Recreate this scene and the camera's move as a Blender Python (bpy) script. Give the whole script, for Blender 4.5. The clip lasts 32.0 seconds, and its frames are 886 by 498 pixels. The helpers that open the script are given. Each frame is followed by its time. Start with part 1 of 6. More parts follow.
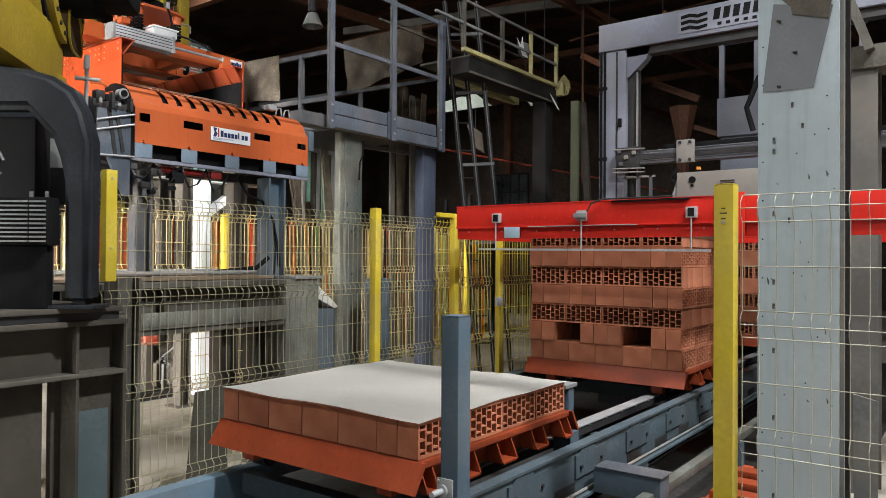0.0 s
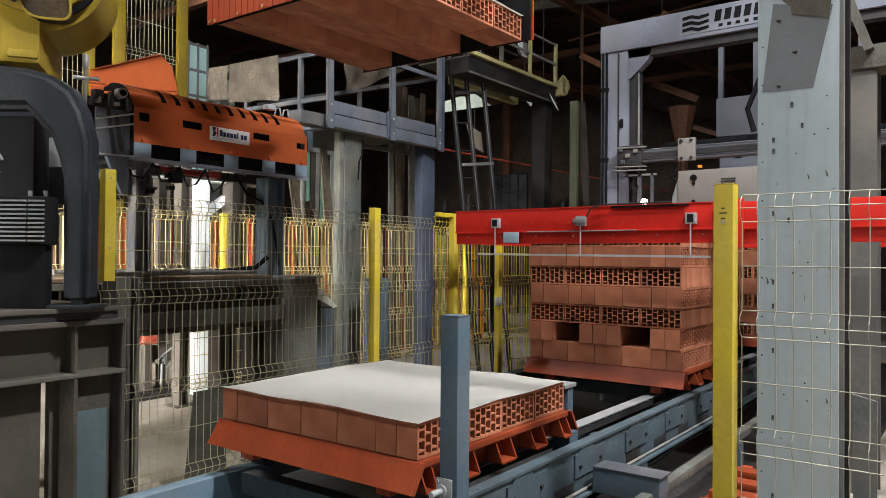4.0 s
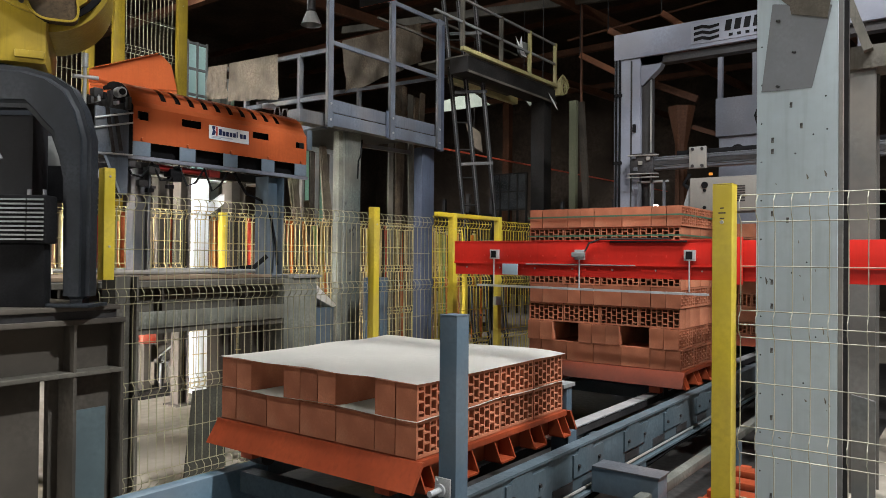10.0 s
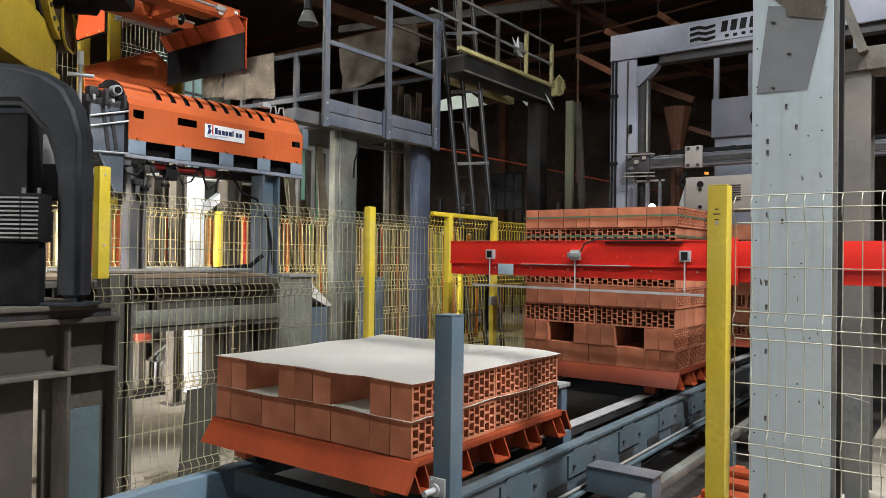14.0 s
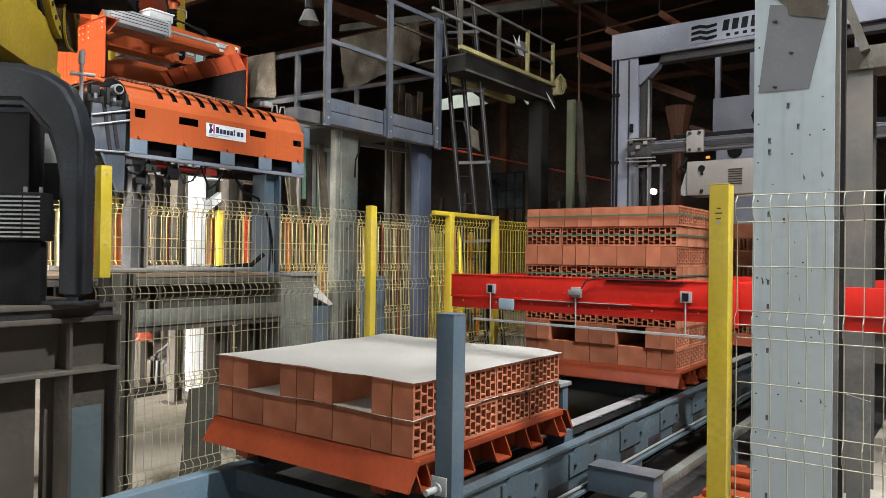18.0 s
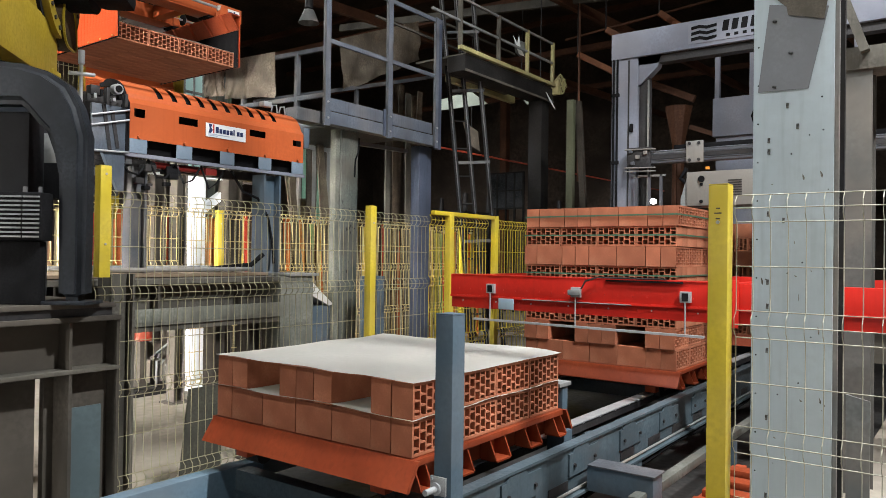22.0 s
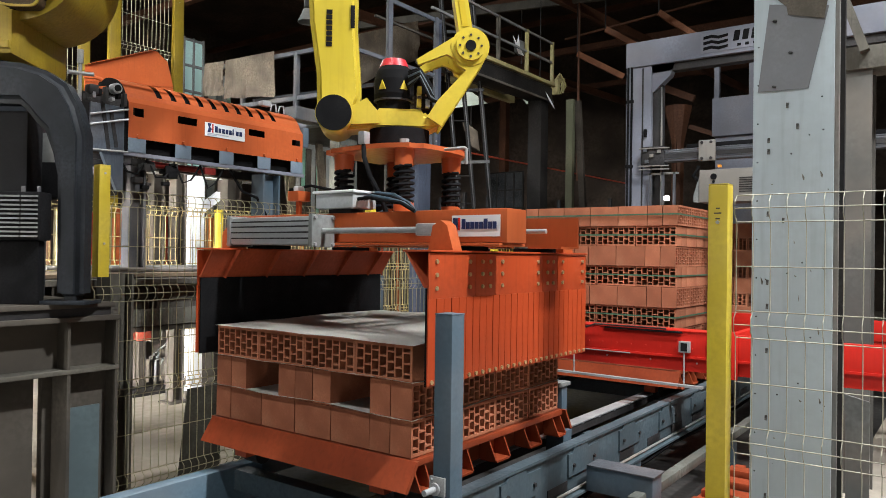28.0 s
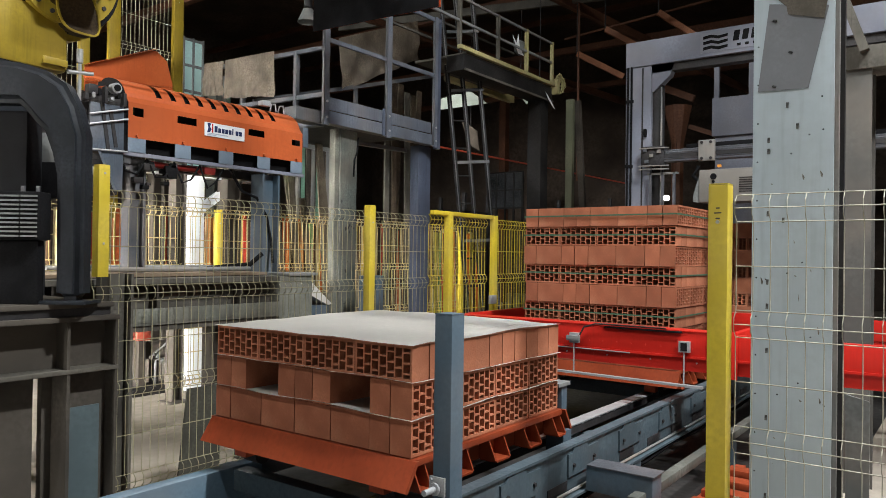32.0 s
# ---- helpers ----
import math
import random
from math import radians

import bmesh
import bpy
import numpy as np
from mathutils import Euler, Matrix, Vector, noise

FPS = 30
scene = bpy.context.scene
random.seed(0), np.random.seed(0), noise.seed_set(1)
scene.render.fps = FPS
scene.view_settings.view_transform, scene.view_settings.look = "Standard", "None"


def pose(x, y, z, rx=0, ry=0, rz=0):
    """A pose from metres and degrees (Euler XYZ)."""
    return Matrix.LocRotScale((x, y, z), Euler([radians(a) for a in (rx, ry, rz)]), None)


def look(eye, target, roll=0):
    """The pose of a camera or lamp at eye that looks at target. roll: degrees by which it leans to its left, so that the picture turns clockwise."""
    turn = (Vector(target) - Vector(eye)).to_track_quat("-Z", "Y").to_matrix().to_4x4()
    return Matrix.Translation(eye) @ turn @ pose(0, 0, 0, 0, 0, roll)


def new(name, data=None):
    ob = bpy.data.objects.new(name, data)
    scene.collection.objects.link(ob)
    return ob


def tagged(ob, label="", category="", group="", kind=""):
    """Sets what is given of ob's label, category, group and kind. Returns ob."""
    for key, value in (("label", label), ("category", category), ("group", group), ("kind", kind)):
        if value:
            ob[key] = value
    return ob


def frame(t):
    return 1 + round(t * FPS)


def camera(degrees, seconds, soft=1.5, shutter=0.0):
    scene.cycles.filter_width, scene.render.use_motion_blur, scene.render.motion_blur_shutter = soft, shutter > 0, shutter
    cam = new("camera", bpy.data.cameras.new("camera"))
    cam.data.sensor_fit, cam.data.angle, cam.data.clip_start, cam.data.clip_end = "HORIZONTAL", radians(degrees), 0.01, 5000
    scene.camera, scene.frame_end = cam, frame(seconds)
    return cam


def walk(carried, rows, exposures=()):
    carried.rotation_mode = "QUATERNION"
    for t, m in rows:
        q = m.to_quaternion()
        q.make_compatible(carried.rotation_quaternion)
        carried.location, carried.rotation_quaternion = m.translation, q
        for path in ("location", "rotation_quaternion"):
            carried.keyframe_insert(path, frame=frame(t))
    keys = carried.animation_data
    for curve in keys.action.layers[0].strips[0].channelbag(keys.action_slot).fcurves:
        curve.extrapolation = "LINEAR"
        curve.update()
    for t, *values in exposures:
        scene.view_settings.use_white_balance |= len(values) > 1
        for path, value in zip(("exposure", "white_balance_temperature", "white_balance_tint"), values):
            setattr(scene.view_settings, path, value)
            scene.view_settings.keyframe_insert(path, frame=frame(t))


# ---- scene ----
cam = camera(62.4, 32.0, soft=0.5)
EYE = Vector((-2.191, -1.749, 1.429))


def view(dx, dy, dz, yaw, tilt, roll):
    """Camera pose near its stand: a small shift, heading and tilt in degrees."""
    a, b = radians(yaw), radians(tilt)
    eye = EYE + Vector((dx, dy, dz))
    return look(eye, eye + Vector((math.cos(a) * math.cos(b), math.sin(a) * math.cos(b), math.sin(b))), roll)


CAMERA_ROWS = [
    (0, view(-0.0019, -0.0008, -0.0005, 36.808, 0.649, 0.408)),
    (3.5, view(-0.0011, 0.0014, -0.0011, 36.738, 0.648, 0.440)),
    (5.5, view(0.0037, 0.0028, -0.0009, 36.724, 0.617, 0.484)),
    (9.5, view(-0.0008, 0.0015, -0.0012, 36.671, 0.602, 0.543)),
    (13, view(0.0000, -0.0000, 0.0000, 36.651, 0.570, 0.550)),
    (13.5, view(0.0001, 0.0005, -0.0008, 36.576, 0.579, 0.588)),
    (14, view(0.0006, -0.0010, 0.0002, 36.367, 0.570, 0.750)),
    (14.5, view(-0.0004, -0.0013, 0.0004, 36.366, 0.567, 0.746)),
    (16.5, view(-0.0015, 0.0010, 0.0007, 36.436, 0.496, 0.746)),
    (20, view(0.0003, -0.0002, 0.0000, 36.434, 0.496, 0.771)),
    (23, view(0.0000, -0.0008, 0.0001, 36.428, 0.491, 0.776)),
    (25.5, view(0.0014, 0.0020, 0.0009, 36.377, 0.467, 0.792)),
    (27.5, view(0.0040, 0.0019, 0.0012, 36.383, 0.458, 0.806)),
    (29.5, view(0.0049, 0.0023, 0.0017, 36.388, 0.451, 0.783)),
    (32, view(0.0054, 0.0032, 0.0007, 36.363, 0.456, 0.800)),]
walk(cam, CAMERA_ROWS, exposures=[(0, -1.35), (2.5, -1.35), (5.5, -1.20), (8.5, -1.20), (11, -1.36), (12, -1.33), (13, -1.18), (14, -1.12), (21.5, -1.12), (23, -1.24), (24, -1.33), (25.5, -1.33), (27.5, -1.18), (29.5, -1.19), (31, -1.30), (32, -1.34)])

# ---- light ----
world = bpy.data.worlds.new("hall_air")
scene.world = world
world.use_nodes = True
wn = world.node_tree.nodes
sky = wn.new("ShaderNodeTexSky")
sky.sky_type, sky.sun_disc = "NISHITA", False
sky.sun_elevation, sky.sun_rotation = radians(35), radians(200)
world.node_tree.links.new(sky.outputs[0], wn["Background"].inputs[0])
wn["Background"].inputs[1].default_value = 0.08


def lamp(name, kind, m, energy, colour, size=0.3, size_y=None, spread=None):
    d = bpy.data.lights.new(name, kind)
    d.energy, d.color = energy, colour
    if kind == "AREA":
        d.shape, d.size = ("RECTANGLE", size) if size_y else ("DISK", size)
        if size_y:
            d.size_y = size_y
        if spread:
            d.spread = radians(spread)
    else:
        d.shadow_soft_size = size
    ob = new(name, d)
    ob.matrix_world = m
    return ob


# assumed lamps out of view, placed and powered to suit how light falls
LAMPS = [(-2.6, 0.3, 7.3, 730), (0.5, -4.4, 7.4, 2350), (-2.3, 6.2, 7.0, 800), (5.2, 9.0, 6.6, 1000),
         (1.4, -2.4, 7.2, 1050)]
for lx, ly, lz, watts in LAMPS:
    lamp("assumed_bay_light", "AREA", pose(lx, ly, lz), watts, (0.955, 0.98, 0.985), 0.40)
# soft daylight from behind the camera, through an assumed gate out of view
lamp("gate_daylight", "AREA", look((-8.6, -4.0, 2.6), (0, 0, 1.3)), 108, (0.99, 0.98, 0.95), 4.0, 4.0)

# narrow beam added to brighten the back left; its side gate is assumed
lamp("added_side_daylight", "AREA", look((-8.7, 2.0, 2.3), (3.0, 5.4, 0.7)), 710, (1.0, 0.97, 0.91), 3.0, 3.4, 30)

# ---- materials ----
MATS = {}


def mat(name, colour, rough=0.5, metal=0.0, vary=0.12, scale=6.0, bump=0.15, dust=0.0, dust_colour=(0.35, 0.28, 0.22),
        streak=0.0, spec=0.3, piece=0.0, emit=None):
    """A surface with grain, blotches, dust and drawn streaks on its base colour."""
    if name in MATS:
        return MATS[name]
    m = bpy.data.materials.new(name)
    m.use_nodes = True
    nt = m.node_tree
    N, L = nt.nodes, nt.links
    b = N["Principled BSDF"]
    b.inputs["Metallic"].default_value = metal
    b.inputs["Specular IOR Level"].default_value = spec
    tc = N.new("ShaderNodeTexCoord")

    def noise_tex(s, detail, stretch=None):
        t = N.new("ShaderNodeTexNoise")
        t.inputs["Scale"].default_value, t.inputs["Detail"].default_value = s, detail
        if stretch:
            mp = N.new("ShaderNodeMapping")
            mp.inputs["Scale"].default_value = stretch
            L.new(tc.outputs["Object"], mp.inputs[0])
            L.new(mp.outputs[0], t.inputs["Vector"])
        else:
            L.new(tc.outputs["Object"], t.inputs["Vector"])
        return t

    def mixed(fac, a, c, mode="MIX"):
        x = N.new("ShaderNodeMix")
        x.data_type, x.blend_type = "RGBA", mode
        for sock, v in ((x.inputs[0], fac), (x.inputs[6], a), (x.inputs[7], c)):
            if isinstance(v, bpy.types.NodeSocket):
                L.new(v, sock)
            else:
                sock.default_value = v if not isinstance(v, tuple) else (*v, 1)
        return x.outputs[2]

    def ramp(src, lo, hi):
        r = N.new("ShaderNodeMapRange")
        r.inputs[1].default_value, r.inputs[2].default_value = lo, hi
        L.new(src, r.inputs[0])
        return r.outputs[0]

    big, fine = noise_tex(scale, 3), noise_tex(scale * 14, 4)
    dark = tuple(max(0.0, c * (1 - 2.6 * vary)) for c in colour)
    light = tuple(min(1, c * (1 + 1.8 * vary)) for c in colour)
    col = mixed(ramp(big.outputs[0], 0.3, 0.7), dark, light)
    col = mixed(ramp(fine.outputs[0], 0.35, 0.75), col, tuple(c * (1 - 1.5 * vary) for c in colour))
    if streak:
        st = noise_tex(scale * 2, 3, (9, 9, 0.6))
        s = N.new("ShaderNodeMath")
        s.operation, s.inputs[1].default_value = "MULTIPLY", streak
        L.new(ramp(st.outputs[0], 0.52, 0.72), s.inputs[0])
        col = mixed(s.outputs[0], col, tuple(c * 0.35 for c in colour))
    if dust:
        du = noise_tex(scale * 0.6, 6)
        s = N.new("ShaderNodeMath")
        s.operation, s.inputs[1].default_value = "MULTIPLY", dust
        L.new(ramp(du.outputs[0], 0.42, 0.68), s.inputs[0])
        col = mixed(s.outputs[0], col, dust_colour)
    if piece:
        oi = N.new("ShaderNodeObjectInfo")
        hsv = N.new("ShaderNodeHueSaturation")
        r = N.new("ShaderNodeMapRange")
        r.inputs[3].default_value, r.inputs[4].default_value = 1 - piece, 1 + piece
        L.new(oi.outputs["Random"], r.inputs[0])
        L.new(r.outputs[0], hsv.inputs["Value"])
        L.new(col, hsv.inputs["Color"])
        col = hsv.outputs[0]
    L.new(col, b.inputs["Base Color"])
    rr = N.new("ShaderNodeMapRange")
    rr.inputs[3].default_value, rr.inputs[4].default_value = max(0.05, rough - 0.12), min(1, rough + 0.14)
    L.new(fine.outputs[0], rr.inputs[0])
    L.new(rr.outputs[0], b.inputs["Roughness"])
    if bump:
        bp = N.new("ShaderNodeBump")
        bp.inputs["Strength"].default_value, bp.inputs["Distance"].default_value = bump, 0.004
        L.new(fine.outputs[0], bp.inputs["Height"])
        L.new(bp.outputs[0], b.inputs["Normal"])
    if emit:
        b.inputs["Emission Color"].default_value, b.inputs["Emission Strength"].default_value = (*emit[0], 1), emit[1]
    MATS[name] = m
    return m


BRICK = mat("fired_clay", (0.37, 0.128, 0.066), 0.85, vary=0.11, scale=9, bump=0.35, piece=0.18, dust=0.2, dust_colour=(0.46, 0.25, 0.15))
ORANGE = mat("orange_enamel", (0.46, 0.098, 0.030), 0.33, vary=0.07, scale=3, bump=0.05, streak=0.12, dust=0.12, dust_colour=(0.5, 0.2, 0.09))
REDORANGE = mat("red_orange_spring_steel", (0.43, 0.056, 0.014), 0.42, vary=0.08, scale=2.5, bump=0.05, streak=0.25, dust=0.12, dust_colour=(0.30, 0.12, 0.06))
RUSTRED = mat("red_oxide_paint", (0.42, 0.078, 0.030), 0.5, vary=0.12, scale=4, bump=0.08, streak=0.3)
CARORANGE = mat("car_oxide_paint", (0.255, 0.042, 0.013), 0.5, vary=0.12, scale=3, bump=0.08, streak=0.25, dust=0.12, dust_colour=(0.34, 0.10, 0.04))
RED = mat("signal_red_paint", (0.56, 0.022, 0.014), 0.35, vary=0.07, scale=3, bump=0.04, streak=0.12)
YELLOW = mat("safety_yellow_paint", (0.55, 0.42, 0.03), 0.45, vary=0.10, scale=4, bump=0.06, dust=0.2)
ROBOT = mat("robot_yellow_enamel", (0.54, 0.415, 0.036), 0.34, vary=0.06, scale=3, bump=0.04, dust=0.12, streak=0.12)
# robot yellow darkened for the shade on turret and tall posts, with grime
TURRET = mat("shaded_grimy_yellow", (0.30, 0.215, 0.016), 0.4, vary=0.12, scale=4, bump=0.06, dust=0.4, dust_colour=(0.22, 0.15, 0.04), streak=0.3)
PLATBLUE = mat("platform_blue_grey", (0.122, 0.14, 0.175), 0.45, vary=0.14, scale=4, bump=0.08, streak=0.35, dust=0.15)
BLUE = mat("grey_blue_paint", (0.068, 0.104, 0.138), 0.45, vary=0.10, scale=4, bump=0.06, dust=0.15)
GREYSTEEL = mat("dusty_grey_paint", (0.20, 0.21, 0.21), 0.55, vary=0.14, scale=3, bump=0.1, dust=0.45, streak=0.2)
WHITE = mat("white_painted_steel", (0.485, 0.565, 0.615), 0.5, vary=0.05, scale=2.2, bump=0.08, streak=0.16, dust=0.12, dust_colour=(0.36, 0.36, 0.34))
LILAC = mat("pale_grey_steel", (0.185, 0.20, 0.25), 0.45, vary=0.08, scale=3, bump=0.06, dust=0.15)
GALV = mat("galvanised_steel", (0.42, 0.43, 0.44), 0.36, metal=0.4, vary=0.10, scale=12, bump=0.05)
ALU = mat("aluminium", (0.46, 0.48, 0.50), 0.32, metal=0.45, vary=0.05, scale=10, bump=0.03)
DARK = mat("dark_steel", (0.035, 0.034, 0.036), 0.5, vary=0.25, scale=4, bump=0.1, dust=0.2, dust_colour=(0.09, 0.075, 0.063), spec=0.2)
BLACK = mat("black_rubber", (0.011, 0.011, 0.012), 0.8, vary=0.2, scale=8, bump=0.1, spec=0.06)
CASTING = mat("charcoal_casting", (0.020, 0.023, 0.028), 0.5, vary=0.2, scale=5, bump=0.12, dust=0.10, dust_colour=(0.04, 0.038, 0.036), spec=0.12)
BROWNSTEEL = mat("dusty_brown_steel", (0.075, 0.066, 0.056), 0.6, vary=0.18, scale=3, bump=0.12, dust=0.5, dust_colour=(0.125, 0.108, 0.088), spec=0.15)
PAPER = mat("grey_paper", (0.585, 0.565, 0.52), 0.85, vary=0.03, scale=3, bump=0.05)
WIRE = mat("brassy_wire", (0.30, 0.275, 0.175), 0.4, metal=0.35, vary=0.08, scale=9, bump=0.0)
PALEWIRE = mat("pale_zinc_wire", (0.36, 0.35, 0.28), 0.6, metal=0.0, vary=0.08, scale=9, bump=0.0)
DUSTBEAM = mat("dusty_brown_grey_beam", (0.095, 0.088, 0.075), 0.65, vary=0.2, scale=4, bump=0.15, dust=0.5, dust_colour=(0.17, 0.155, 0.125), streak=0.4, spec=0.2)
TEAL = mat("dark_teal_paint", (0.075, 0.105, 0.125), 0.45, vary=0.14, scale=4, bump=0.08, dust=0.2, dust_colour=(0.14, 0.13, 0.12), streak=0.2)
CREAMWIRE = mat("cream_yellow_wire", (0.46, 0.36, 0.16), 0.5, vary=0.06, scale=9, bump=0.0)
BLACKSTEEL = mat("near_black_steel", (0.022, 0.021, 0.021), 0.55, vary=0.25, scale=4, bump=0.1, dust=0.25, dust_colour=(0.035, 0.03, 0.026), spec=0.12)
RAILGREY = mat("worn_rail_grey", (0.085, 0.092, 0.105), 0.45, vary=0.14, scale=5, bump=0.1, streak=0.35, dust=0.2)
STONEGREY = mat("weathered_green_grey_paint", (0.084, 0.097, 0.089), 0.55, vary=0.22, scale=4, bump=0.12, streak=0.55, dust=0.2)
WORNGREEN = mat("worn_green_grey_paint", (0.175, 0.18, 0.152), 0.6, vary=0.22, scale=5, bump=0.15, streak=0.55, dust=0.4, dust_colour=(0.20, 0.185, 0.15))
VIOLET = mat("blue_violet_paint", (0.075, 0.09, 0.13), 0.4, vary=0.12, scale=4, bump=0.08, streak=0.4)
CONCRETE = mat("dusty_concrete", (0.34, 0.30, 0.25), 0.85, vary=0.16, scale=0.9, bump=0.3, dust=0.4, dust_colour=(0.42, 0.36, 0.28))
ROOFDARK = mat("dark_roof_sheet", (0.074, 0.047, 0.031), 0.8, vary=0.25, scale=0.8, bump=0.1)
WALLPAINT = mat("dark_plaster", (0.088, 0.067, 0.053), 0.85, vary=0.25, scale=0.7, bump=0.2)
RUSTBEAM = mat("rusty_truss_paint", (0.11, 0.046, 0.024), 0.65, vary=0.2, scale=2, bump=0.15)
TARP = mat("beige_tarpaulin", (0.24, 0.20, 0.155), 0.8, vary=0.22, scale=3.5, bump=0.25, streak=0.35)
STRAP = mat("green_strap", (0.05, 0.12, 0.075), 0.4, vary=0.05, scale=5, bump=0.0)
SIGNWHITE = mat("sign_white", (0.74, 0.76, 0.78), 0.4, vary=0.02, scale=4, bump=0.0)
SIGNBLUE = mat("sign_dark_blue", (0.02, 0.035, 0.11), 0.4, vary=0.02, scale=4, bump=0.0)
GLOW = mat("lamp_glow", (0.9, 0.9, 0.85), 0.5, bump=0.0, vary=0.0, emit=((1.0, 0.95, 0.85), 14.0))

# ---- mesh tools ----


def box(bm, x0, x1, y0, y1, z0, z1, bevel=0.0):
    g = bmesh.ops.create_cube(bm, size=1.0, matrix=Matrix.Translation(((x0 + x1) / 2, (y0 + y1) / 2, (z0 + z1) / 2))
                              @ Matrix.Diagonal((abs(x1 - x0), abs(y1 - y0), abs(z1 - z0), 1)))
    if bevel:
        edges = list({e for v in g["verts"] for e in v.link_edges})
        bmesh.ops.bevel(bm, geom=edges, offset=bevel, segments=2, affect="EDGES", profile=0.6)
    return bm


def rod(bm, p0, p1, r, seg=10, r2=None):
    p0, p1 = Vector(p0), Vector(p1)
    d = p1 - p0
    m = Matrix.Translation((p0 + p1) / 2) @ d.to_track_quat("Z", "Y").to_matrix().to_4x4()
    bmesh.ops.create_cone(bm, cap_ends=True, segments=seg, radius1=r, radius2=r if r2 is None else r2, depth=d.length, matrix=m)
    return bm


def bar(bm, p0, p1, w, h, up=(0, 0, 1), bevel=0.0):
    """A square-edged bar from p0 to p1, w wide and h high."""
    p0, p1 = Vector(p0), Vector(p1)
    d = (p1 - p0)
    z = d.normalized()
    x = z.cross(Vector(up))
    if x.length < 1e-4:
        x = z.cross(Vector((1, 0, 0)))
    x.normalize()
    y = x.cross(z)
    m = Matrix((x, y, z)).transposed().to_4x4()
    m.translation = (p0 + p1) / 2
    g = bmesh.ops.create_cube(bm, size=1.0, matrix=m @ Matrix.Diagonal((w, h, d.length, 1)))
    if bevel:
        edges = list({e for v in g["verts"] for e in v.link_edges})
        bmesh.ops.bevel(bm, geom=edges, offset=bevel, segments=2, affect="EDGES", profile=0.6)
    return bm


def prism(bm, outline, axis, a, b):
    """A flat outline pushed along one axis from a to b; the outline runs over the other two axes in order."""
    order = {"x": (1, 2), "y": (0, 2), "z": (0, 1)}[axis]
    k = "xyz".index(axis)
    rings = []
    for level in (a, b):
        ring = []
        for u, v in outline:
            c = [0, 0, 0]
            c[order[0]], c[order[1]], c[k] = u, v, level
            ring.append(bm.verts.new(c))
        rings.append(ring)
    n = len(outline)
    bm.faces.new(rings[0])
    bm.faces.new(list(reversed(rings[1])))
    for i in range(n):
        bm.faces.new((rings[0][i], rings[1][i], rings[1][(i + 1) % n], rings[0][(i + 1) % n]))
    bmesh.ops.recalc_face_normals(bm, faces=bm.faces)
    return bm


def tube(bm, points, r, seg=6):
    """A bent round wire or hose through the points."""
    pts = [Vector(q) for q in points]
    rings = []
    for i, q in enumerate(pts):
        d = (pts[min(i + 1, len(pts) - 1)] - pts[max(i - 1, 0)]).normalized()
        s = d.cross(Vector((0.31, 0.17, 0.93)))
        s = s.normalized() if s.length > 1e-3 else Vector((1, 0, 0))
        t = d.cross(s)
        rings.append([bm.verts.new(q + r * (math.cos(a) * s + math.sin(a) * t)) for a in (2 * math.pi * j / seg for j in range(seg))])
    for ra, rb in zip(rings, rings[1:]):
        for j in range(seg):
            bm.faces.new((ra[j], ra[(j + 1) % seg], rb[(j + 1) % seg], rb[j]))
    bm.faces.new(rings[0])
    bm.faces.new(rings[-1])
    return bm


def B():
    return bmesh.new()


def smooth_mesh(me, limit=40):
    for p in me.polygons:
        p.use_smooth = True
    me.set_sharp_from_angle(angle=radians(limit))


def mesh_of(name, bm, material, smooth=True):
    me = bpy.data.meshes.new(name)
    bmesh.ops.recalc_face_normals(bm, faces=bm.faces)
    bm.to_mesh(me)
    bm.free()
    me.materials.append(material)
    if smooth:
        smooth_mesh(me)
    return me


def part(name, bm, material, parent=None, label=""):
    ob = new(name, mesh_of(name, bm, material))
    if parent:
        ob.parent = parent
    if label:
        ob["label"] = label
    return ob


def thing(name, label, category, group="", kind="", at=(0, 0, 0)):
    ob = new(name)
    ob.empty_display_size = 0.1
    ob.matrix_basis = pose(*at)
    return tagged(ob, label, category, group, kind)


def solid(name, bm, material, label, category="", group="", kind=""):
    return tagged(part(name, bm, material), label, category, group, kind)


# ---- hall ----
solid("floor", box(B(), -9, 22, -9, 20, -0.3, 0.0), CONCRETE, "dusty pale concrete factory floor", kind="structure")
# dark under and beside the cars is put into these sheets' colour
solid("track_bed", box(B(), -1.75, 9.6, -1.05, 1.12, 0.0, 0.006), mat("darkened_concrete", (0.03, 0.028, 0.027), 0.6, vary=0.25, scale=1.5, bump=0.2, dust=0.2, dust_colour=(0.07, 0.06, 0.05)), "concrete coloured dark under the car track", kind="structure")
solid("oily_floor", box(B(), 0.26, 9.6, 1.125, 1.93, 0.0, 0.006), MATS["darkened_concrete"], "concrete coloured dark beside the car track", kind="structure")
solid("wall_north", box(B(), -9, 22, 20, 20.3, 0, 9), WALLPAINT, "dark plaster hall wall", kind="structure")
solid("wall_east", box(B(), 22, 22.3, -9, 20.3, 0, 9), WALLPAINT, "dark plaster hall wall", kind="structure")
solid("wall_south", box(B(), -9, 22, -9.3, -9, 0, 9), WALLPAINT, "dark plaster hall wall", kind="structure")
# west wall out of view, its two gate openings made up for the daylight
w = B()
box(w, -9.3, -9, -9.3, -6.2, 0, 9)
box(w, -9.3, -9, -1.8, 0.4, 0, 9)
box(w, -9.3, -9, 3.6, 20.3, 0, 9)
box(w, -9.3, -9, 0.4, 3.6, 4.3, 9)
box(w, -9.3, -9, -6.2, -1.8, 4.8, 9)
solid("wall_west", w, WALLPAINT, "dark plaster hall wall with two assumed gates, out of view", kind="structure")
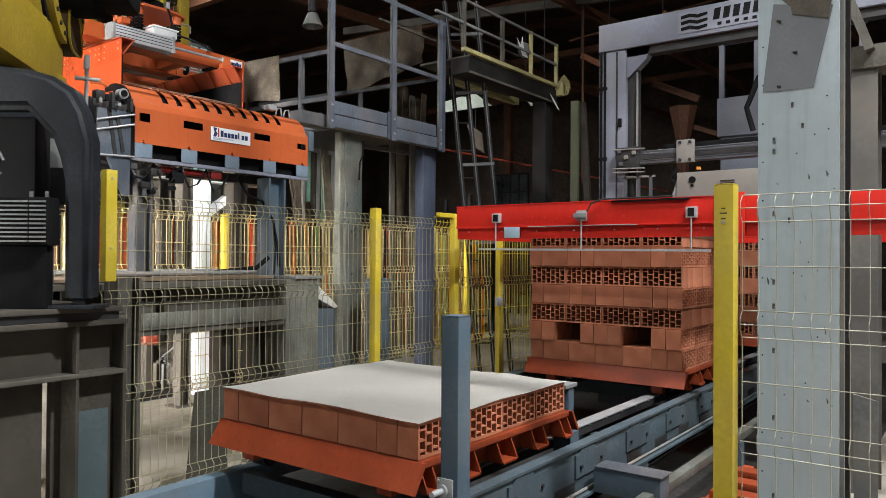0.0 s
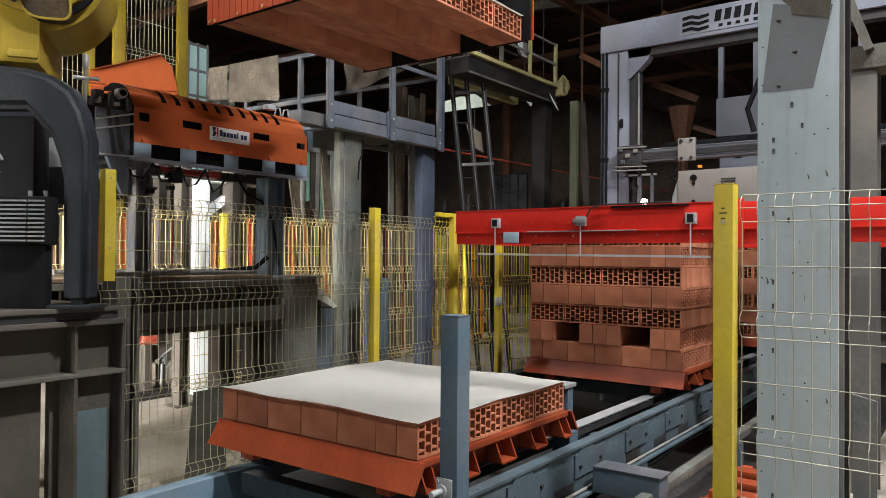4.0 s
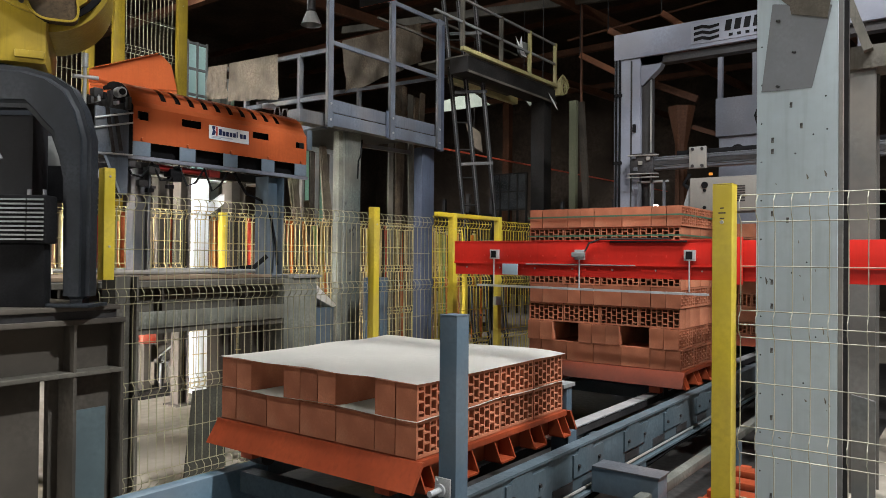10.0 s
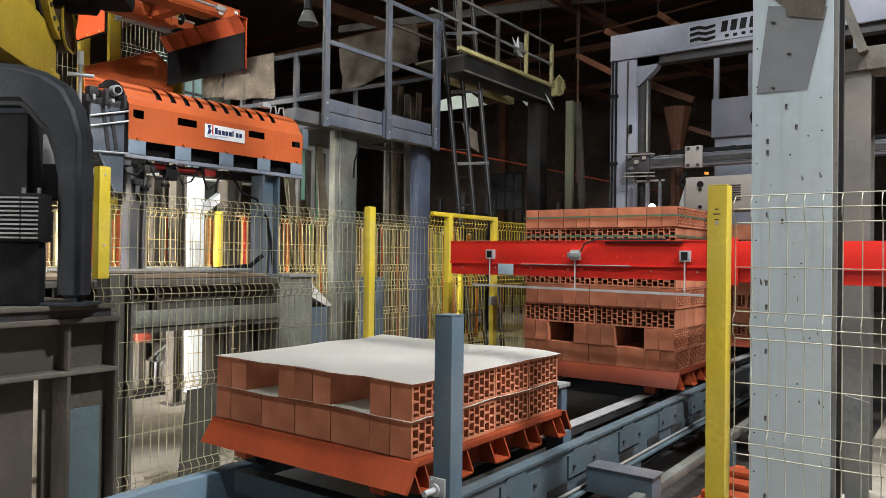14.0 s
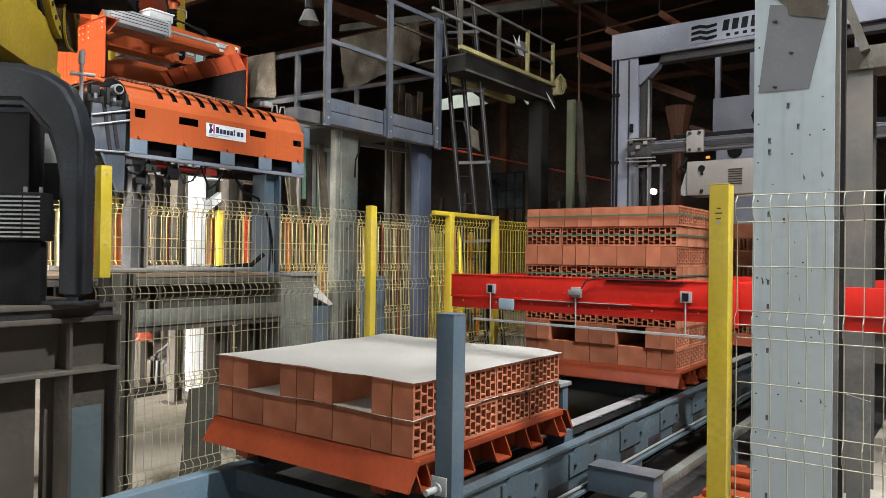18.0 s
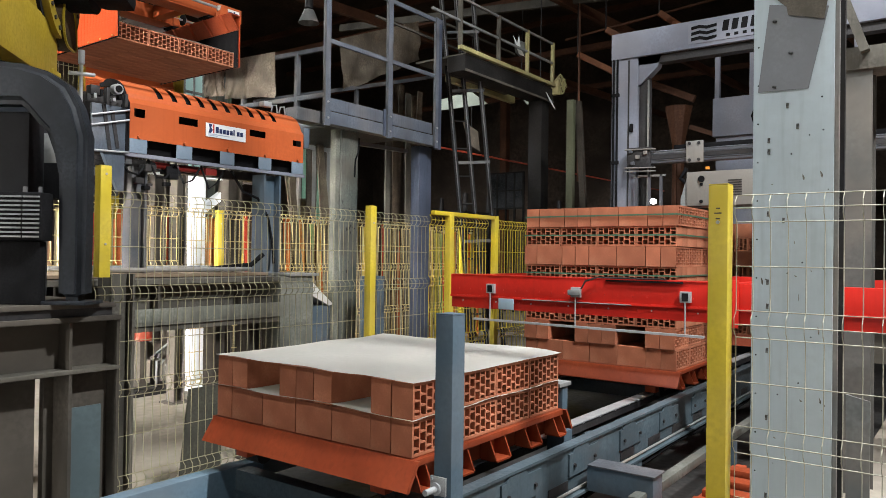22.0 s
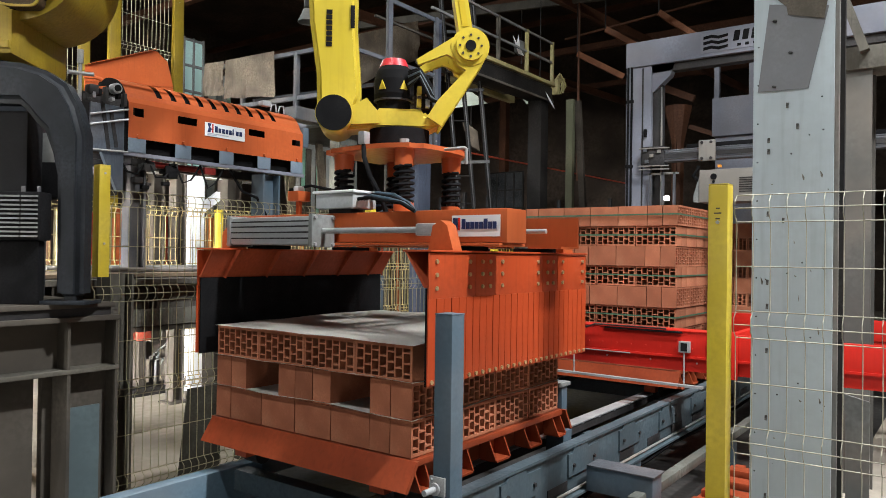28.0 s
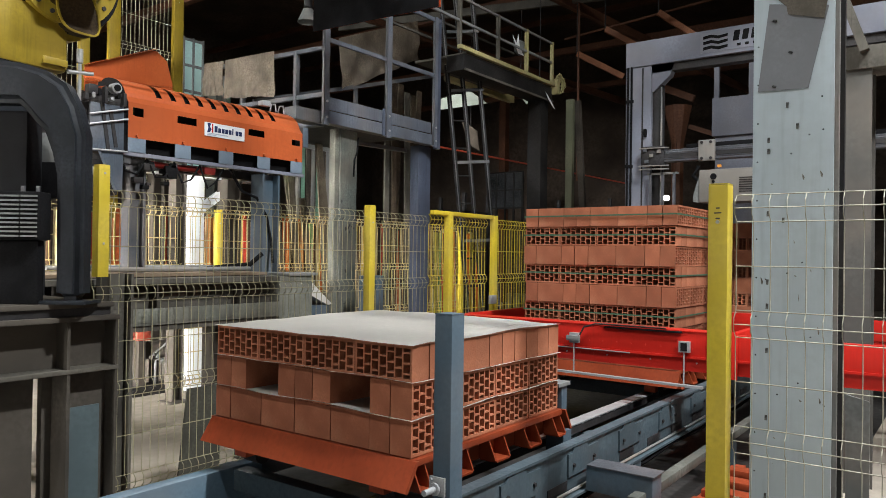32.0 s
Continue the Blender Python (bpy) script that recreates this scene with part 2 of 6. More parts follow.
solid("ceiling", box(B(), -9.3, 22.3, -9.3, 20.3, 9, 9.2), ROOFDARK, "dark corrugated roof sheets", kind="structure")

# ---- bricks, sheets and kiln cars ----
BL, BH, BW = 0.2964, 0.1415, 0.1085      # length, height and thickness of one hollow brick
PACK = 1.2
BASE = 0.65                            # height of the cars' deck
STEP = 0.144                           # one layer


def brick_mesh(name, thick):
    """A hollow brick: length along x, holes sunk into the face at -y, three staggered rows of them."""
    bm = B()
    lx, ly, lz = BL / 2, thick / 2 - 0.0021, BH
    cols = 7
    edge, web = 0.011, 0.0075
    hw = (BL - 2 * edge - (cols - 1) * web) / cols
    xs = []
    for c in range(cols):
        x = -lx + edge + c * (hw + web)
        xs.append((x, x + hw))
    grid_x = [-lx] + [v for pair in xs for v in pair] + [lx]
    verts = {}

    def v(x, y, z):
        key = (round(x, 5), round(y, 5), round(z, 5))
        if key not in verts:
            verts[key] = bm.verts.new(key)
        return verts[key]

    for i in range(len(grid_x) - 1):
        x0, x1 = grid_x[i], grid_x[i + 1]
        if i % 2 == 0:
            bm.faces.new((v(x0, -ly, 0), v(x1, -ly, 0), v(x1, -ly, lz), v(x0, -ly, lz)))
            continue
        odd = (i // 2) % 2
        rows = [(0.012, 0.047), (0.0535, 0.0885), (0.095, 0.1295)] if odd else [(0.012, 0.0265), (0.033, 0.0675), (0.074, 0.1085), (0.115, 0.1295)]
        zs = [0] + [q for r in rows for q in r] + [lz]
        for j in range(len(zs) - 1):
            z0, z1 = zs[j], zs[j + 1]
            if j % 2 == 0:
                bm.faces.new((v(x0, -ly, z0), v(x1, -ly, z0), v(x1, -ly, z1), v(x0, -ly, z1)))
            else:
                d = -ly + min(0.19, thick * 0.93)
                a = [v(x0, -ly, z0), v(x1, -ly, z0), v(x1, -ly, z1), v(x0, -ly, z1)]
                q = 0.0015
                c = [bm.verts.new((x0 + q, d, z0 + q)), bm.verts.new((x1 - q, d, z0 + q)), bm.verts.new((x1 - q, d, z1 - q)), bm.verts.new((x0 + q, d, z1 - q))]
                for k in range(4):
                    bm.faces.new((a[k], a[(k + 1) % 4], c[(k + 1) % 4], c[k]))
                bm.faces.new(c)
    e = [bm.verts.new(q) for q in ((-lx, -ly, 0), (lx, -ly, 0), (lx, ly, 0), (-lx, ly, 0), (-lx, -ly, lz), (lx, -ly, lz), (lx, ly, lz), (-lx, ly, lz))]
    for f in ((0, 1, 2, 3), (4, 5, 6, 7), (1, 2, 6, 5), (2, 3, 7, 6), (3, 0, 4, 7)):
        bm.faces.new([e[k] for k in f])
    bmesh.ops.recalc_face_normals(bm, faces=bm.faces)
    me = bpy.data.meshes.new(name)
    bm.to_mesh(me)
    bm.free()
    me.materials.append(BRICK)
    return me


SINGLE, DOUBLE = brick_mesh("brick", BW), brick_mesh("brick_wide", 2 * BW)
ROWS_FULL = [1, 1, 2, 2, 2, 2, 1]
ROWS_FORK = [1, 1, 0, 1, 1, 1, 0, 1, 1]
ROWS_MIX = [1, 1, 2, 2, 1, 1, 2, 1]


def brick_layer(rows, turn, at, label, group, ragged=0.0025):
    """One layer of bricks round its own middle; rows run from the face at -y backwards; 0 leaves a fork gap."""
    t = thing("brick_layer", label, "bricks", group, at=at)
    rnd = random.Random(round(at[0] * 97 + at[2] * 31 + len(rows)))
    y = -PACK / 2
    after_gap = False
    for n in rows:
        d = (n or 2) * (PACK / 11)
        if n:
            for c in range(4):
                x = -PACK / 2 + (c + 0.5) * PACK / 4
                jx, jy = rnd.uniform(-ragged, ragged) * 0.3, rnd.uniform(-ragged, ragged)
                m = pose(0, 0, 0, 0, 0, turn) @ pose(x + jx, y + d / 2 + jy, 0, 0, 0, rnd.uniform(-0.3, 0.3) + (180 if after_gap else 0))
                b = new("brick", SINGLE if n == 1 else DOUBLE)
                b.parent = t
                b.matrix_basis = m
        after_gap = n == 0
        y += d
    return t


def paper_sheet(at, label, seed=0):
    bm = B()
    n = 14
    s = PACK + 0.018
    g = [[None] * (n + 1) for _ in range(n + 1)]
    for i in range(n + 1):
        for j in range(n + 1):
            x, y = (i / n - 0.5) * s, (j / n - 0.5) * s
            z = 0.004 * noise.noise(Vector((x * 2.4 + seed, y * 2.4, seed))) + 0.005
            edge = max(abs(x), abs(y)) - s / 2 + 0.04
            if edge > 0:
                z += 0.3 * edge * noise.noise(Vector((x * 4, y * 4, seed + 3.3)))
            g[i][j] = bm.verts.new((x, y, max(z, 0.001)))
    for i in range(n):
        for j in range(n):
            bm.faces.new((g[i][j], g[i + 1][j], g[i + 1][j + 1], g[i][j + 1]))
    bmesh.ops.solidify(bm, geom=bm.faces[:], thickness=0.0015)
    ob = solid("paper_sheet", bm, PAPER, label, "paper sheet", "interlayer sheets")
    ob.matrix_basis = pose(*at)
    return ob


def kiln_car(at, label):
    """A low car: deck, sloping front and back aprons, slanted gussets along both sides, runners below."""
    t = thing("kiln_car", label, "kiln car", "kiln cars", at=at)
    part("deck", box(B(), -0.61, 0.61, -0.62, 0.62, -0.03, -0.003, 0.004), CARORANGE, t)
    for s in (-1, 1):
        bm = prism(B(), [(s * 0.60, -0.003), (s * 0.615, -0.003), (s * 0.682, -0.107), (s * 0.667, -0.111)], "y", -0.64, 0.605)
        part("apron", bm, CARORANGE, t)
        for xa, xb in ((-0.60, -0.53), (-0.343, -0.242), (-0.066, 0.053), (0.234, 0.345), (0.519, 0.598)):
            bm = B()
            for x in (xa, xb):
                prism(bm, [(s * 0.56, -0.004), (s * 0.598, -0.004), (s * 0.648, -0.118), (s * 0.56, -0.118)], "x", x - 0.004, x + 0.004)
            box(bm, xa + 0.004, xb - 0.004, min(s * 0.561, s * 0.648), max(s * 0.561, s * 0.648), -0.126, -0.118)
            part("gusset", bm, CARORANGE, t)
        part("runner", box(B(), -0.595, 0.595, s * 0.42 - 0.04, s * 0.42 + 0.04, -0.17, -0.03, 0.005), RUSTRED, t)
        bm = prism(B(), [(s * 0.55, -0.03), (s * 0.56, -0.03), (s * 0.56, -0.12), (s * 0.55, -0.12)], "x", -0.6, 0.6)
        part("side_sill", bm, CARORANGE, t)
    for sx in (-1, 1):
        for sy in (-1, 1):
            part("roller", rod(B(), (sx * 0.5, sy * 0.42 - 0.05, -0.17), (sx * 0.5, sy * 0.42 + 0.05, -0.17), 0.045, 16), DARK, t)
    return t


NEAR = (0.6, 0.6)
FAR = (3.444, 0.555)
kiln_car((NEAR[0], NEAR[1], BASE), "orange-red steel kiln car carrying a new brick pack")
kiln_car((FAR[0], FAR[1], BASE), "orange-red steel kiln car under the strapped pack")
NL = "layers on the near car"
brick_layer(ROWS_FULL, 0, (*NEAR, BASE), "bottom layer of red hollow clay bricks on the car", NL)
layer_two = brick_layer(ROWS_FORK, 0, (*NEAR, BASE + STEP), "layer of red hollow bricks with two fork gaps", NL)
layer_three = brick_layer([1] * 11, 0, (*NEAR, BASE + 2 * STEP), "layer of red hollow bricks, holes facing out", NL)
paper_sheet((*NEAR, BASE + BH), "grey paper sheet lying on the bottom brick layer", 1)
sheet_two = paper_sheet((*NEAR, BASE + STEP + BH), "grey paper sheet lying on the second brick layer", 2)
sheet_three = paper_sheet((*NEAR, BASE + 2 * STEP + BH), "grey paper sheet on the top brick layer", 3)
FL = "layers of the strapped pack"
for k in range(8):
    rows = ROWS_FULL if k == 0 else ROWS_FORK if k == 1 else ROWS_MIX
    turn = 0 if k in (0, 1, 3, 5, 7) else -90
    off = ((0.004, -0.003), (-0.006, 0.004), (0.008, 0.0), (0.0, -0.008))[k % 4]
    brick_layer(rows, turn, (FAR[0] + off[0], FAR[1] + off[1], BASE + k * STEP),
                "layer of pale red hollow bricks in a strapped pack", FL)

THIRD = (6.35, 0.5)
kiln_car((THIRD[0], THIRD[1], BASE), "orange-red steel kiln car under a finished pack")
for k in range(8):
    brick_layer(ROWS_MIX, 0 if k % 2 else -90, (THIRD[0], THIRD[1], BASE + k * STEP), "layer of red hollow bricks in a finished pack", "layers of the finished pack")


def strap(at, label):
    s = PACK / 2 + 0.006
    bm = B()
    for x0, x1, y0, y1 in ((-s, s, -s - 0.002, -s), (-s, s, s, s + 0.002), (-s - 0.002, -s, -s, s), (s, s + 0.002, -s, s)):
        box(bm, x0, x1, y0, y1, -0.0055, 0.0055)
    ob = solid("strap", bm, STRAP, label, "strap", "pack straps")
    ob.matrix_basis = pose(*at)
    return ob


strap_z = [BASE + (k + 0.55) * STEP for k in (7, 6, 4, 2)]
straps = [strap((FAR[0], FAR[1], z), "thin dark green strap round the brick pack") for z in strap_z]

# ---- car track ----


def bolt(parent, p, axis, r=0.008, h=0.008, material=None, name="bolt"):
    """One hexagon bolt head standing on a face along the given axis."""
    key = ("bolt", r, h, (material or GALV).name)
    if key not in MATS:
        MATS[key] = mesh_of("bolt", rod(B(), (0, 0, 0), (0, 0, h), r, 6), material or GALV, False)
    ob = new(name, MATS[key])
    ob.parent = parent
    ob.matrix_basis = Matrix.Translation(p) @ Vector(axis).to_track_quat("Z", "Y").to_matrix().to_4x4()
    return ob


def section(a0, a1, b0, b1, flange, web):
    """Outline of a rolled section: flanges at a0 and a1, web along the middle of b."""
    c = (b0 + b1) / 2
    p, q = c - web / 2, c + web / 2
    return [(b0, a0), (b1, a0), (b1, a0 + flange), (q, a0 + flange), (q, a1 - flange), (b1, a1 - flange), (b1, a1), (b0, a1),
            (b0, a1 - flange), (p, a1 - flange), (p, a0 + flange), (b0, a0 + flange)]


def i_beam(bm, x0, x1, y0, y1, z0, z1, flange=0.014, web=0.012):
    """A rolled section lying along x."""
    return prism(bm, section(z0, z1, y0, y1, flange, web), "x", x0, x1)


def h_post(bm, x0, x1, y0, y1, z0, z1, flange=0.014, web=0.01):
    """A rolled section standing up, flanges facing -x and +x."""
    return prism(bm, [(a, b) for b, a in section(x0, x1, y0, y1, flange, web)], "z", z0, z1)


t = thing("track_frame", "grey-blue welded steel frame of the car track", "track frame")
part("side_plate", box(B(), -0.55, 9.5, -0.135, -0.12, 0.28, 0.50, 0.002), TEAL, t)
part("top_flange", box(B(), -0.55, 9.5, -0.15, -0.09, 0.50, 0.512), TEAL, t)
part("bottom_flange", box(B(), -0.55, 9.5, -0.18, -0.06, 0.268, 0.28), TEAL, t)
for k in range(7):
    x = -0.2 + k * 0.62
    bm = prism(B(), [(x, 0.36), (x + 0.30, 0.36), (x + 0.34, 0.40), (x + 0.34, 0.47), (x + 0.22, 0.47), (x + 0.2, 0.495), (x + 0.06, 0.495), (x + 0.04, 0.47), (x, 0.47)], "y", -0.145, -0.135)
    part("gusset_plate", bm, TEAL, t)
    for j in (0.05, 0.28):
        bolt(t, (x + j, -0.145, 0.41), (0, -1, 0), 0.01, 0.01, DARK)
part("far_side_plate", box(B(), 0.3, 9.5, 1.30, 1.315, 0.25, 0.50), TEAL, t)
part("far_flange", box(B(), 0.3, 9.5, 1.25, 1.36, 0.50, 0.512), TEAL, t)
for k in range(6):
    x = 0.10 + k * 1.75
    for y in (-0.13, 1.30):
        part("leg", box(B(), x - 0.05, x + 0.05, y - 0.045, y + 0.045, 0.0, 0.27, 0.004), TEAL, t)
    part("cross_tie", box(B(), x - 0.04, x + 0.04, -0.06, 1.25, 0.29, 0.39, 0.003), TEAL, t)
# dark plates drawn in place of open slots
for k in range(20):
    x = -0.42 + k * 0.42
    part("slot_plate", box(B(), x, x + 0.20, -0.1385, -0.135, 0.30, 0.345, 0.001), DARK, t)
part("edge_rod", rod(B(), (-0.5, -0.15, 0.292), (9.4, -0.15, 0.292), 0.008, 8), GREYSTEEL, t)
part("hose_line", tube(B(), [(-0.5 + 0.5 * k, -0.16, 0.25 - 0.02 * (k % 2)) for k in range(18)], 0.012, 6), BLACK, t)
# bright chain guides between the cars
for y in (0.17, 1.00):
    t = thing("chain_guide", "worn bright steel chain guide of the car track", "chain guide", "chain guides")
    part("channel", box(B(), 0.3, 9.0, y - 0.035, y + 0.035, 0.41, 0.452), DARK, t)
    part("wear_strip", box(B(), 0.3, 9.0, y - 0.04, y + 0.04, 0.458, 0.466, 0.001), GALV, t)
    for k in range(37):
        x = 0.4 + 0.23 * k
        part("spacer", box(B(), x - 0.012, x + 0.012, y - 0.038, y + 0.038, 0.452, 0.458), GALV, t)
# side outrigger with its foot and the lower return track
t = thing("outrigger", "grey-blue steel cross arm with a foot beside the track", "outrigger")
bm = box(B(), 1.15, 1.27, -0.52, -0.185, 0.28, 0.40, 0.004)
part("arm", bm, BLUE, t)
part("foot", box(B(), 1.15, 1.26, -0.51, -0.405, 0.0, 0.28, 0.004), BLUE, t)
part("top_plate", box(B(), 1.14, 1.28, -0.53, -0.19, 0.402, 0.41, 0.002), RAILGREY, t)
t = thing("return_rail", "pale galvanised return rail low beside the track", "rail", "return rails")
part("rail", box(B(), -0.4, 0.84, -0.36, -0.28, 0.20, 0.29, 0.008), BLUE, t)
for k in range(4):
    part("roller", rod(B(), (-0.3 + 0.3 * k, -0.24, 0.31), (-0.3 + 0.3 * k, -0.19, 0.31), 0.018, 12), GALV, t)
for k in range(2):
    part("leg", box(B(), -0.35 + k * 1.1, -0.27 + k * 1.1, -0.36, -0.28, 0, 0.2), BLUE, t)
t = thing("return_rail", "pale galvanised return rail low beside the track", "rail", "return rails")
part("rail", box(B(), 1.05, 4.5, -0.49, -0.435, 0.28, 0.33, 0.008), STONEGREY, t)
for k in range(3):
    part("leg", box(B(), 1.1 + k * 1.5, 1.18 + k * 1.5, -0.5, -0.42, 0, 0.28), BLUE, t)
t = thing("empty_car", "rusty orange empty car frame on the floor beside the track", "car frame")
for k in range(6):
    x = 1.1 + 0.24 * k
    part("cross_bar", box(B(), x, x + 0.11, -1.0, -0.54, 0.15, 0.19, 0.006), CARORANGE, t)
for y in (-1.0, -0.58):
    part("long_bar", box(B(), 1.05, 2.6, y, y + 0.06, 0.07, 0.15, 0.004), RUSTRED, t)
part("skid", box(B(), 1.05, 2.6, -0.9, -0.66, 0.0, 0.07), DARK, t)
# lighter blue than the track, standing in for light this beam lacks
solid("kerb_beam", box(B(), -1.6, 0.23, 1.13, 1.21, 0.0, 0.40, 0.006), mat("lit_blue_paint", (0.14, 0.22, 0.29), 0.45, vary=0.10, scale=4, bump=0.06, dust=0.2), "grey-blue painted steel beam along the track end", "beam")
t = thing("stop_block", "small grey-blue guide post beyond the near car", "guide post", at=(1.33, 0.06, 0))
part("post", box(B(), -0.03, 0.03, -0.03, 0.03, 0.512, 0.74, 0.004), BLUE, t)
part("foot", box(B(), -0.05, 0.05, -0.05, 0.05, 0.0, 0.512, 0.004), BLUE, t)
part("roller_arm", box(B(), -0.08, 0.05, -0.04, 0.04, 0.745, 0.765, 0.002), GREYSTEEL, t)

# ---- corner post in front ----
t = thing("corner_post", "grey-blue square steel post with a latch bolt", "post", at=(-0.115, -0.255, 0))
part("tube", box(B(), -0.037, 0.037, -0.037, 0.037, 0, 1.222, 0.004), BLUE, t)
part("cap", box(B(), -0.0375, 0.0375, -0.0375, 0.0375, 1.222, 1.227, 0.001), BLUE, t)
latch = part("latch_plate", box(B(), -0.047, -0.038, -0.02, 0.045, 0.60, 0.665, 0.002), GALV, t, "galvanised latch plate")
part("latch_bolt", rod(B(), (-0.115, 0.015, 0.625), (-0.047, 0.015, 0.625), 0.011, 12), GALV, latch)
part("latch_knob", rod(B(), (-0.06, 0.015, 0.625), (-0.052, 0.015, 0.625), 0.022, 12), GALV, latch)
for z in (0.61, 0.655):
    bolt(latch, (-0.047, 0.035, z), (-1, 0, 0), 0.005, 0.006)

# ---- fences ----


def mesh_bm(length, height, gap, wire, horizontal, folds):
    """Welded wire in the x-z plane with V folds towards -y."""
    bm = B()
    prof = [(0, 0)]
    for f in folds:
        prof += [(f - 0.042, 0), (f - 0.02, -0.024), (f + 0.02, -0.024), (f + 0.042, 0)]
    prof.append((height, 0))

    def off(z):
        for f in folds:
            if abs(z - f) < 0.042:
                return -0.024 * min(1, (0.042 - abs(z - f)) / 0.022)
        return 0.0

    n = int(length / gap)
    for i in range(n + 1):
        x = i * gap
        tube(bm, [(x, yy, zz) for zz, yy in prof], wire, 4)
    for z in horizontal:
        tube(bm, [(0, off(z) - wire, z), (length, off(z) - wire, z)], wire, 4)
    return bm


def fence(label, posts, panels, m, top, bottom, wire_mat, wire=0.0022, gap=0.05, post_w=0.06, folds=4, gates=(), paint=None):
    """A run of fence along its own x: posts at the given x, panels between the given ends."""
    t = thing("mesh_fence", label, "fence", "safety fences")
    t.matrix_basis = m
    if top < 1.7:
        for z, w in ((1.585, 0.006), (1.57, 0.011), (1.553, 0.007)):
            part("mark", box(B(), -w, w, -0.0306, -0.0301, z, z + 0.004), BROWNSTEEL, t)
    for p in posts:
        x, w, z0, z1 = (p, post_w, 0, top + 0.03) if not isinstance(p, tuple) else p
        po = part("post", box(B(), x - w / 2, x + w / 2, -0.03, 0.03, z0, z1, 0.004), paint or YELLOW, t, "yellow painted square post")
        part("cap", box(B(), x - w / 2 + 0.001, x + w / 2 - 0.001, -0.029, 0.029, z1, z1 + 0.004, 0.001), paint or YELLOW, po)
        for z in (z0 + 0.3 * (z1 - z0), z0 + 0.93 * (z1 - z0)):
            bolt(po, (x, -0.03, z), (0, -1, 0), 0.006, 0.005)
    h = top - bottom
    fs = [0.042 + i * (h - 0.084) / (folds - 1) for i in range(folds)]
    levels = sorted(set([0.0, h] + [f + s for f in fs for s in (-0.042, 0, 0.042) if 0 <= f + s <= h]
                        + [(fs[i] + fs[i + 1]) / 2 for i in range(folds - 1)]))
    for a, b in panels:
        ob = part("wire_panel", mesh_bm(b - a, h, gap, wire, levels, fs), wire_mat, t, "welded wire mesh panel with folds")
        ob["kind"] = "stuff"
        ob.matrix_basis = pose(a, 0.035, bottom)
    for a, b in gates:
        g = part("gate_frame", box(B(), a, b, -0.02, 0.02, top + 0.0, top + 0.035, 0.003), YELLOW, t, "yellow gate frame")
        part("gate_stile", box(B(), b - 0.03, b + 0.03, -0.025, 0.025, 0.1, top + 0.035, 0.003), YELLOW, g)
        part("latch", box(B(), b - 0.12, b - 0.03, -0.06, -0.025, 0.98, 1.06, 0.004), GALV, g)
    return t


fence("wire mesh fence with a yellow post beside the white column", [0.0], [(0.04, 3.0)], pose(0.18, -1.085, 0, 0, 0, -90), 1.63, 0.10, PALEWIRE, wire=0.0017, folds=5)
fence("brassy wire mesh fence in front of the brick infeed", [(-0.175, 0.06, 1.29, 1.87), (1.905, 0.062, 0, 1.79)], [(-0.2, 1.88), (1.97, 2.64)],
      pose(0.0, 1.95, 0, 0, 0, 0), 1.75, 0.13, WIRE, wire=0.0025, folds=4)
fence("yellow framed mesh gate and fence beside the track", [(2.94, 0.06, 0, 1.79)], [(2.70, 2.92), (3.02, 3.58), (3.76, 4.36), (4.4, 6.3)],
      pose(0.0, 1.97, 0, 0, 0, 0), 1.77, 0.13, YELLOW, wire=0.003, folds=4, gates=[(2.70, 3.67)])
fence("yellow mesh fence at the back of the cell", [(0.0, 0.07, 0, 1.84), 4.2], [(-0.40, -0.05), (0.05, 2.45), (2.48, 4.15)],
      pose(2.33, 4.35, 0, 0, 0, 0), 1.85, 0.15, CREAMWIRE, wire=0.0038, gap=0.055)
fence("cream wire guard on the back edge of the infeed table", [(-2.6, 0.05, 0, 1.85)], [(-2.55, -0.05)],
      pose(1.92, 4.30, 0, 0, 0, 0), 1.84, 1.26, CREAMWIRE, wire=0.0038, gap=0.055, folds=2)
# posts take the shade-darkened turret yellow
fence("tall yellow guard fence behind the robot", [(0.0, 0.10, 0, 4.6), (0.32, 0.12, 0, 4.6), (1.08, 0.12, 0, 4.6), (-1.4, 0.1, 0, 4.6)], [(-2.6, -1.5), (-1.35, -0.05), (0.38, 1.02)],
      pose(1.65, 5.7, 0, 0, 0, 0), 4.4, 2.2, WIRE, wire=0.003, gap=0.05, paint=TURRET)

# ---- white column ----
t = thing("white_column", "white painted steel column with bolt slots and scuffs", "column", at=(0.75, -1.19, 0))
part("face_plate", box(B(), -0.014, 0.0, -0.129, 0.145, 0, 5.6, 0.002), WHITE, t)
part("edge_angle", box(B(), -0.008, 0.004, -0.1455, -0.1295, 0, 5.6, 0.003), GREYSTEEL, t)
part("core", box(B(), 0.045, 0.12, -0.06, 0.14, 0, 5.6), WHITE, t)
for s in (-1, 1):
    part("flange", box(B(), 0.0, 0.045, s * 0.137 - 0.004, s * 0.137 + 0.004, 0, 5.6, 0.001), WHITE, t)
# dark strip stands in for the dark gap beside the column
part("corner_strip", box(B(), 0.02, 0.045, -0.158, -0.143, 0, 5.6), DARK, t)
patch = prism(B(), [(0.09, 2.385), (-0.11, 2.345), (-0.045, 2.055), (0.128, 2.06)], "x", -0.018, -0.0145)
part("patch_plate", patch, mat("grey_primer", (0.19, 0.198, 0.215), 0.6, vary=0.05, scale=6, bump=0.05), t, "grey primer plate bolted on")
for y, z in ((0.075, 2.32), (0.02, 2.195), (0.075, 2.075)):
    part("stud", rod(B(), (-0.018, y, z), (-0.024, y - 0.010, z - 0.005), 0.0045, 8), DARK, t)
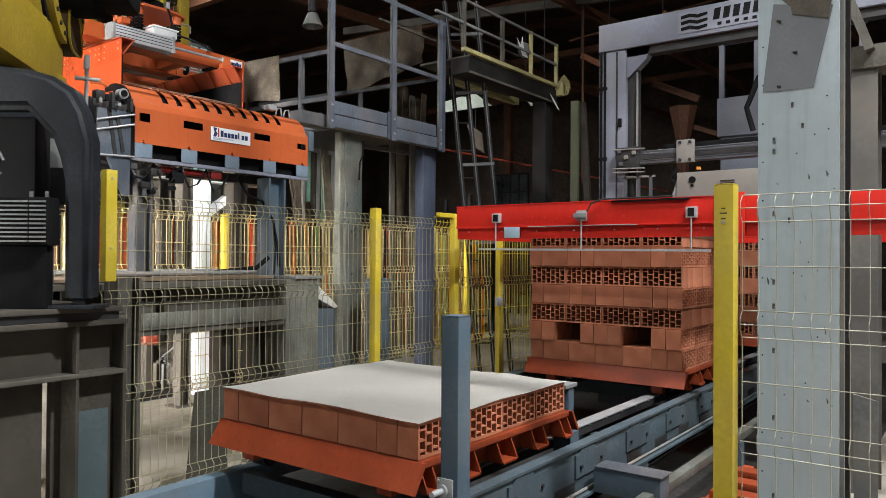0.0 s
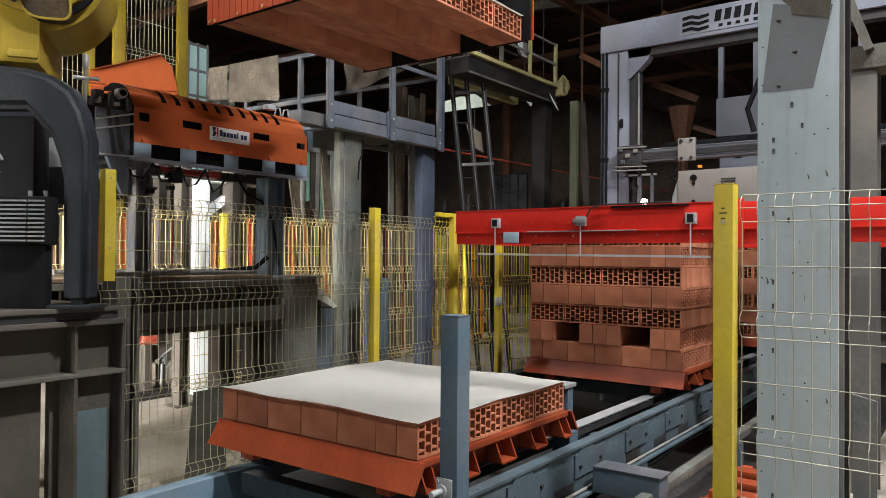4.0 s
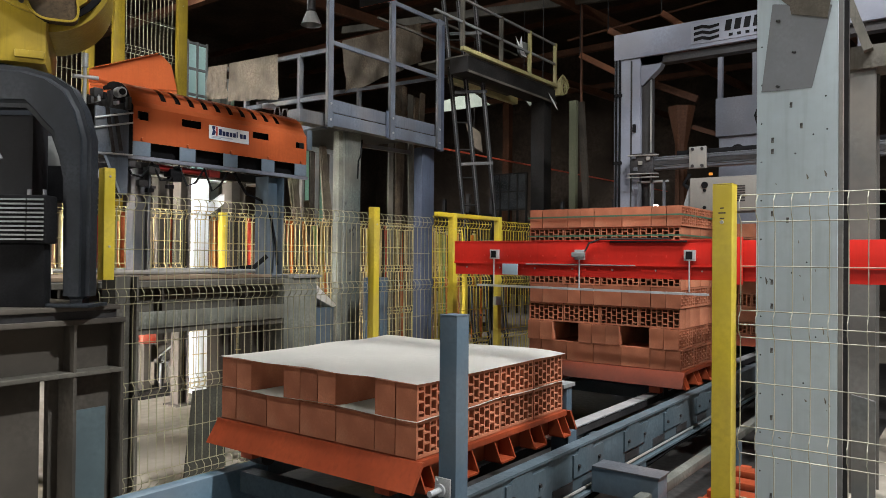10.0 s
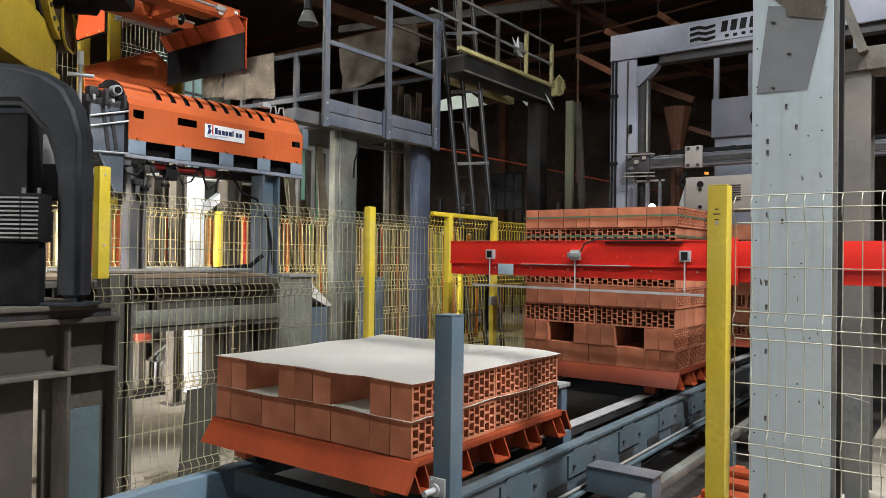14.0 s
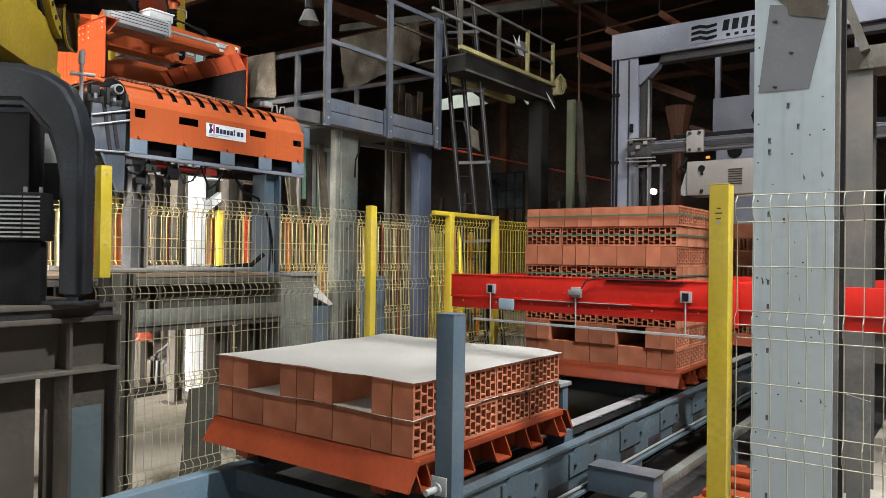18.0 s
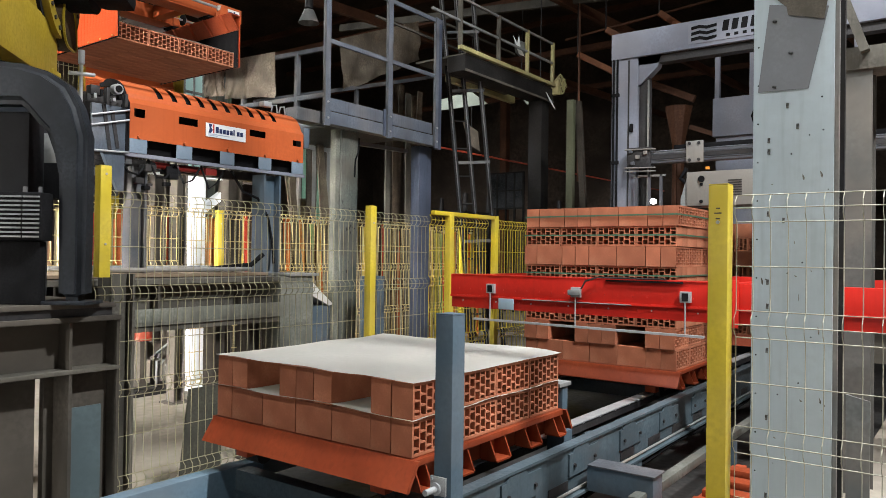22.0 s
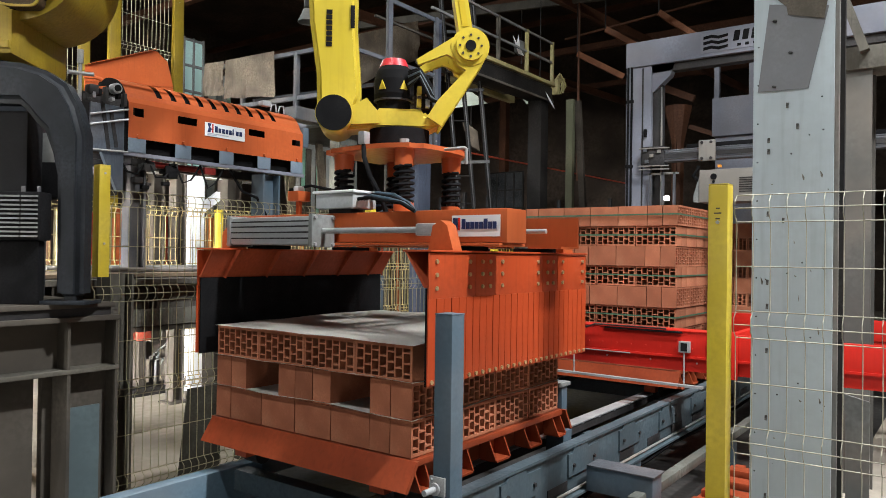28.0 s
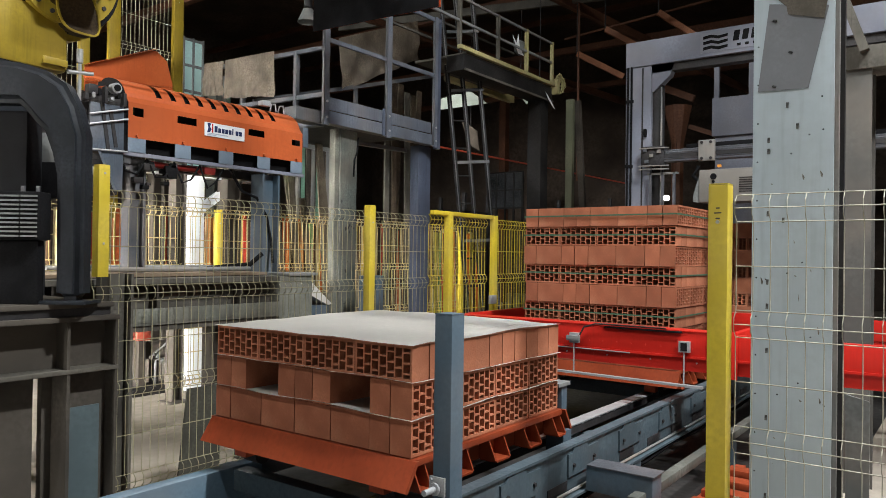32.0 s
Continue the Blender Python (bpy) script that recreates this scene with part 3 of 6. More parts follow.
part("torn_skin", prism(B(), [(0.085, 2.42), (-0.115, 2.42), (-0.095, 2.30), (0.025, 2.335), (0.03, 2.365)], "x", -0.0225, -0.0185), mat("brown_stain_plate", (0.11, 0.095, 0.075), 0.7, vary=0.2, scale=9, bump=0.1), t)
slot_mesh = mesh_of("bolt_slot", box(B(), -0.003, 0.0, -0.0045, 0.0045, -0.010, 0.010, 0.001), mat("slot_grey", (0.10, 0.10, 0.10), 0.5, vary=0.4, scale=60, bump=0.1), False)
hole_mesh = mesh_of("bolt_hole", rod(B(), (0, 0, 0), (-0.002, 0, 0), 0.003, 8), BLACK, False)
for y, z in ((0.088, 1.875), (0.088, 1.833), (0.025, 2.0), (-0.01, 1.92), (0.088, 1.60), (0.035, 1.575), (0.088, 1.345), (0.088, 1.255), (0.088, 1.09), (0.088, 0.84), (0.088, 0.55), (0.088, 0.3)):
    ob = new("bolt_slot", slot_mesh)
    ob.parent, ob.matrix_basis = t, pose(-0.015, y, z, 3, 0, 0)
for k in range(15):
    ob = new("bolt_hole", hole_mesh)
    ob.parent, ob.matrix_basis = t, pose(-0.0145, 0.127, 0.2 + 0.145 * k)
for y, z in ((-0.095, 1.9), (-0.05, 1.885), (0.01, 1.82), (-0.03, 1.42), (0.02, 1.38), (-0.02, 0.98), (0.05, 0.93), (-0.06, 1.15), (-0.09, 2.02)):
    ob = new("bolt_hole", hole_mesh)
    ob.parent, ob.matrix_basis = t, pose(-0.0145, y, z)
rnd = random.Random(77)
SCUFF = mat("brown_grey_scuff", (0.20, 0.19, 0.17), 0.7, vary=0.35, scale=30, bump=0.1)
for k in range(26):
    y, z, w = rnd.uniform(-0.12, 0.11), rnd.uniform(0.15, 1.75), rnd.uniform(0.002, 0.008)
    h = rnd.uniform(0.006, 0.035) if k % 3 else rnd.uniform(0.002, 0.005)
    part("scuff", prism(B(), [(y, z), (y + w * 0.6, z + h * 0.2), (y + w, z + h), (y + w * 0.3, z + h * 0.8), (y - w * 0.4, z + h * 0.4)], "x", -0.0147, -0.0141), SCUFF, t)
t = thing("rear_column", "grey-beige steel column behind the white one", "column")
part("shaft", h_post(B(), 2.92, 3.12, -1.205, -0.88, 0, 2.60), mat("beige_grey_paint", (0.10, 0.097, 0.09), 0.55, vary=0.1, scale=3, bump=0.08, dust=0.2), t)
part("head_beam", box(B(), 2.90, 3.16, -2.6, -0.85, 2.60, 2.74, 0.004), DUSTBEAM, t)
part("brace", bar(B(), (2.88, -1.03, 3.12), (2.88, -1.17, 2.70), 0.05, 0.07, (1, 0, 0)), DUSTBEAM, t)
t = thing("steel_sheet", "bent grey steel sheet standing behind the fence", "steel sheet")
part("sheet", prism(B(), [(-1.40, 0.0), (-1.32, 0.0), (-1.315, 0.90), (-1.40, 0.88)], "x", 1.10, 1.108), GREYSTEEL, t)

# ---- strapping frame ----
strap_frame = thing("strapping_machine", "bright red steel strapping frame round the pack", "strapping machine", at=(0, 0, 1.30))


def rail(name, x0, x1, y0, y1):
    p = part(name, box(B(), x0, x1, y0, y1, 0.09, 0.25, 0.003), RED, strap_frame)
    part("lower_web", box(B(), x0 + 0.012, x1 - 0.002, y0 + (0.01 if x1 - x0 > y1 - y0 else 0), y1, 0.0, 0.09, 0.002), RED, p)
    return p


front = rail("front_rail", 2.46, 2.50, -2.0, 1.60)
rail("back_rail", 4.40, 4.44, -2.0, 1.60)
rail("side_rail", 2.50, 4.40, 1.56, 1.60)
rail("side_rail", 2.50, 4.40, -0.52, -0.48)
part("top_flange", box(B(), 2.455, 2.60, -0.5, 1.60, 0.25, 0.256), RED, front)
part("flange_lip", box(B(), 2.452, 2.462, -2.0, 1.60, 0.083, 0.097), RED, front)
for k in range(21):
    y = 1.52 - 0.1 * k
    bolt(front, (2.46, y, 0.145), (-1, 0, 0), 0.006, 0.006, RED)
    bolt(front, (2.472, y - 0.03, 0.055), (-1, 0, 0), 0.006, 0.006, GALV if k % 3 == 0 else RED)
for k in range(4):
    bolt(front, (2.46, -0.47, 0.03 + 0.062 * k), (-1, 0, 0), 0.014, 0.014, GALV)
part("end_cover", box(B(), 2.44, 2.452, -0.56, -0.40, -0.02, 0.27, 0.003), RED, front)
for y, kind in ((1.22, 1), (0.52, 2), (-0.24, 1)):
    b = part("sensor_bracket", box(B(), 2.43, 2.46, y - 0.035, y + 0.035, 0.12, 0.19, 0.003), GALV, front)
    if kind == 2:
        part("sensor", box(B(), 2.41, 2.43, y - 0.05, y + 0.05, 0.135, 0.172, 0.006), GREYSTEEL, b)
    else:
        part("clamp_window", box(B(), 2.426, 2.431, y - 0.02, y + 0.02, 0.13, 0.18), BLACK, b)
    part("hanger_rod", rod(B(), (2.435, y, -0.075), (2.435, y, 0.13), 0.005, 8), GALV, b)
part("guide_bar", bar(B(), (2.43, 1.36, -0.078), (2.43, -0.36, -0.088), 0.035, 0.014), GALV, front, "galvanised guide bar")
part("slide_rod", rod(B(), (2.445, 0.95, 0.085), (2.445, 0.12, 0.085), 0.004, 8), GREYSTEEL, front)
part("blue_plate", box(B(), 2.44, 2.447, 1.02, 1.15, 0.005, 0.085, 0.002), mat("pale_blue_paint", (0.28, 0.36, 0.42), 0.4, vary=0.05, scale=6, bump=0.02), front)
part("cable", tube(B(), [(2.42, 0.47, 0.18), (2.42, 0.44, 0.235), (2.43, 0.36, 0.262), (2.44, 0.25, 0.262), (2.44, -0.12, 0.262)], 0.006, 6), DARK, front)
part("cable_duct", box(B(), 2.44, 2.458, -0.22, 0.30, 0.238, 0.25, 0.002), BLACK, front)

# ---- gantry ----
gantry = thing("strapping_gantry", "pale grey steel portal of a strapping machine", "gantry", at=(0, 0, 0))
p1 = part("portal_post", box(B(), 4.98, 5.14, 1.10, 1.38, 0, 3.48, 0.006), LILAC, gantry)
part("inner_rail", box(B(), 5.03, 5.12, 1.0, 1.10, 0.3, 3.4, 0.003), DARK, p1)
part("edge_strip", box(B(), 5.0, 5.03, 0.99, 1.002, 0.4, 3.24, 0.003), GREYSTEEL, p1)
part("groove", box(B(), 4.974, 4.98, 1.185, 1.20, 0.3, 3.46), DARK, p1)
part("switch", box(B(), 4.95, 4.98, 1.14, 1.17, 2.72, 2.80, 0.004), BLACK, p1)
for y in (1.355, 1.315):
    part("cable", rod(B(), (4.972, y, 0.2), (4.972, y, 3.7), 0.012, 8), BLACK, p1)
    for z in (1.0, 1.7, 2.4, 3.1):
        part("clip", box(B(), 4.955, 4.982, y - 0.022, y + 0.022, z, z + 0.03), BLACK, p1)
part("portal_post", box(B(), 4.98, 5.14, -1.72, -1.5, 0, 3.48, 0.006), LILAC, gantry)
b1 = part("portal_beam", box(B(), 4.96, 5.16, -1.72, 1.38, 3.48, 3.75, 0.008), LILAC, gantry)
part("soffit", box(B(), 5.0, 5.12, -1.5, 1.12, 3.40, 3.48), DARK, b1)
part("corner_gusset", prism(B(), [(1.2, 3.48), (0.86, 3.48), (0.90, 3.36), (1.08, 3.2), (1.2, 3.2)], "x", 5.0, 5.1), LILAC, b1)
plate = part("name_plate", box(B(), 4.954, 4.961, -0.45, 0.58, 3.52, 3.72), mat("grey_plate", (0.20, 0.21, 0.25), 0.4, vary=0.04, scale=4, bump=0.0), b1, "pale grey plate with a dark company mark")
for k in range(3):
    part("mark", prism(B(), [(0.55, 3.545 + 0.055 * k), (0.47, 3.555 + 0.055 * k), (0.40, 3.535 + 0.055 * k), (0.31, 3.55 + 0.055 * k), (0.31, 3.575 + 0.055 * k), (0.40, 3.565 + 0.055 * k), (0.47, 3.585 + 0.055 * k), (0.55, 3.575 + 0.055 * k)], "x", 4.949, 4.954), BLACK, plate)
for k in range(8):
    y = 0.26 - 0.085 * k
    part("mark", prism(B(), [(y, 3.60), (y - 0.055, 3.60), (y - 0.070, 3.70), (y - 0.015, 3.70)], "x", 4.949, 4.954), BLACK, plate)
for k in range(9):
    y = 0.22 - 0.075 * k
    part("mark", box(B(), 4.949, 4.954, y - 0.035, y, 3.545, 3.57), BLACK, plate)
ALUDARK = mat("dull_aluminium", (0.15, 0.155, 0.175), 0.35, metal=0.5, vary=0.08, scale=8, bump=0.04)
carriage = part("carriage", box(B(), 4.90, 4.98, -1.5, 1.14, 2.365, 2.495, 0.006), ALUDARK, gantry, "aluminium cross carriage of the strapping head")
part("profile_groove", box(B(), 4.892, 4.90, -1.5, 1.10, 2.41, 2.45), DARK, carriage)
part("drag_chain", box(B(), 4.92, 4.97, -1.5, 0.7, 2.50, 2.54, 0.004), BLACK, carriage)
for z in (2.375, 2.40, 2.462, 2.485):
    part("edge_line", box(B(), 4.893, 4.9, -1.5, 0.98, z - 0.003, z + 0.003), RAILGREY, carriage)
sb = part("slide_block", box(B(), 4.88, 5.0, 0.92, 1.16, 2.34, 2.54, 0.008), DARK, carriage)
for z in (2.30, 2.335, 2.52):
    part("slide_rod", rod(B(), (4.865, 1.18, z), (4.865, 0.86, z - 0.01), 0.007, 8), GREYSTEEL, sb)
for y, z in ((1.12, 2.5), (1.05, 2.44), (0.97, 2.48), (1.1, 2.38)):
    part("fitting", box(B(), 4.86, 4.88, y - 0.02, y + 0.02, z - 0.018, z + 0.018, 0.004), (GREYSTEEL, RAILGREY)[y > 1.06], sb)
hd = part("head_plate", box(B(), 4.86, 4.90, 0.40, 0.56, 2.35, 2.56, 0.006), GREYSTEEL, carriage)
for y in (0.435, 0.525):
    for z in (2.375, 2.535):
        bolt(hd, (4.86, y, z), (-1, 0, 0), 0.016, 0.012, DARK)
part("small_frame", box(B(), 4.9, 4.93, 0.78, 1.10, 2.24, 2.26), GREYSTEEL, carriage)
for y in (0.82, 0.94, 1.07):
    part("drop_bar", box(B(), 4.9, 4.93, y - 0.012, y + 0.012, 1.85, 2.26), ALUDARK, carriage)
part("cable_tuft", tube(B(), [(4.85, 0.55, 2.3), (4.84, 0.6, 2.2), (4.85, 0.52, 2.12), (4.86, 0.56, 2.05)], 0.02, 6), BLACK, carriage)
hd = part("strapping_head", box(B(), 4.7, 5.0, -0.7, 0.50, 1.92, 2.24, 0.01), mat("beige_cover", (0.21, 0.195, 0.175), 0.5, vary=0.06, scale=4, bump=0.04), carriage, "beige sheet cover of the strapping head")
for k in range(7):
    for y in (-0.42, 0.0):
        part("vent_slot", box(B(), 4.694, 4.70, y, y + 0.12, 2.01 + 0.022 * k, 2.02 + 0.022 * k), DARK, hd)
for z, r in ((2.17, 0.03), (2.12, 0.014), (1.96, 0.016)):
    part("knob", rod(B(), (4.688, 0.36, z), (4.70, 0.36, z), r, 12), BLACK, hd)
part("side_hatch", prism(B(), [(0.5, 2.2), (0.56, 2.0), (0.56, 1.93), (0.5, 1.92)], "x", 4.72, 4.75), GREYSTEEL, hd)
part("status_lamp", box(B(), 4.72, 4.75, 0.30, 0.33, 2.262, 2.285), mat("amber_lens", (0.5, 0.2, 0.03), 0.3, vary=0, bump=0, emit=((1.0, 0.35, 0.05), 0.8)), carriage)
part("work_lamp", rod(B(), (4.86, 0.885, 1.99), (4.90, 0.885, 1.99), 0.028, 16), GLOW, carriage, "small bright white work lamp")
part("supply_hose", tube(B(), [(4.9, -0.1, 2.55), (4.88, -0.05, 2.75), (4.88, -0.15, 3.0), (4.9, -0.35, 3.2), (4.92, -0.55, 3.3)], 0.025, 8), BLACK, gantry)
t = thing("control_cabin", "pale lilac-grey cabinet with glazed top behind the gantry", "cabinet")
CX = 7.6
part("body", box(B(), CX, CX + 0.8, -0.6, 1.07, 0, 3.02, 0.01), LILAC, t)
part("shelf_band", box(B(), CX - 0.05, CX + 0.85, -0.6, 1.10, 3.02, 3.52, 0.01), LILAC, t)
for y in (-0.55, 0.05, 0.62, 1.05):
    part("window_post", box(B(), CX - 0.03, CX + 0.03, y - 0.03, y + 0.03, 3.52, 4.3), LILAC, t)
part("top_rail", box(B(), CX - 0.04, CX + 0.04, -0.6, 1.10, 4.22, 4.30), LILAC, t)
part("screen", box(B(), CX + 0.1, CX + 0.2, 0.12, 0.58, 3.6, 4.15), mat("hazy_screen", (0.38, 0.40, 0.50), 0.3, vary=0.05, scale=3, bump=0.0), t)
part("fan", rod(B(), (CX - 0.02, 0.83, 2.82), (CX, 0.83, 2.82), 0.09, 16), BLACK, t)

# ---- infeed ----
t = thing("infeed_frame", "dusty grey steel frame carrying the brick infeed", "conveyor frame")
part("long_beam", i_beam(B(), -1.9, 1.283, 2.24, 2.44, 0.95, 1.262, 0.03), DUSTBEAM, t)
part("rear_beam", i_beam(B(), -1.9, 2.2, 3.25, 3.42, 0.98, 1.262), BROWNSTEEL, t)
for k in range(4):
    x = -0.9 + 0.62 * k
    part("stiffener", box(B(), x, x + 0.012, 2.245, 2.33, 0.965, 1.247), BROWNSTEEL, t)
part("end_leg", box(B(), 1.285, 1.60, 2.235, 2.43, 0, 1.262, 0.006), WORNGREEN, t)
part("inner_leg", h_post(B(), 1.06, 1.18, 2.3, 2.42, 0, 0.95), BROWNSTEEL, t)
part("lower_plate", box(B(), -1.9, 1.283, 2.228, 2.238, 0.985, 1.085, 0.002), WORNGREEN, t)
part("end_pad", box(B(), 1.36, 1.64, 2.22, 2.46, 1.264, 1.285, 0.004), GREYSTEEL, t)
part("near_leg", h_post(B(), -0.06, 0.08, 2.06, 2.2, 0, 1.3), DUSTBEAM, t)
part("upright", h_post(B(), 1.43, 1.59, 2.60, 2.74, 1.262, 2.02), BLUE, t)
part("upright", h_post(B(), 0.40, 0.51, 2.66, 2.76, 1.285, 1.98), RAILGREY, t)
for x in (-0.6, 1.5):
    part("rear_leg", h_post(B(), x, x + 0.16, 3.26, 3.42, 0, 0.98), BROWNSTEEL, t)
part("table_board", box(B(), -0.9, 1.4, 2.5, 3.2, 1.264, 1.285, 0.003), mat("dusty_planks", (0.22, 0.155, 0.10), 0.8, vary=0.15, scale=4, bump=0.2, dust=0.4), t, "dusty wooden table boards")
part("tray_tube", tube(B(), [(0.1, 2.52, 1.31), (1.25, 2.52, 1.31), (1.3, 2.6, 1.31), (1.3, 3.1, 1.31), (0.1, 3.12, 1.31)], 0.016, 8), GREYSTEEL, t)
part("black_hose", tube(B(), [(0.95, 2.6, 1.31), (1.1, 2.56, 1.32), (1.22, 2.62, 1.31), (1.18, 2.75, 1.31), (1.05, 2.72, 1.31), (1.3, 2.58, 1.34), (1.38, 2.54, 1.42)], 0.018, 8), BLACK, t)
for x, y in ((-0.9, 4.18), (-0.9, 5.36), (2.25, 5.36)):
    part("bed_leg", h_post(B(), x, x + 0.14, y, y + 0.12, 0, 2.63), BROWNSTEEL, t)
for y in (4.18, 5.40):
    part("bed_rail", box(B(), -3.6, 2.4, y, y + 0.06, 2.63, 2.73, 0.003), BROWNSTEEL, t)
for k in range(20):
    x = -3.5 + 0.30 * k
    part("bed_roller", rod(B(), (x, 4.24, 2.73), (x, 5.40, 2.73), 0.03, 12), DARK, t)
t = thing("chute_box", "blue-grey box with a white sloping lid by the frame", "chute")
part("box", box(B(), 1.72, 1.96, 2.42, 2.62, 0.0, 1.02, 0.006), BLUE, t)
part("lid", prism(B(), [(1.68, 1.24), (1.70, 1.25), (1.98, 1.03), (1.94, 1.02), (1.72, 1.12), (1.66, 1.12)], "y", 2.41, 2.64), PAPER, t)
t = thing("blue_post", "grey-blue slotted channel post behind the fence", "post", at=(3.10, 3.0, 0))
bm = box(B(), -0.12, -0.01, -0.05, 0.05, 0, 1.22, 0.003)
part("channel", bm, BLUE, t)
part("channel", box(B(), 0.01, 0.12, -0.05, 0.05, 0, 1.22, 0.003), BLUE, t)
part("slot_bar", box(B(), -0.008, 0.008, -0.04, 0.04, 0.2, 0.98), DARK, t)

# the sheet hood over the infeed clamp
HX0, HX1, HY = 0.345, 1.815, 2.60
t = thing("hood", "orange enamelled sheet hood with slots and a white sign", "machine hood")
outer = [(HY, 2.145), (HY, 2.37)] + [(HY + 0.03 + 0.22 * (1 - math.cos(radians(a))), 2.38 + 0.17 * math.sin(radians(a))) for a in range(10, 100, 10)] + [(HY + 0.34, 2.53)]


def hood_strip(name, x0, x1, i0, i1, parent):
    """A strip of the bent hood sheet between two outline points."""
    bm = B()
    pts = outer[i0:i1 + 1]
    for (ya, za), (yb, zb) in zip(pts, pts[1:]):
        d = Vector((yb - ya, zb - za)).normalized()
        ny, nz = 0.004 * d.y, -0.004 * d.x
        q = [(x, y, z) for x in (x0, x1) for y, z in ((ya, za), (yb, zb), (yb + ny, zb + nz), (ya + ny, za + nz))]
        v = [bm.verts.new(c) for c in q]
        for f in ((0, 1, 5, 4), (1, 2, 6, 5), (2, 3, 7, 6), (3, 0, 4, 7), (0, 1, 2, 3), (4, 5, 6, 7)):
            bm.faces.new([v[k] for k in f])
    bmesh.ops.remove_doubles(bm, verts=bm.verts, dist=0.0009)
    return part(name, bm, ORANGE, parent)


# face with its windows cut through
wins = [(0.375, 0.45, 2.285, 2.34), (0.695, 0.845, 2.288, 2.338), (1.285, 1.435, 2.29, 2.338), (1.705, 1.79, 2.27, 2.315)]
bm = B()
xs = sorted({HX0, HX1, *[w[0] for w in wins], *[w[1] for w in wins]})
for xa, xb in zip(xs, xs[1:]):
    inside = [w for w in wins if w[0] <= xa and w[1] >= xb]
    if inside:
        box(bm, xa, xb, HY, HY + 0.004, 2.145, inside[0][2])
        box(bm, xa, xb, HY, HY + 0.004, inside[0][3], 2.37)
    else:
        box(bm, xa, xb, HY, HY + 0.004, 2.145, 2.37)
bmesh.ops.remove_doubles(bm, verts=bm.verts, dist=0.0005)
face = part("face_sheet", bm, ORANGE, t)
lip = B()
prism(lip, outer + [(HY + 0.34, 2.51), (HY + 0.22, 2.50), (HY + 0.09, 2.45), (HY + 0.03, 2.35), (HY + 0.03, 2.145)], "x", HX0 - 0.018, HX0 - 0.002)
part("end_rib", lip, BLACK, t, "black rubber edge at the open end")
part("rolled_lip", tube(B(), [(HX0 - 0.01, HY + 0.30, 2.545), (HX0 - 0.06, HY + 0.31, 2.555), (HX0 - 0.12, HY + 0.33, 2.55)], 0.014, 8), ORANGE, t)
# bent upper sheet with ten slots along its shoulder
slots = [HX0 + 0.22 + 0.108 * k for k in range(10)]
edges = [HX0]
for s in slots:
    edges += [s, s + 0.042]
edges.append(HX1)
for k, (xa, xb) in enumerate(zip(edges, edges[1:])):
    if k % 2 == 0:
        hood_strip("top_strip", xa, xb, 1, len(outer) - 1, t)
    else:
        hood_strip("slot_bridge", xa, xb, 1, 3, t)
        hood_strip("slot_bridge", xa, xb, 9, len(outer) - 1, t)
# black sheet and filler stand in for the shade behind windows and slots
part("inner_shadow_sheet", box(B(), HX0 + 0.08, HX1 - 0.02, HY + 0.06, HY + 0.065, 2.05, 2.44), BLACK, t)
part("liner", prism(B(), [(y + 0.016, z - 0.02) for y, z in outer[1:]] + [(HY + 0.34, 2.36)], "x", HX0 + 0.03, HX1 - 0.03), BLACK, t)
part("skirt_rail", box(B(), HX0 - 0.03, HX1 + 0.02, HY + 0.0, HY + 0.03, 2.03, 2.055, 0.002), LILAC, t)
for k in range(5):
    x = (HX0 + 0.0, 0.68, 1.03, 1.37, HX1 - 0.12)[k]
    tab = part("skirt_tab", box(B(), x, x + 0.12, HY - 0.004, HY + 0.004, 2.055, 2.145, 0.001), mat("tab_blue", (0.17, 0.22, 0.28), 0.45, vary=0.08, scale=5, bump=0.05), t)
    bolt(tab, (x + 0.06, HY - 0.004, 2.16), (0, -1, 0), 0.012, 0.014, ORANGE)
sign = part("sign_plate", box(B(), 0.905, 1.245, HY - 0.006, HY - 0.002, 2.235, 2.33), SIGNWHITE, t, "white sign with dark marks")
part("mark", prism(B(), [(0.925, 2.325), (0.955, 2.325), (0.945, 2.30), (0.96, 2.285), (0.945, 2.262), (0.925, 2.262), (0.935, 2.295)], "y", HY - 0.009, HY - 0.006), SIGNBLUE, sign)
part("mark", box(B(), 0.963, 0.972, HY - 0.009, HY - 0.006, 2.262, 2.325), RED, sign)
for k in range(8):
    x = 0.985 + 0.030 * k
    part("mark", box(B(), x, x + (0.024 if k != 5 else 0.010), HY - 0.009, HY - 0.006, 2.268, 2.312 if k in (0, 5) else 2.30, 0.002), SIGNBLUE, sign)
for k in range(2):
    part("mark", box(B(), 0.925, 1.0 + 0.1 * k, HY - 0.009, HY - 0.006, 2.243 + 0.009 * k, 2.248 + 0.009 * k), mat("sign_grey", (0.4, 0.45, 0.55), 0.4, vary=0, bump=0), sign)
# clamp machinery at the open end and below
DULLRED = mat("grimy_red_paint", (0.22, 0.016, 0.012), 0.45, vary=0.2, scale=8, bump=0.1, dust=0.3, dust_colour=(0.06, 0.04, 0.035))
t = thing("clamp_unit", "grey and black clamping mechanism under the orange hood", "machine")
part("end_plate", box(B(), 0.06, 0.33, 2.66, 2.68, 2.10, 2.40, 0.004), DARK, t)
STEELBLUE = mat("steel_blue_cover", (0.085, 0.105, 0.135), 0.4, vary=0.16, scale=6, bump=0.06, streak=0.3, dust=0.15)
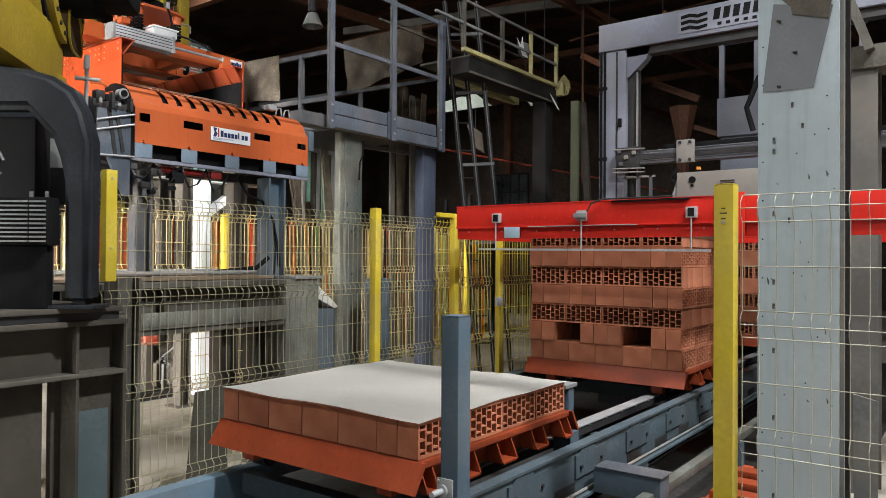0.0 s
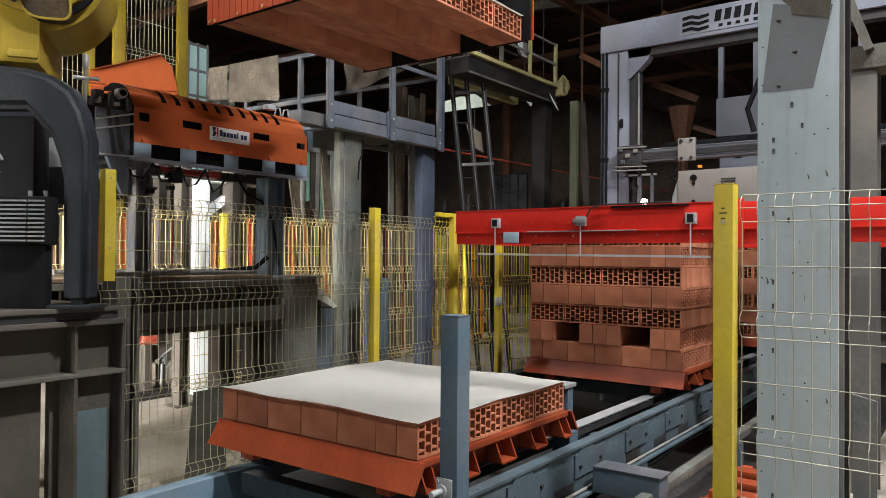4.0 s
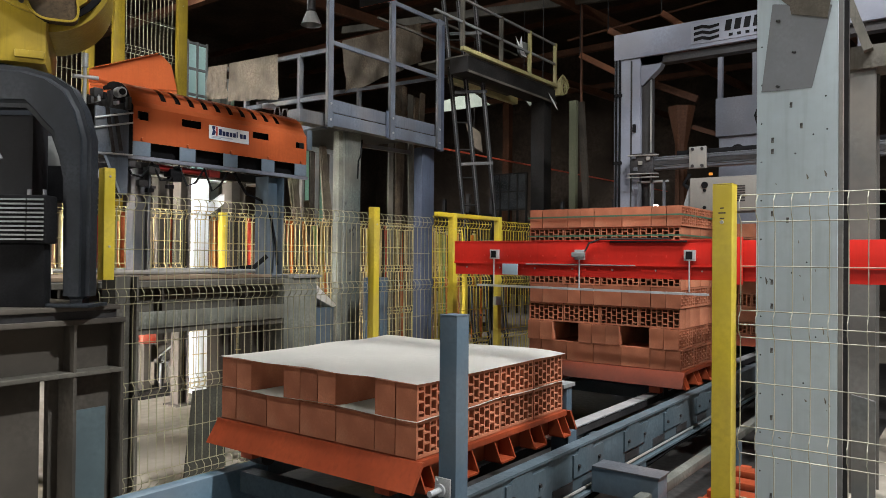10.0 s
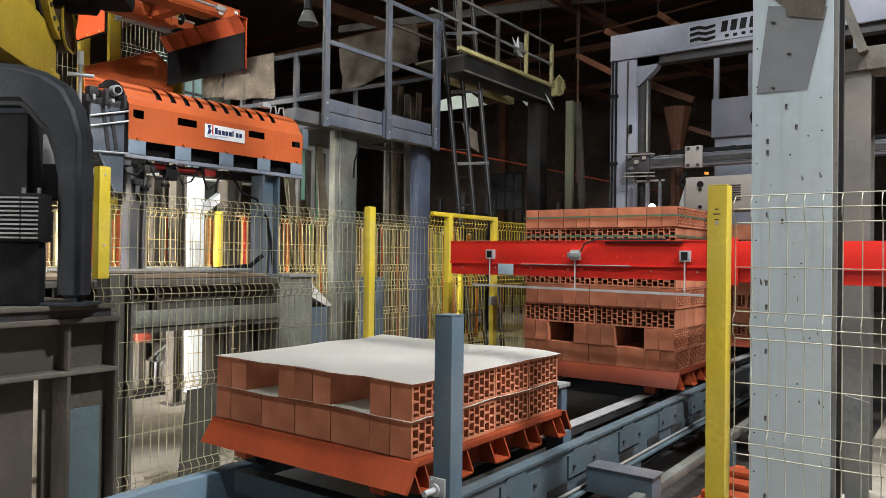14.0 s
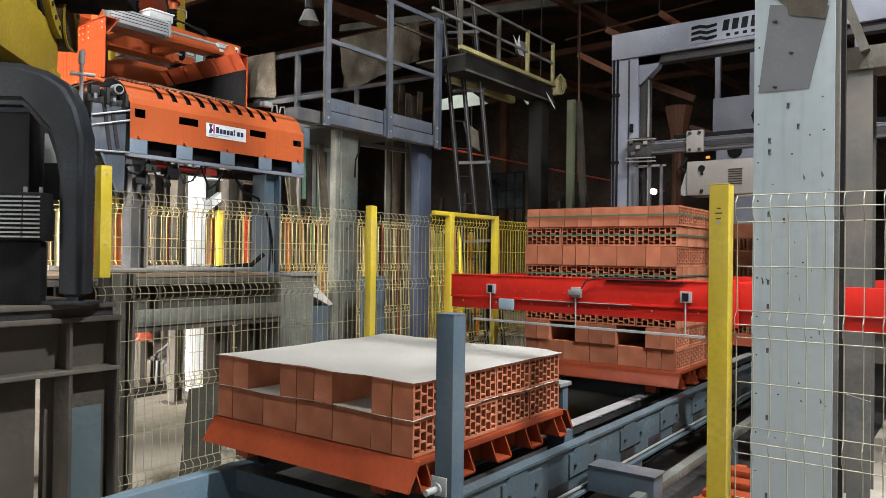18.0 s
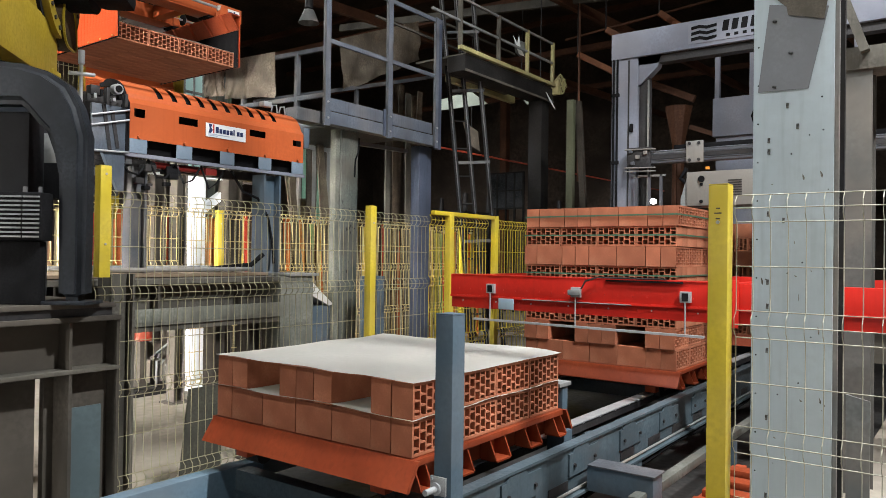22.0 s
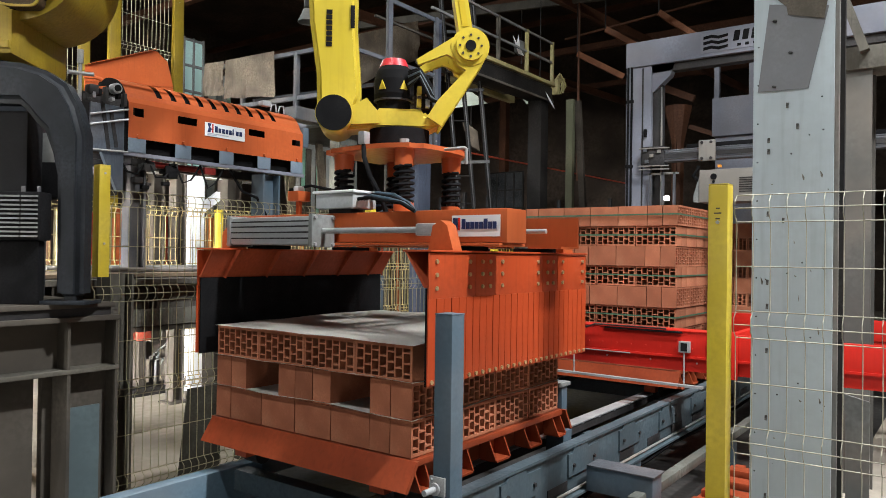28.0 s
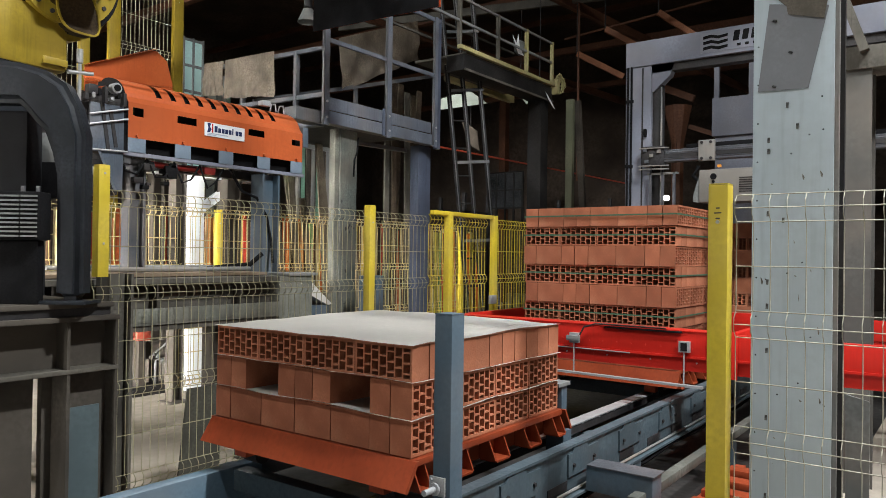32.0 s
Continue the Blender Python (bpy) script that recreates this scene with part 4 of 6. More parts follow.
part("end_cover", box(B(), 0.10, 0.318, 2.60, 2.62, 2.035, 2.33, 0.004), STEELBLUE, t, "steel blue cover plate")
part("cover_leg", prism(B(), [(0.17, 2.035), (0.315, 2.035), (0.312, 1.80), (0.275, 1.80)], "y", 2.60, 2.63), STEELBLUE, t)
# flat dark bars draw reflections and shadow on the cover
for xa, xb, za, zb in ((0.17, 0.215, 2.34, 2.05), (0.225, 0.265, 2.30, 2.07)):
    part("stay", bar(B(), (xa, 2.595, za), (xb, 2.595, zb), 0.022, 0.006, (0, 1, 0)), DARK, t)
for za, zb in ((2.252, 2.318), (2.19, 2.255), (2.04, 2.05)):
    part("tie_rod", rod(B(), (0.09, 2.585, za), (0.335, 2.585, zb), 0.006, 8), GALV, t)
part("side_seal", box(B(), 0.319, 0.343, 2.60, 2.66, 2.06, 2.36, 0.003), BLACK, t)
for k in range(7):
    part("clevis", box(B(), 0.05 + 0.04 * k, 0.07 + 0.04 * k, 2.56, 2.6, 2.33 + 0.02 * (k % 3), 2.37 + 0.02 * (k % 4), 0.003), (DARK, GALV, BLACK)[k % 3], t)
w = part("pulley", rod(B(), (0.24, 2.55, 2.43), (0.24, 2.60, 2.43), 0.032, 24), GALV, t)
part("hub", rod(B(), (0.24, 2.54, 2.43), (0.24, 2.55, 2.43), 0.02, 20), BLACK, w)
part("valve", box(B(), 0.07, 0.13, 2.56, 2.62, 2.37, 2.43, 0.01), DARK, t)
part("screw_jack", rod(B(), (-0.02, 2.5, 2.22), (-0.02, 2.5, 2.55), 0.011, 10), GALV, t)
part("cross_handle", rod(B(), (-0.09, 2.5, 2.455), (0.06, 2.5, 2.47), 0.012, 10), GALV, t)
part("jack_knob", rod(B(), (-0.02, 2.5, 2.52), (-0.02, 2.5, 2.60), 0.018, 12), GALV, t)
part("drive_box", box(B(), 0.12, 0.34, 2.70, 2.9, 1.78, 2.0, 0.01), DARK, t)
rnd = random.Random(5)
for k in range(14):
    x, z = 0.2 + rnd.random() * 0.5, 1.84 + rnd.random() * 0.18
    s = 0.015 + 0.03 * rnd.random()
    part("fitting", box(B(), x - s, x + s, 2.62, 2.62 + 2 * s, z - s * 0.6, z + s * 0.6, 0.004), (DARK, BLACK, RAILGREY, BLACK)[k % 4], t)
part("air_cylinder", rod(B(), (0.55, 2.66, 2.0), (0.98, 2.66, 1.995), 0.022, 14), DULLRED, t)
part("red_valve", box(B(), 0.93, 1.02, 2.62, 2.70, 1.97, 2.02, 0.006), DULLRED, t)
part("cross_tube", box(B(), 0.0, 1.75, 2.78, 2.86, 1.98, 2.04, 0.003), DARK, t)
for k in range(4):
    part("hose", tube(B(), [(0.3 + 0.2 * k, 2.64, 2.03), (0.34 + 0.2 * k, 2.6, 1.93 - 0.02 * k), (0.42 + 0.2 * k, 2.62, 1.92), (0.5 + 0.2 * k, 2.64, 2.02)], 0.007, 6), BLACK, t)
part("cable_loop", tube(B(), [(1.2, 2.7, 2.03), (1.28, 2.66, 1.88), (1.42, 2.66, 1.84), (1.52, 2.66, 1.7), (1.55, 2.64, 1.5), (1.53, 2.6, 1.35)], 0.01, 6), BLACK, t)
part("end_motor", rod(B(), (1.80, 2.78, 2.36), (1.92, 2.78, 2.33), 0.09, 18), mat("steel_blue_motor", (0.13, 0.19, 0.24), 0.4, vary=0.1, scale=5, bump=0.06), t)
part("end_box", box(B(), 1.822, 1.88, 2.60, 2.74, 2.27, 2.43, 0.006), BLUE, t)
part("top_fitting", box(B(), 1.50, 1.58, 2.70, 2.76, 2.56, 2.60, 0.005), ALU, t)
for x in (1.62, 1.70):
    part("lifting_eye", tube(B(), [(x, 2.76, 2.54), (x + 0.01, 2.76, 2.59), (x + 0.05, 2.76, 2.60), (x + 0.06, 2.76, 2.54)], 0.007, 6), GALV, t)
t = thing("guide_flap", "orange bent sheet guide flap above the infeed", "guide flap")
part("sheet", prism(B(), [(1.57, 2.85), (1.57, 3.285), (2.30, 3.605), (2.37, 3.605), (2.49, 3.52), (2.555, 3.30), (2.60, 2.85)], "y", 5.52, 5.526), ORANGE, t)
part("top_lip", bar(B(), (1.57, 5.50, 3.292), (2.33, 5.50, 3.620), 0.05, 0.006), ORANGE, t)
part("crease", bar(B(), (1.58, 5.514, 3.13), (2.56, 5.514, 3.26), 0.012, 0.012), ORANGE, t)
for x in (1.62, 2.30):
    part("stay", box(B(), x, x + 0.04, 5.53, 5.57, 2.5, 3.2), DARK, t)
part("foot_rail", box(B(), 1.5, 2.40, 5.47, 5.57, 2.61, 2.73, 0.003), DARK, t)

# ---- platform ----
t = thing("platform", "grey steel service platform with railings", "platform")
PX0, PX1, PY = 2.655, 4.40, 3.209
part("edge_beam", box(B(), PX0, PX1, PY, PY + 0.012, 2.655, 2.772, 0.003), PLATBLUE, t)
part("kick_plate", box(B(), PX0, PX1 - 0.1, PY + 0.01, PY + 0.018, 2.783, 2.905, 0.002), PLATBLUE, t)
part("under_channel", box(B(), PX0, PX1, PY + 0.02, PY + 0.12, 2.66, 2.76), GREYSTEEL, t)
part("joint_plate", box(B(), 3.46, 3.60, PY - 0.012, PY, 2.645, 2.92, 0.002), VIOLET, t)
part("side_beam", box(B(), PX0, PX0 + 0.1, PY + 0.12, 4.9, 2.64, 2.76, 0.003), PLATBLUE, t)
# darker grey puts this beam end's shade into its paint
part("end_beam", box(B(), 2.33, PX0 - 0.004, PY + 0.04, PY + 0.2, 2.645, 2.762, 0.004), RAILGREY, t, "grey beam end beside the hood")
part("deck", box(B(), PX0, PX1, PY + 0.12, 4.9, 2.772, 2.79), DARK, t)
part("column", box(B(), 3.003, 3.237, 3.34, 3.46, 0, 2.655, 0.008), STONEGREY, t)
part("column", box(B(), 4.235, 4.46, 3.34, 3.46, 0, 2.655, 0.008), VIOLET, t)
part("column_edge", box(B(), 2.945, 3.0, 3.36, 3.44, 0, 2.655, 0.004), WORNGREEN, t)
rnd = random.Random(19)
for k in range(16):
    x, z, h = rnd.uniform(3.02, 3.20), rnd.choice((1.22, 1.3, 1.62, 1.72, 1.9, 0.9)) + rnd.uniform(-0.05, 0.05), rnd.uniform(0.01, 0.06)
    w = rnd.uniform(0.006, 0.022)
    part("rust_mark", prism(B(), [(x, z), (x + w, z + 0.3 * h), (x + 0.8 * w, z + h), (x - 0.3 * w, z + 0.6 * h)], "y", 3.3385, 3.3395), DARK, t)
part("rear_column", h_post(B(), 2.7, 2.88, 4.7, 4.88, 0, 2.64), BROWNSTEEL, t)
for x, w in ((2.615, 0.066), (3.505, 0.07), (4.312, 0.052)):
    part("rail_post", box(B(), x, x + w, PY - 0.03, PY, 2.63, 4.09, 0.003), PLATBLUE, t)
    part("post_edge", box(B(), x - 0.012, x, PY - 0.032, PY - 0.004, 2.65, 4.08), RAILGREY, t)
    for z in (2.70, 2.85):
        bolt(t, (x + w / 2, PY - 0.03, z), (0, -1, 0), 0.012, 0.01)
part("rail", box(B(), PX0, PX1 - 0.06, PY - 0.026, PY - 0.002, 3.41, 3.452, 0.003), PLATBLUE, t)
part("rail", box(B(), PX0, PX1 + 0.02, PY - 0.026, PY - 0.002, 4.035, 4.077, 0.003), PLATBLUE, t)
part("end_post", box(B(), PX1 - 0.03, PX1 + 0.035, PY - 0.02, PY + 0.03, 2.62, 4.09, 0.003), VIOLET, t)
for x, y in ((2.665, 3.60), (2.62, 4.35)):
    part("rail_post", box(B(), x - 0.025, x + 0.025, y, y + 0.04, 2.79, 3.37, 0.003), RAILGREY, t)
for z in (2.93, 3.37):
    part("side_rail", bar(B(), (2.69, 3.24, z), (2.585, 4.85, z), 0.036, 0.04), RAILGREY, t)
part("rear_rail", bar(B(), (PX0 + 0.1, 4.37, 3.0), (3.93, 4.37, 3.345), 0.03, 0.045), RAILGREY, t)
part("rear_rail", bar(B(), (3.93, 4.37, 3.345), (5.85, 4.37, 3.9), 0.03, 0.045), RAILGREY, t)
part("rear_post", box(B(), 4.30, 4.345, 4.38, 4.42, 2.79, 3.45), RAILGREY, t)
part("cross_tie", bar(B(), (3.3, 3.5, 2.58), (4.2, 3.5, 2.60), 0.05, 0.04), RAILGREY, t)
part("hose", tube(B(), [(3.24, 3.33, 2.6), (3.22, 3.32, 2.45), (3.19, 3.33, 2.38), (3.18, 3.33, 2.2)], 0.008, 6), BLACK, t)


def tarp(name, label, p, u, v, seed, slant=0.0, sway=0.10):
    """A hanging sheet: p its upper corner, u along the rail, v down, with folds; slant shortens it along u."""
    bm = B()
    p, u, v = Vector(p), Vector(u), Vector(v)
    nrm = u.cross(v).normalized()
    n, m = 34, 16
    g = []
    for i in range(n + 1):
        col = []
        for j in range(m + 1):
            a, b = i / n, j / m
            drop = v * b * (1 - slant * a) * (1 + 0.02 * noise.noise(Vector((a * 4, seed, 0))))
            fold = sway * b ** 0.8 * noise.noise(Vector((a * 5 + b * 1.2 + seed, b * 1.1, seed)))
            fold += 0.018 * noise.noise(Vector((a * 14 - b * 4, b * 3, seed + 2))) * (0.3 + b)
            col.append(bm.verts.new(p + u * a + drop + nrm * fold))
        g.append(col)
    for i in range(n):
        for j in range(m):
            bm.faces.new((g[i][j], g[i + 1][j], g[i + 1][j + 1], g[i][j + 1]))
    bmesh.ops.solidify(bm, geom=bm.faces[:], thickness=0.003)
    return solid(name, bm, TARP, label, "tarpaulin", "hanging tarpaulins")


tarp("tarpaulin", "beige tarpaulin hung over the platform side rail", (2.60, 3.88, 3.415), (-0.045, 0.71, 0.0), (0.0, 0, -0.45), 1.3, 0.12, 0.05)
tarp("tarpaulin", "dusty beige tarpaulin draped on the platform side rail", (2.55, 4.60, 3.41), (-0.02, 0.30, 0.01), (0.0, 0, -0.36), 4.1, 0.05, 0.06)
tarp("tarpaulin", "large beige tarpaulin sagging behind the platform railing", (3.95, 4.33, 3.95), (1.48, 0.0, 0.60), (0.09, 0, -0.60), 7.7, 0.18)

# ---- far side of the hall ----
t = thing("white_post", "bright white painted steel column with a brace", "column")
part("shaft", box(B(), 2.30, 2.483, 4.792, 4.96, 0, 2.20, 0.006), SIGNWHITE, t)
part("brace", bar(B(), (2.44, 4.87, 1.84), (2.98, 4.87, 2.22), 0.08, 0.08), SIGNWHITE, t)
part("head_beam", box(B(), 1.8, 3.2, 4.80, 4.95, 2.20, 2.27, 0.003), SIGNWHITE, t)
t = thing("brown_post", "dark brown steel post beside the white column", "column")
part("shaft", h_post(B(), 1.848, 1.963, 4.345, 4.465, 0, 2.8), BROWNSTEEL, t)
part("foot_plate", box(B(), 1.80, 2.01, 4.30, 4.51, 0, 0.015), BROWNSTEEL, t)
for x, y, h, m_ in ((1.35, 5.3, 2.4, DARK), (3.3, 5.75, 3.6, STONEGREY), (3.7, 6.2, 3.6, mat("green_grey_paint", (0.13, 0.19, 0.15), 0.6, vary=0.15, scale=3, bump=0.1, dust=0.2))):
    t = thing("steel_post", "dusty steel post in the hall behind the cell", "column", "hall posts")
    part("shaft", h_post(B(), x, x + 0.16, y, y + 0.16, 0, h), m_, t)
t = thing("leaning_panel", "dusty grey-green sheet panel leaning behind the fence", "panel", at=(0.40, 2.10, 0))
part("sheet", prism(B(), [(0.0, 0.0), (0.30, 0.0), (0.30, 0.60), (0.065, 0.60)], "y", 0, 0.012), mat("grey_green_board", (0.06, 0.058, 0.045), 0.8, vary=0.2, scale=5, bump=0.15, streak=0.3), t)
DULLREDP = mat("dull_red_motor", (0.40, 0.045, 0.02), 0.5, vary=0.15, scale=9, bump=0.1, dust=0.3)
t = thing("pump_unit", "small red motor with grey pipes on a skid", "pump", at=(1.98, 5.0, 0))
part("motor", box(B(), -0.16, -0.01, -0.1, 0.1, 0.54, 0.68, 0.015), DULLREDP, t)
part("motor_fan", rod(B(), (-0.22, 0, 0.61), (-0.16, 0, 0.61), 0.06, 16), DULLREDP, t)
part("pedestal", box(B(), -0.12, -0.05, -0.06, 0.06, 0.08, 0.54), BROWNSTEEL, t)
part("tank", rod(B(), (0.04, 0.05, 0.42), (0.50, 0.05, 0.42), 0.09, 18), BROWNSTEEL, t)
for x in (0.08, 0.44):
    part("tank_leg", box(B(), x, x + 0.04, -0.02, 0.08, 0.08, 0.36), BLACKSTEEL, t)
part("skid", box(B(), -0.22, 0.55, -0.14, 0.14, 0.0, 0.08, 0.01), BLACKSTEEL, t)
for k in range(4):
    part("pipe", tube(B(), [(0.02 + 0.12 * k, -0.12, 0.08), (0.02 + 0.12 * k, -0.13, 0.42 + 0.04 * k), (0.14 + 0.10 * k, -0.13, 0.50 + 0.03 * k), (0.56, -0.13, 0.50 + 0.03 * k)], 0.014, 8), (GREYSTEEL, BROWNSTEEL)[k % 2], t)
part("white_flask", rod(B(), (0.20, -0.16, 0.40), (0.20, -0.16, 0.52), 0.03, 14), SIGNWHITE, t)
rnd = random.Random(9)
for k in range(12):
    x, z, q = rnd.uniform(0.0, 0.5), rnd.uniform(0.22, 0.56), rnd.uniform(0.02, 0.04)
    part("valve", rod(B(), (x, -0.11, z), (x + rnd.uniform(-0.08, 0.08), -0.16, z + rnd.uniform(-0.06, 0.06)), q * 0.6, 10), (GREYSTEEL, DARK, BROWNSTEEL)[k % 3], t)

# coloured boards stood on edge behind the back fence
board_cols = [(0.50, 0.36, 0.16), (0.56, 0.15, 0.03), (0.42, 0.30, 0.14), (0.14, 0.26, 0.10), (0.50, 0.05, 0.025), (0.34, 0.29, 0.07), (0.52, 0.20, 0.05), (0.60, 0.50, 0.30), (0.10, 0.055, 0.03), (0.58, 0.40, 0.05), (0.07, 0.05, 0.04), (0.54, 0.12, 0.03)]
rnd = random.Random(11)
x = 1.2
while x < 8.6:
    w = rnd.uniform(0.03, 0.075)
    c = rnd.choice(board_cols)
    h = rnd.uniform(1.76, 1.90)
    low = 0.0 if x > 2.7 else 1.24
    ob = solid("standing_board", box(B(), 0, w, 0, 0.035, low, h, 0.004), mat("board_paint_%d" % board_cols.index(c), c, 0.6, vary=0.2, scale=7, bump=0.2, streak=0.6),
               "painted wooden board stood upright behind the back fence" if low == 0.0 else "short painted board stood on the shelf behind the table", "board", "upright boards")
    ob.matrix_basis = pose(x, 5.45 + rnd.uniform(-0.05, 0.05), 0, rnd.uniform(-3, 0), 0, rnd.uniform(-38, -12))
    x += w + (0.010 if rnd.random() < 0.86 else rnd.uniform(0.03, 0.09))
t = thing("board_shelf", "dark steel shelf carrying short boards behind the table", "shelf")
part("shelf_beam", box(B(), -0.6, 2.72, 5.30, 5.62, 1.16, 1.236, 0.003), BROWNSTEEL, t)
for k in range(2):
    part("leg", box(B(), -0.55 + 2.0 * k, -0.45 + 2.0 * k, 5.4, 5.5, 0, 1.16), BROWNSTEEL, t)
# bed added to fill the brown darkness behind the table
t = thing("backdrop_bed", "added dark roller bed standing in for the dim back of the hall", "conveyor")
for y in (7.1, 8.0):
    part("side_channel", box(B(), -1.0, 4.6, y, y + 0.08, 0.55, 0.75, 0.004), BLACKSTEEL, t)
for k in range(22):
    part("roller", rod(B(), (-0.9 + 0.25 * k, 7.16, 0.72), (-0.9 + 0.25 * k, 8.0, 0.72), 0.045, 10), DARK, t)
for k in range(5):
    for y in (7.1, 8.0):
        part("leg", box(B(), -0.8 + 1.3 * k, -0.72 + 1.3 * k, y, y + 0.08, 0, 0.55), BLACKSTEEL, t)
part("cover_sheet", box(B(), -1.0, 4.6, 7.09, 7.1, 0.12, 1.25), BROWNSTEEL, t)
part("tray", box(B(), -1.0, 4.6, 7.2, 8.0, 0.79, 1.24, 0.01), BROWNSTEEL, t)
t = thing("board_stack", "long dusty boards leaning against the platform", "boards")
BOARD = mat("weathered_board", (0.17, 0.145, 0.11), 0.8, vary=0.2, scale=5, bump=0.2, streak=0.3)
for k in range(9):
    x = 3.35 + 0.17 * k
    a = 0.10 * math.sin(k * 2.1)
    part("board", bar(B(), (x + 0.15, 4.5 + 0.03 * k, 0.0), (x + a, 4.82, 2.55 + 0.5 * math.sin(k * 1.7)), 0.09, 0.02, (0, 1, 0)), BOARD, t)
t = thing("glass_strips", "green tinted strip curtain, faintly glowing for daylight behind it", "strip curtain")
# faint emission stands in for daylight through the strips
STRIP = mat("glowing_green_strip", (0.16, 0.30, 0.22), 0.3, vary=0.2, scale=3, bump=0.05, emit=((0.45, 0.8, 0.62), 0.10))
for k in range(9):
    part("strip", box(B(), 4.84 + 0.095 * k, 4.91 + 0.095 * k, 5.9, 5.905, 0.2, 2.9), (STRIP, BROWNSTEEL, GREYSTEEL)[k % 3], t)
part("head_rail", box(B(), 4.8, 5.72, 5.88, 5.93, 2.9, 2.96), GREYSTEEL, t)
part("side_post", box(B(), 4.76, 4.80, 5.88, 5.93, 0.0, 2.96), GREYSTEEL, t)
t = thing("factory_window", "dim steel framed window high on the back wall side", "window", at=(3.82, 7.2, 0))
PANE = mat("pale_teal_pane", (0.30, 0.42, 0.40), 0.2, vary=0.1, scale=2, bump=0.0, emit=((0.55, 0.85, 0.82), 0.45))
for i in range(2):
    for j in range(5):
        part("pane", box(B(), 0.015 + 0.155 * i, 0.14 + 0.155 * i, 0, 0.01, 2.61 + 0.36 * j, 2.93 + 0.36 * j), PANE, t)
for i in range(3):
    part("bar", box(B(), -0.012 + 0.155 * i, 0.012 + 0.155 * i, -0.02, 0.03, 0.0, 4.42), GREYSTEEL, t)
for j in range(6):
    part("bar", box(B(), 0, 0.31, -0.018, 0.028, 2.575 + 0.36 * j, 2.605 + 0.36 * j), GREYSTEEL, t)

# ladder and catwalk
t = thing("ladder", "dark steel caged ladder to the catwalk", "ladder")
for x, y in ((4.91, 3.41), (5.02, 3.27), (5.14, 3.11)):
    part("stile", bar(B(), (x + 0.24, y - 0.24, 0.0), (x - 0.09, y + 0.09, 4.5), 0.035, 0.05), BLACKSTEEL, t)
    # pale bar painted in as the highlight along each stile
    part("stile_edge", bar(B(), (x + 0.212, y - 0.262, 0.0), (x - 0.118, y + 0.068, 4.5), 0.006, 0.012), RAILGREY, t)
for z in (1.6, 2.54, 3.4, 4.1):
    part("hoop", bar(B(), (4.97 - 0.07 * (z - 2.5), 3.32 + 0.07 * (z - 2.5), z), (5.21 - 0.07 * (z - 2.5), 3.02 + 0.07 * (z - 2.5), z + 0.02), 0.02, 0.035), RAILGREY, t)
for k in range(12):
    z = 0.4 + 0.33 * k
    part("rung", rod(B(), (4.97 - 0.07 * (z - 2.5), 3.33 + 0.07 * (z - 2.5), z), (5.08 - 0.07 * (z - 2.5), 3.19 + 0.07 * (z - 2.5), z), 0.010, 8), BLACKSTEEL, t)
t = thing("catwalk", "dark steel catwalk with a yellow edge beam and railing", "catwalk")
YP = mat("faded_yellow_paint", (0.42, 0.38, 0.17), 0.5, vary=0.15, scale=3, bump=0.1, dust=0.3)
part("deck_beam", box(B(), 4.55, 6.64, 2.95, 3.2, 3.52, 3.70, 0.004), BLACKSTEEL, t)
part("beam_flange", box(B(), 4.55, 6.64, 2.93, 2.95, 3.51, 3.535), DUSTBEAM, t)
part("edge_beam", box(B(), 4.4, 6.66, 2.90, 2.95, 3.72, 3.765, 0.004), YP, t)
part("grating", box(B(), 4.6, 6.6, 2.96, 3.7, 3.705, 3.73), DUSTBEAM, t)
part("back_beam", box(B(), 5.3, 6.9, 3.7, 3.78, 3.64, 3.80, 0.003), YP, t)
part("end_bracket", box(B(), 6.62, 6.69, 2.86, 2.97, 3.62, 3.82, 0.01), YP, t)
for k in range(7):
    a = 0.9 * k
    part("wire_tuft", tube(B(), [(6.6, 2.9, 3.80), (6.68 + 0.05 * math.cos(a), 2.86, 3.86 + 0.04 * math.sin(a)), (6.78 + 0.06 * math.sin(a), 2.85, 3.80 + 0.05 * math.cos(2 * a)), (6.74 + 0.05 * math.cos(a), 2.86, 3.68 + 0.05 * math.sin(3 * a))], 0.009, 6), YP, t)
for x in (4.4, 5.2, 5.88, 6.56):
    part("rail_post", box(B(), x, x + 0.038, 2.91, 2.95, 3.76, 4.31), YP if x > 5.5 else DUSTBEAM, t)
for z in (4.02, 4.28):
    part("rail", box(B(), 3.9, 6.60, 2.915, 2.94, z, z + 0.026), GREYSTEEL, t)
    part("back_rail", box(B(), 3.9, 6.9, 3.71, 3.735, z + 0.06, z + 0.085), DUSTBEAM, t)
part("post", box(B(), 6.42, 6.62, 3.0, 3.2, 0, 3.52, 0.005), BLACKSTEEL, t)
part("thin_post", box(B(), 6.95, 7.02, 2.8, 2.9, 0, 3.60), mat("olive_paint", (0.16, 0.17, 0.11), 0.6, vary=0.1, scale=3, bump=0.1), t)
part("leaning_pole", bar(B(), (7.5, 2.75, 0), (7.10, 2.8, 3.6), 0.09, 0.05), BROWNSTEEL, t)
part("torn_foil", prism(B(), [(5.62, 4.18), (5.72, 4.10), (5.76, 4.22), (5.80, 4.06), (5.90, 3.98), (5.76, 3.98)], "y", 2.97, 2.975), SIGNWHITE, t, "torn pale foil on the rail")
part("foil_bag", prism(B(), [(5.76, 4.16), (5.95, 4.17), (5.98, 4.05), (5.90, 3.99), (5.80, 4.02)], "y", 2.98, 3.05), GREYSTEEL, t)
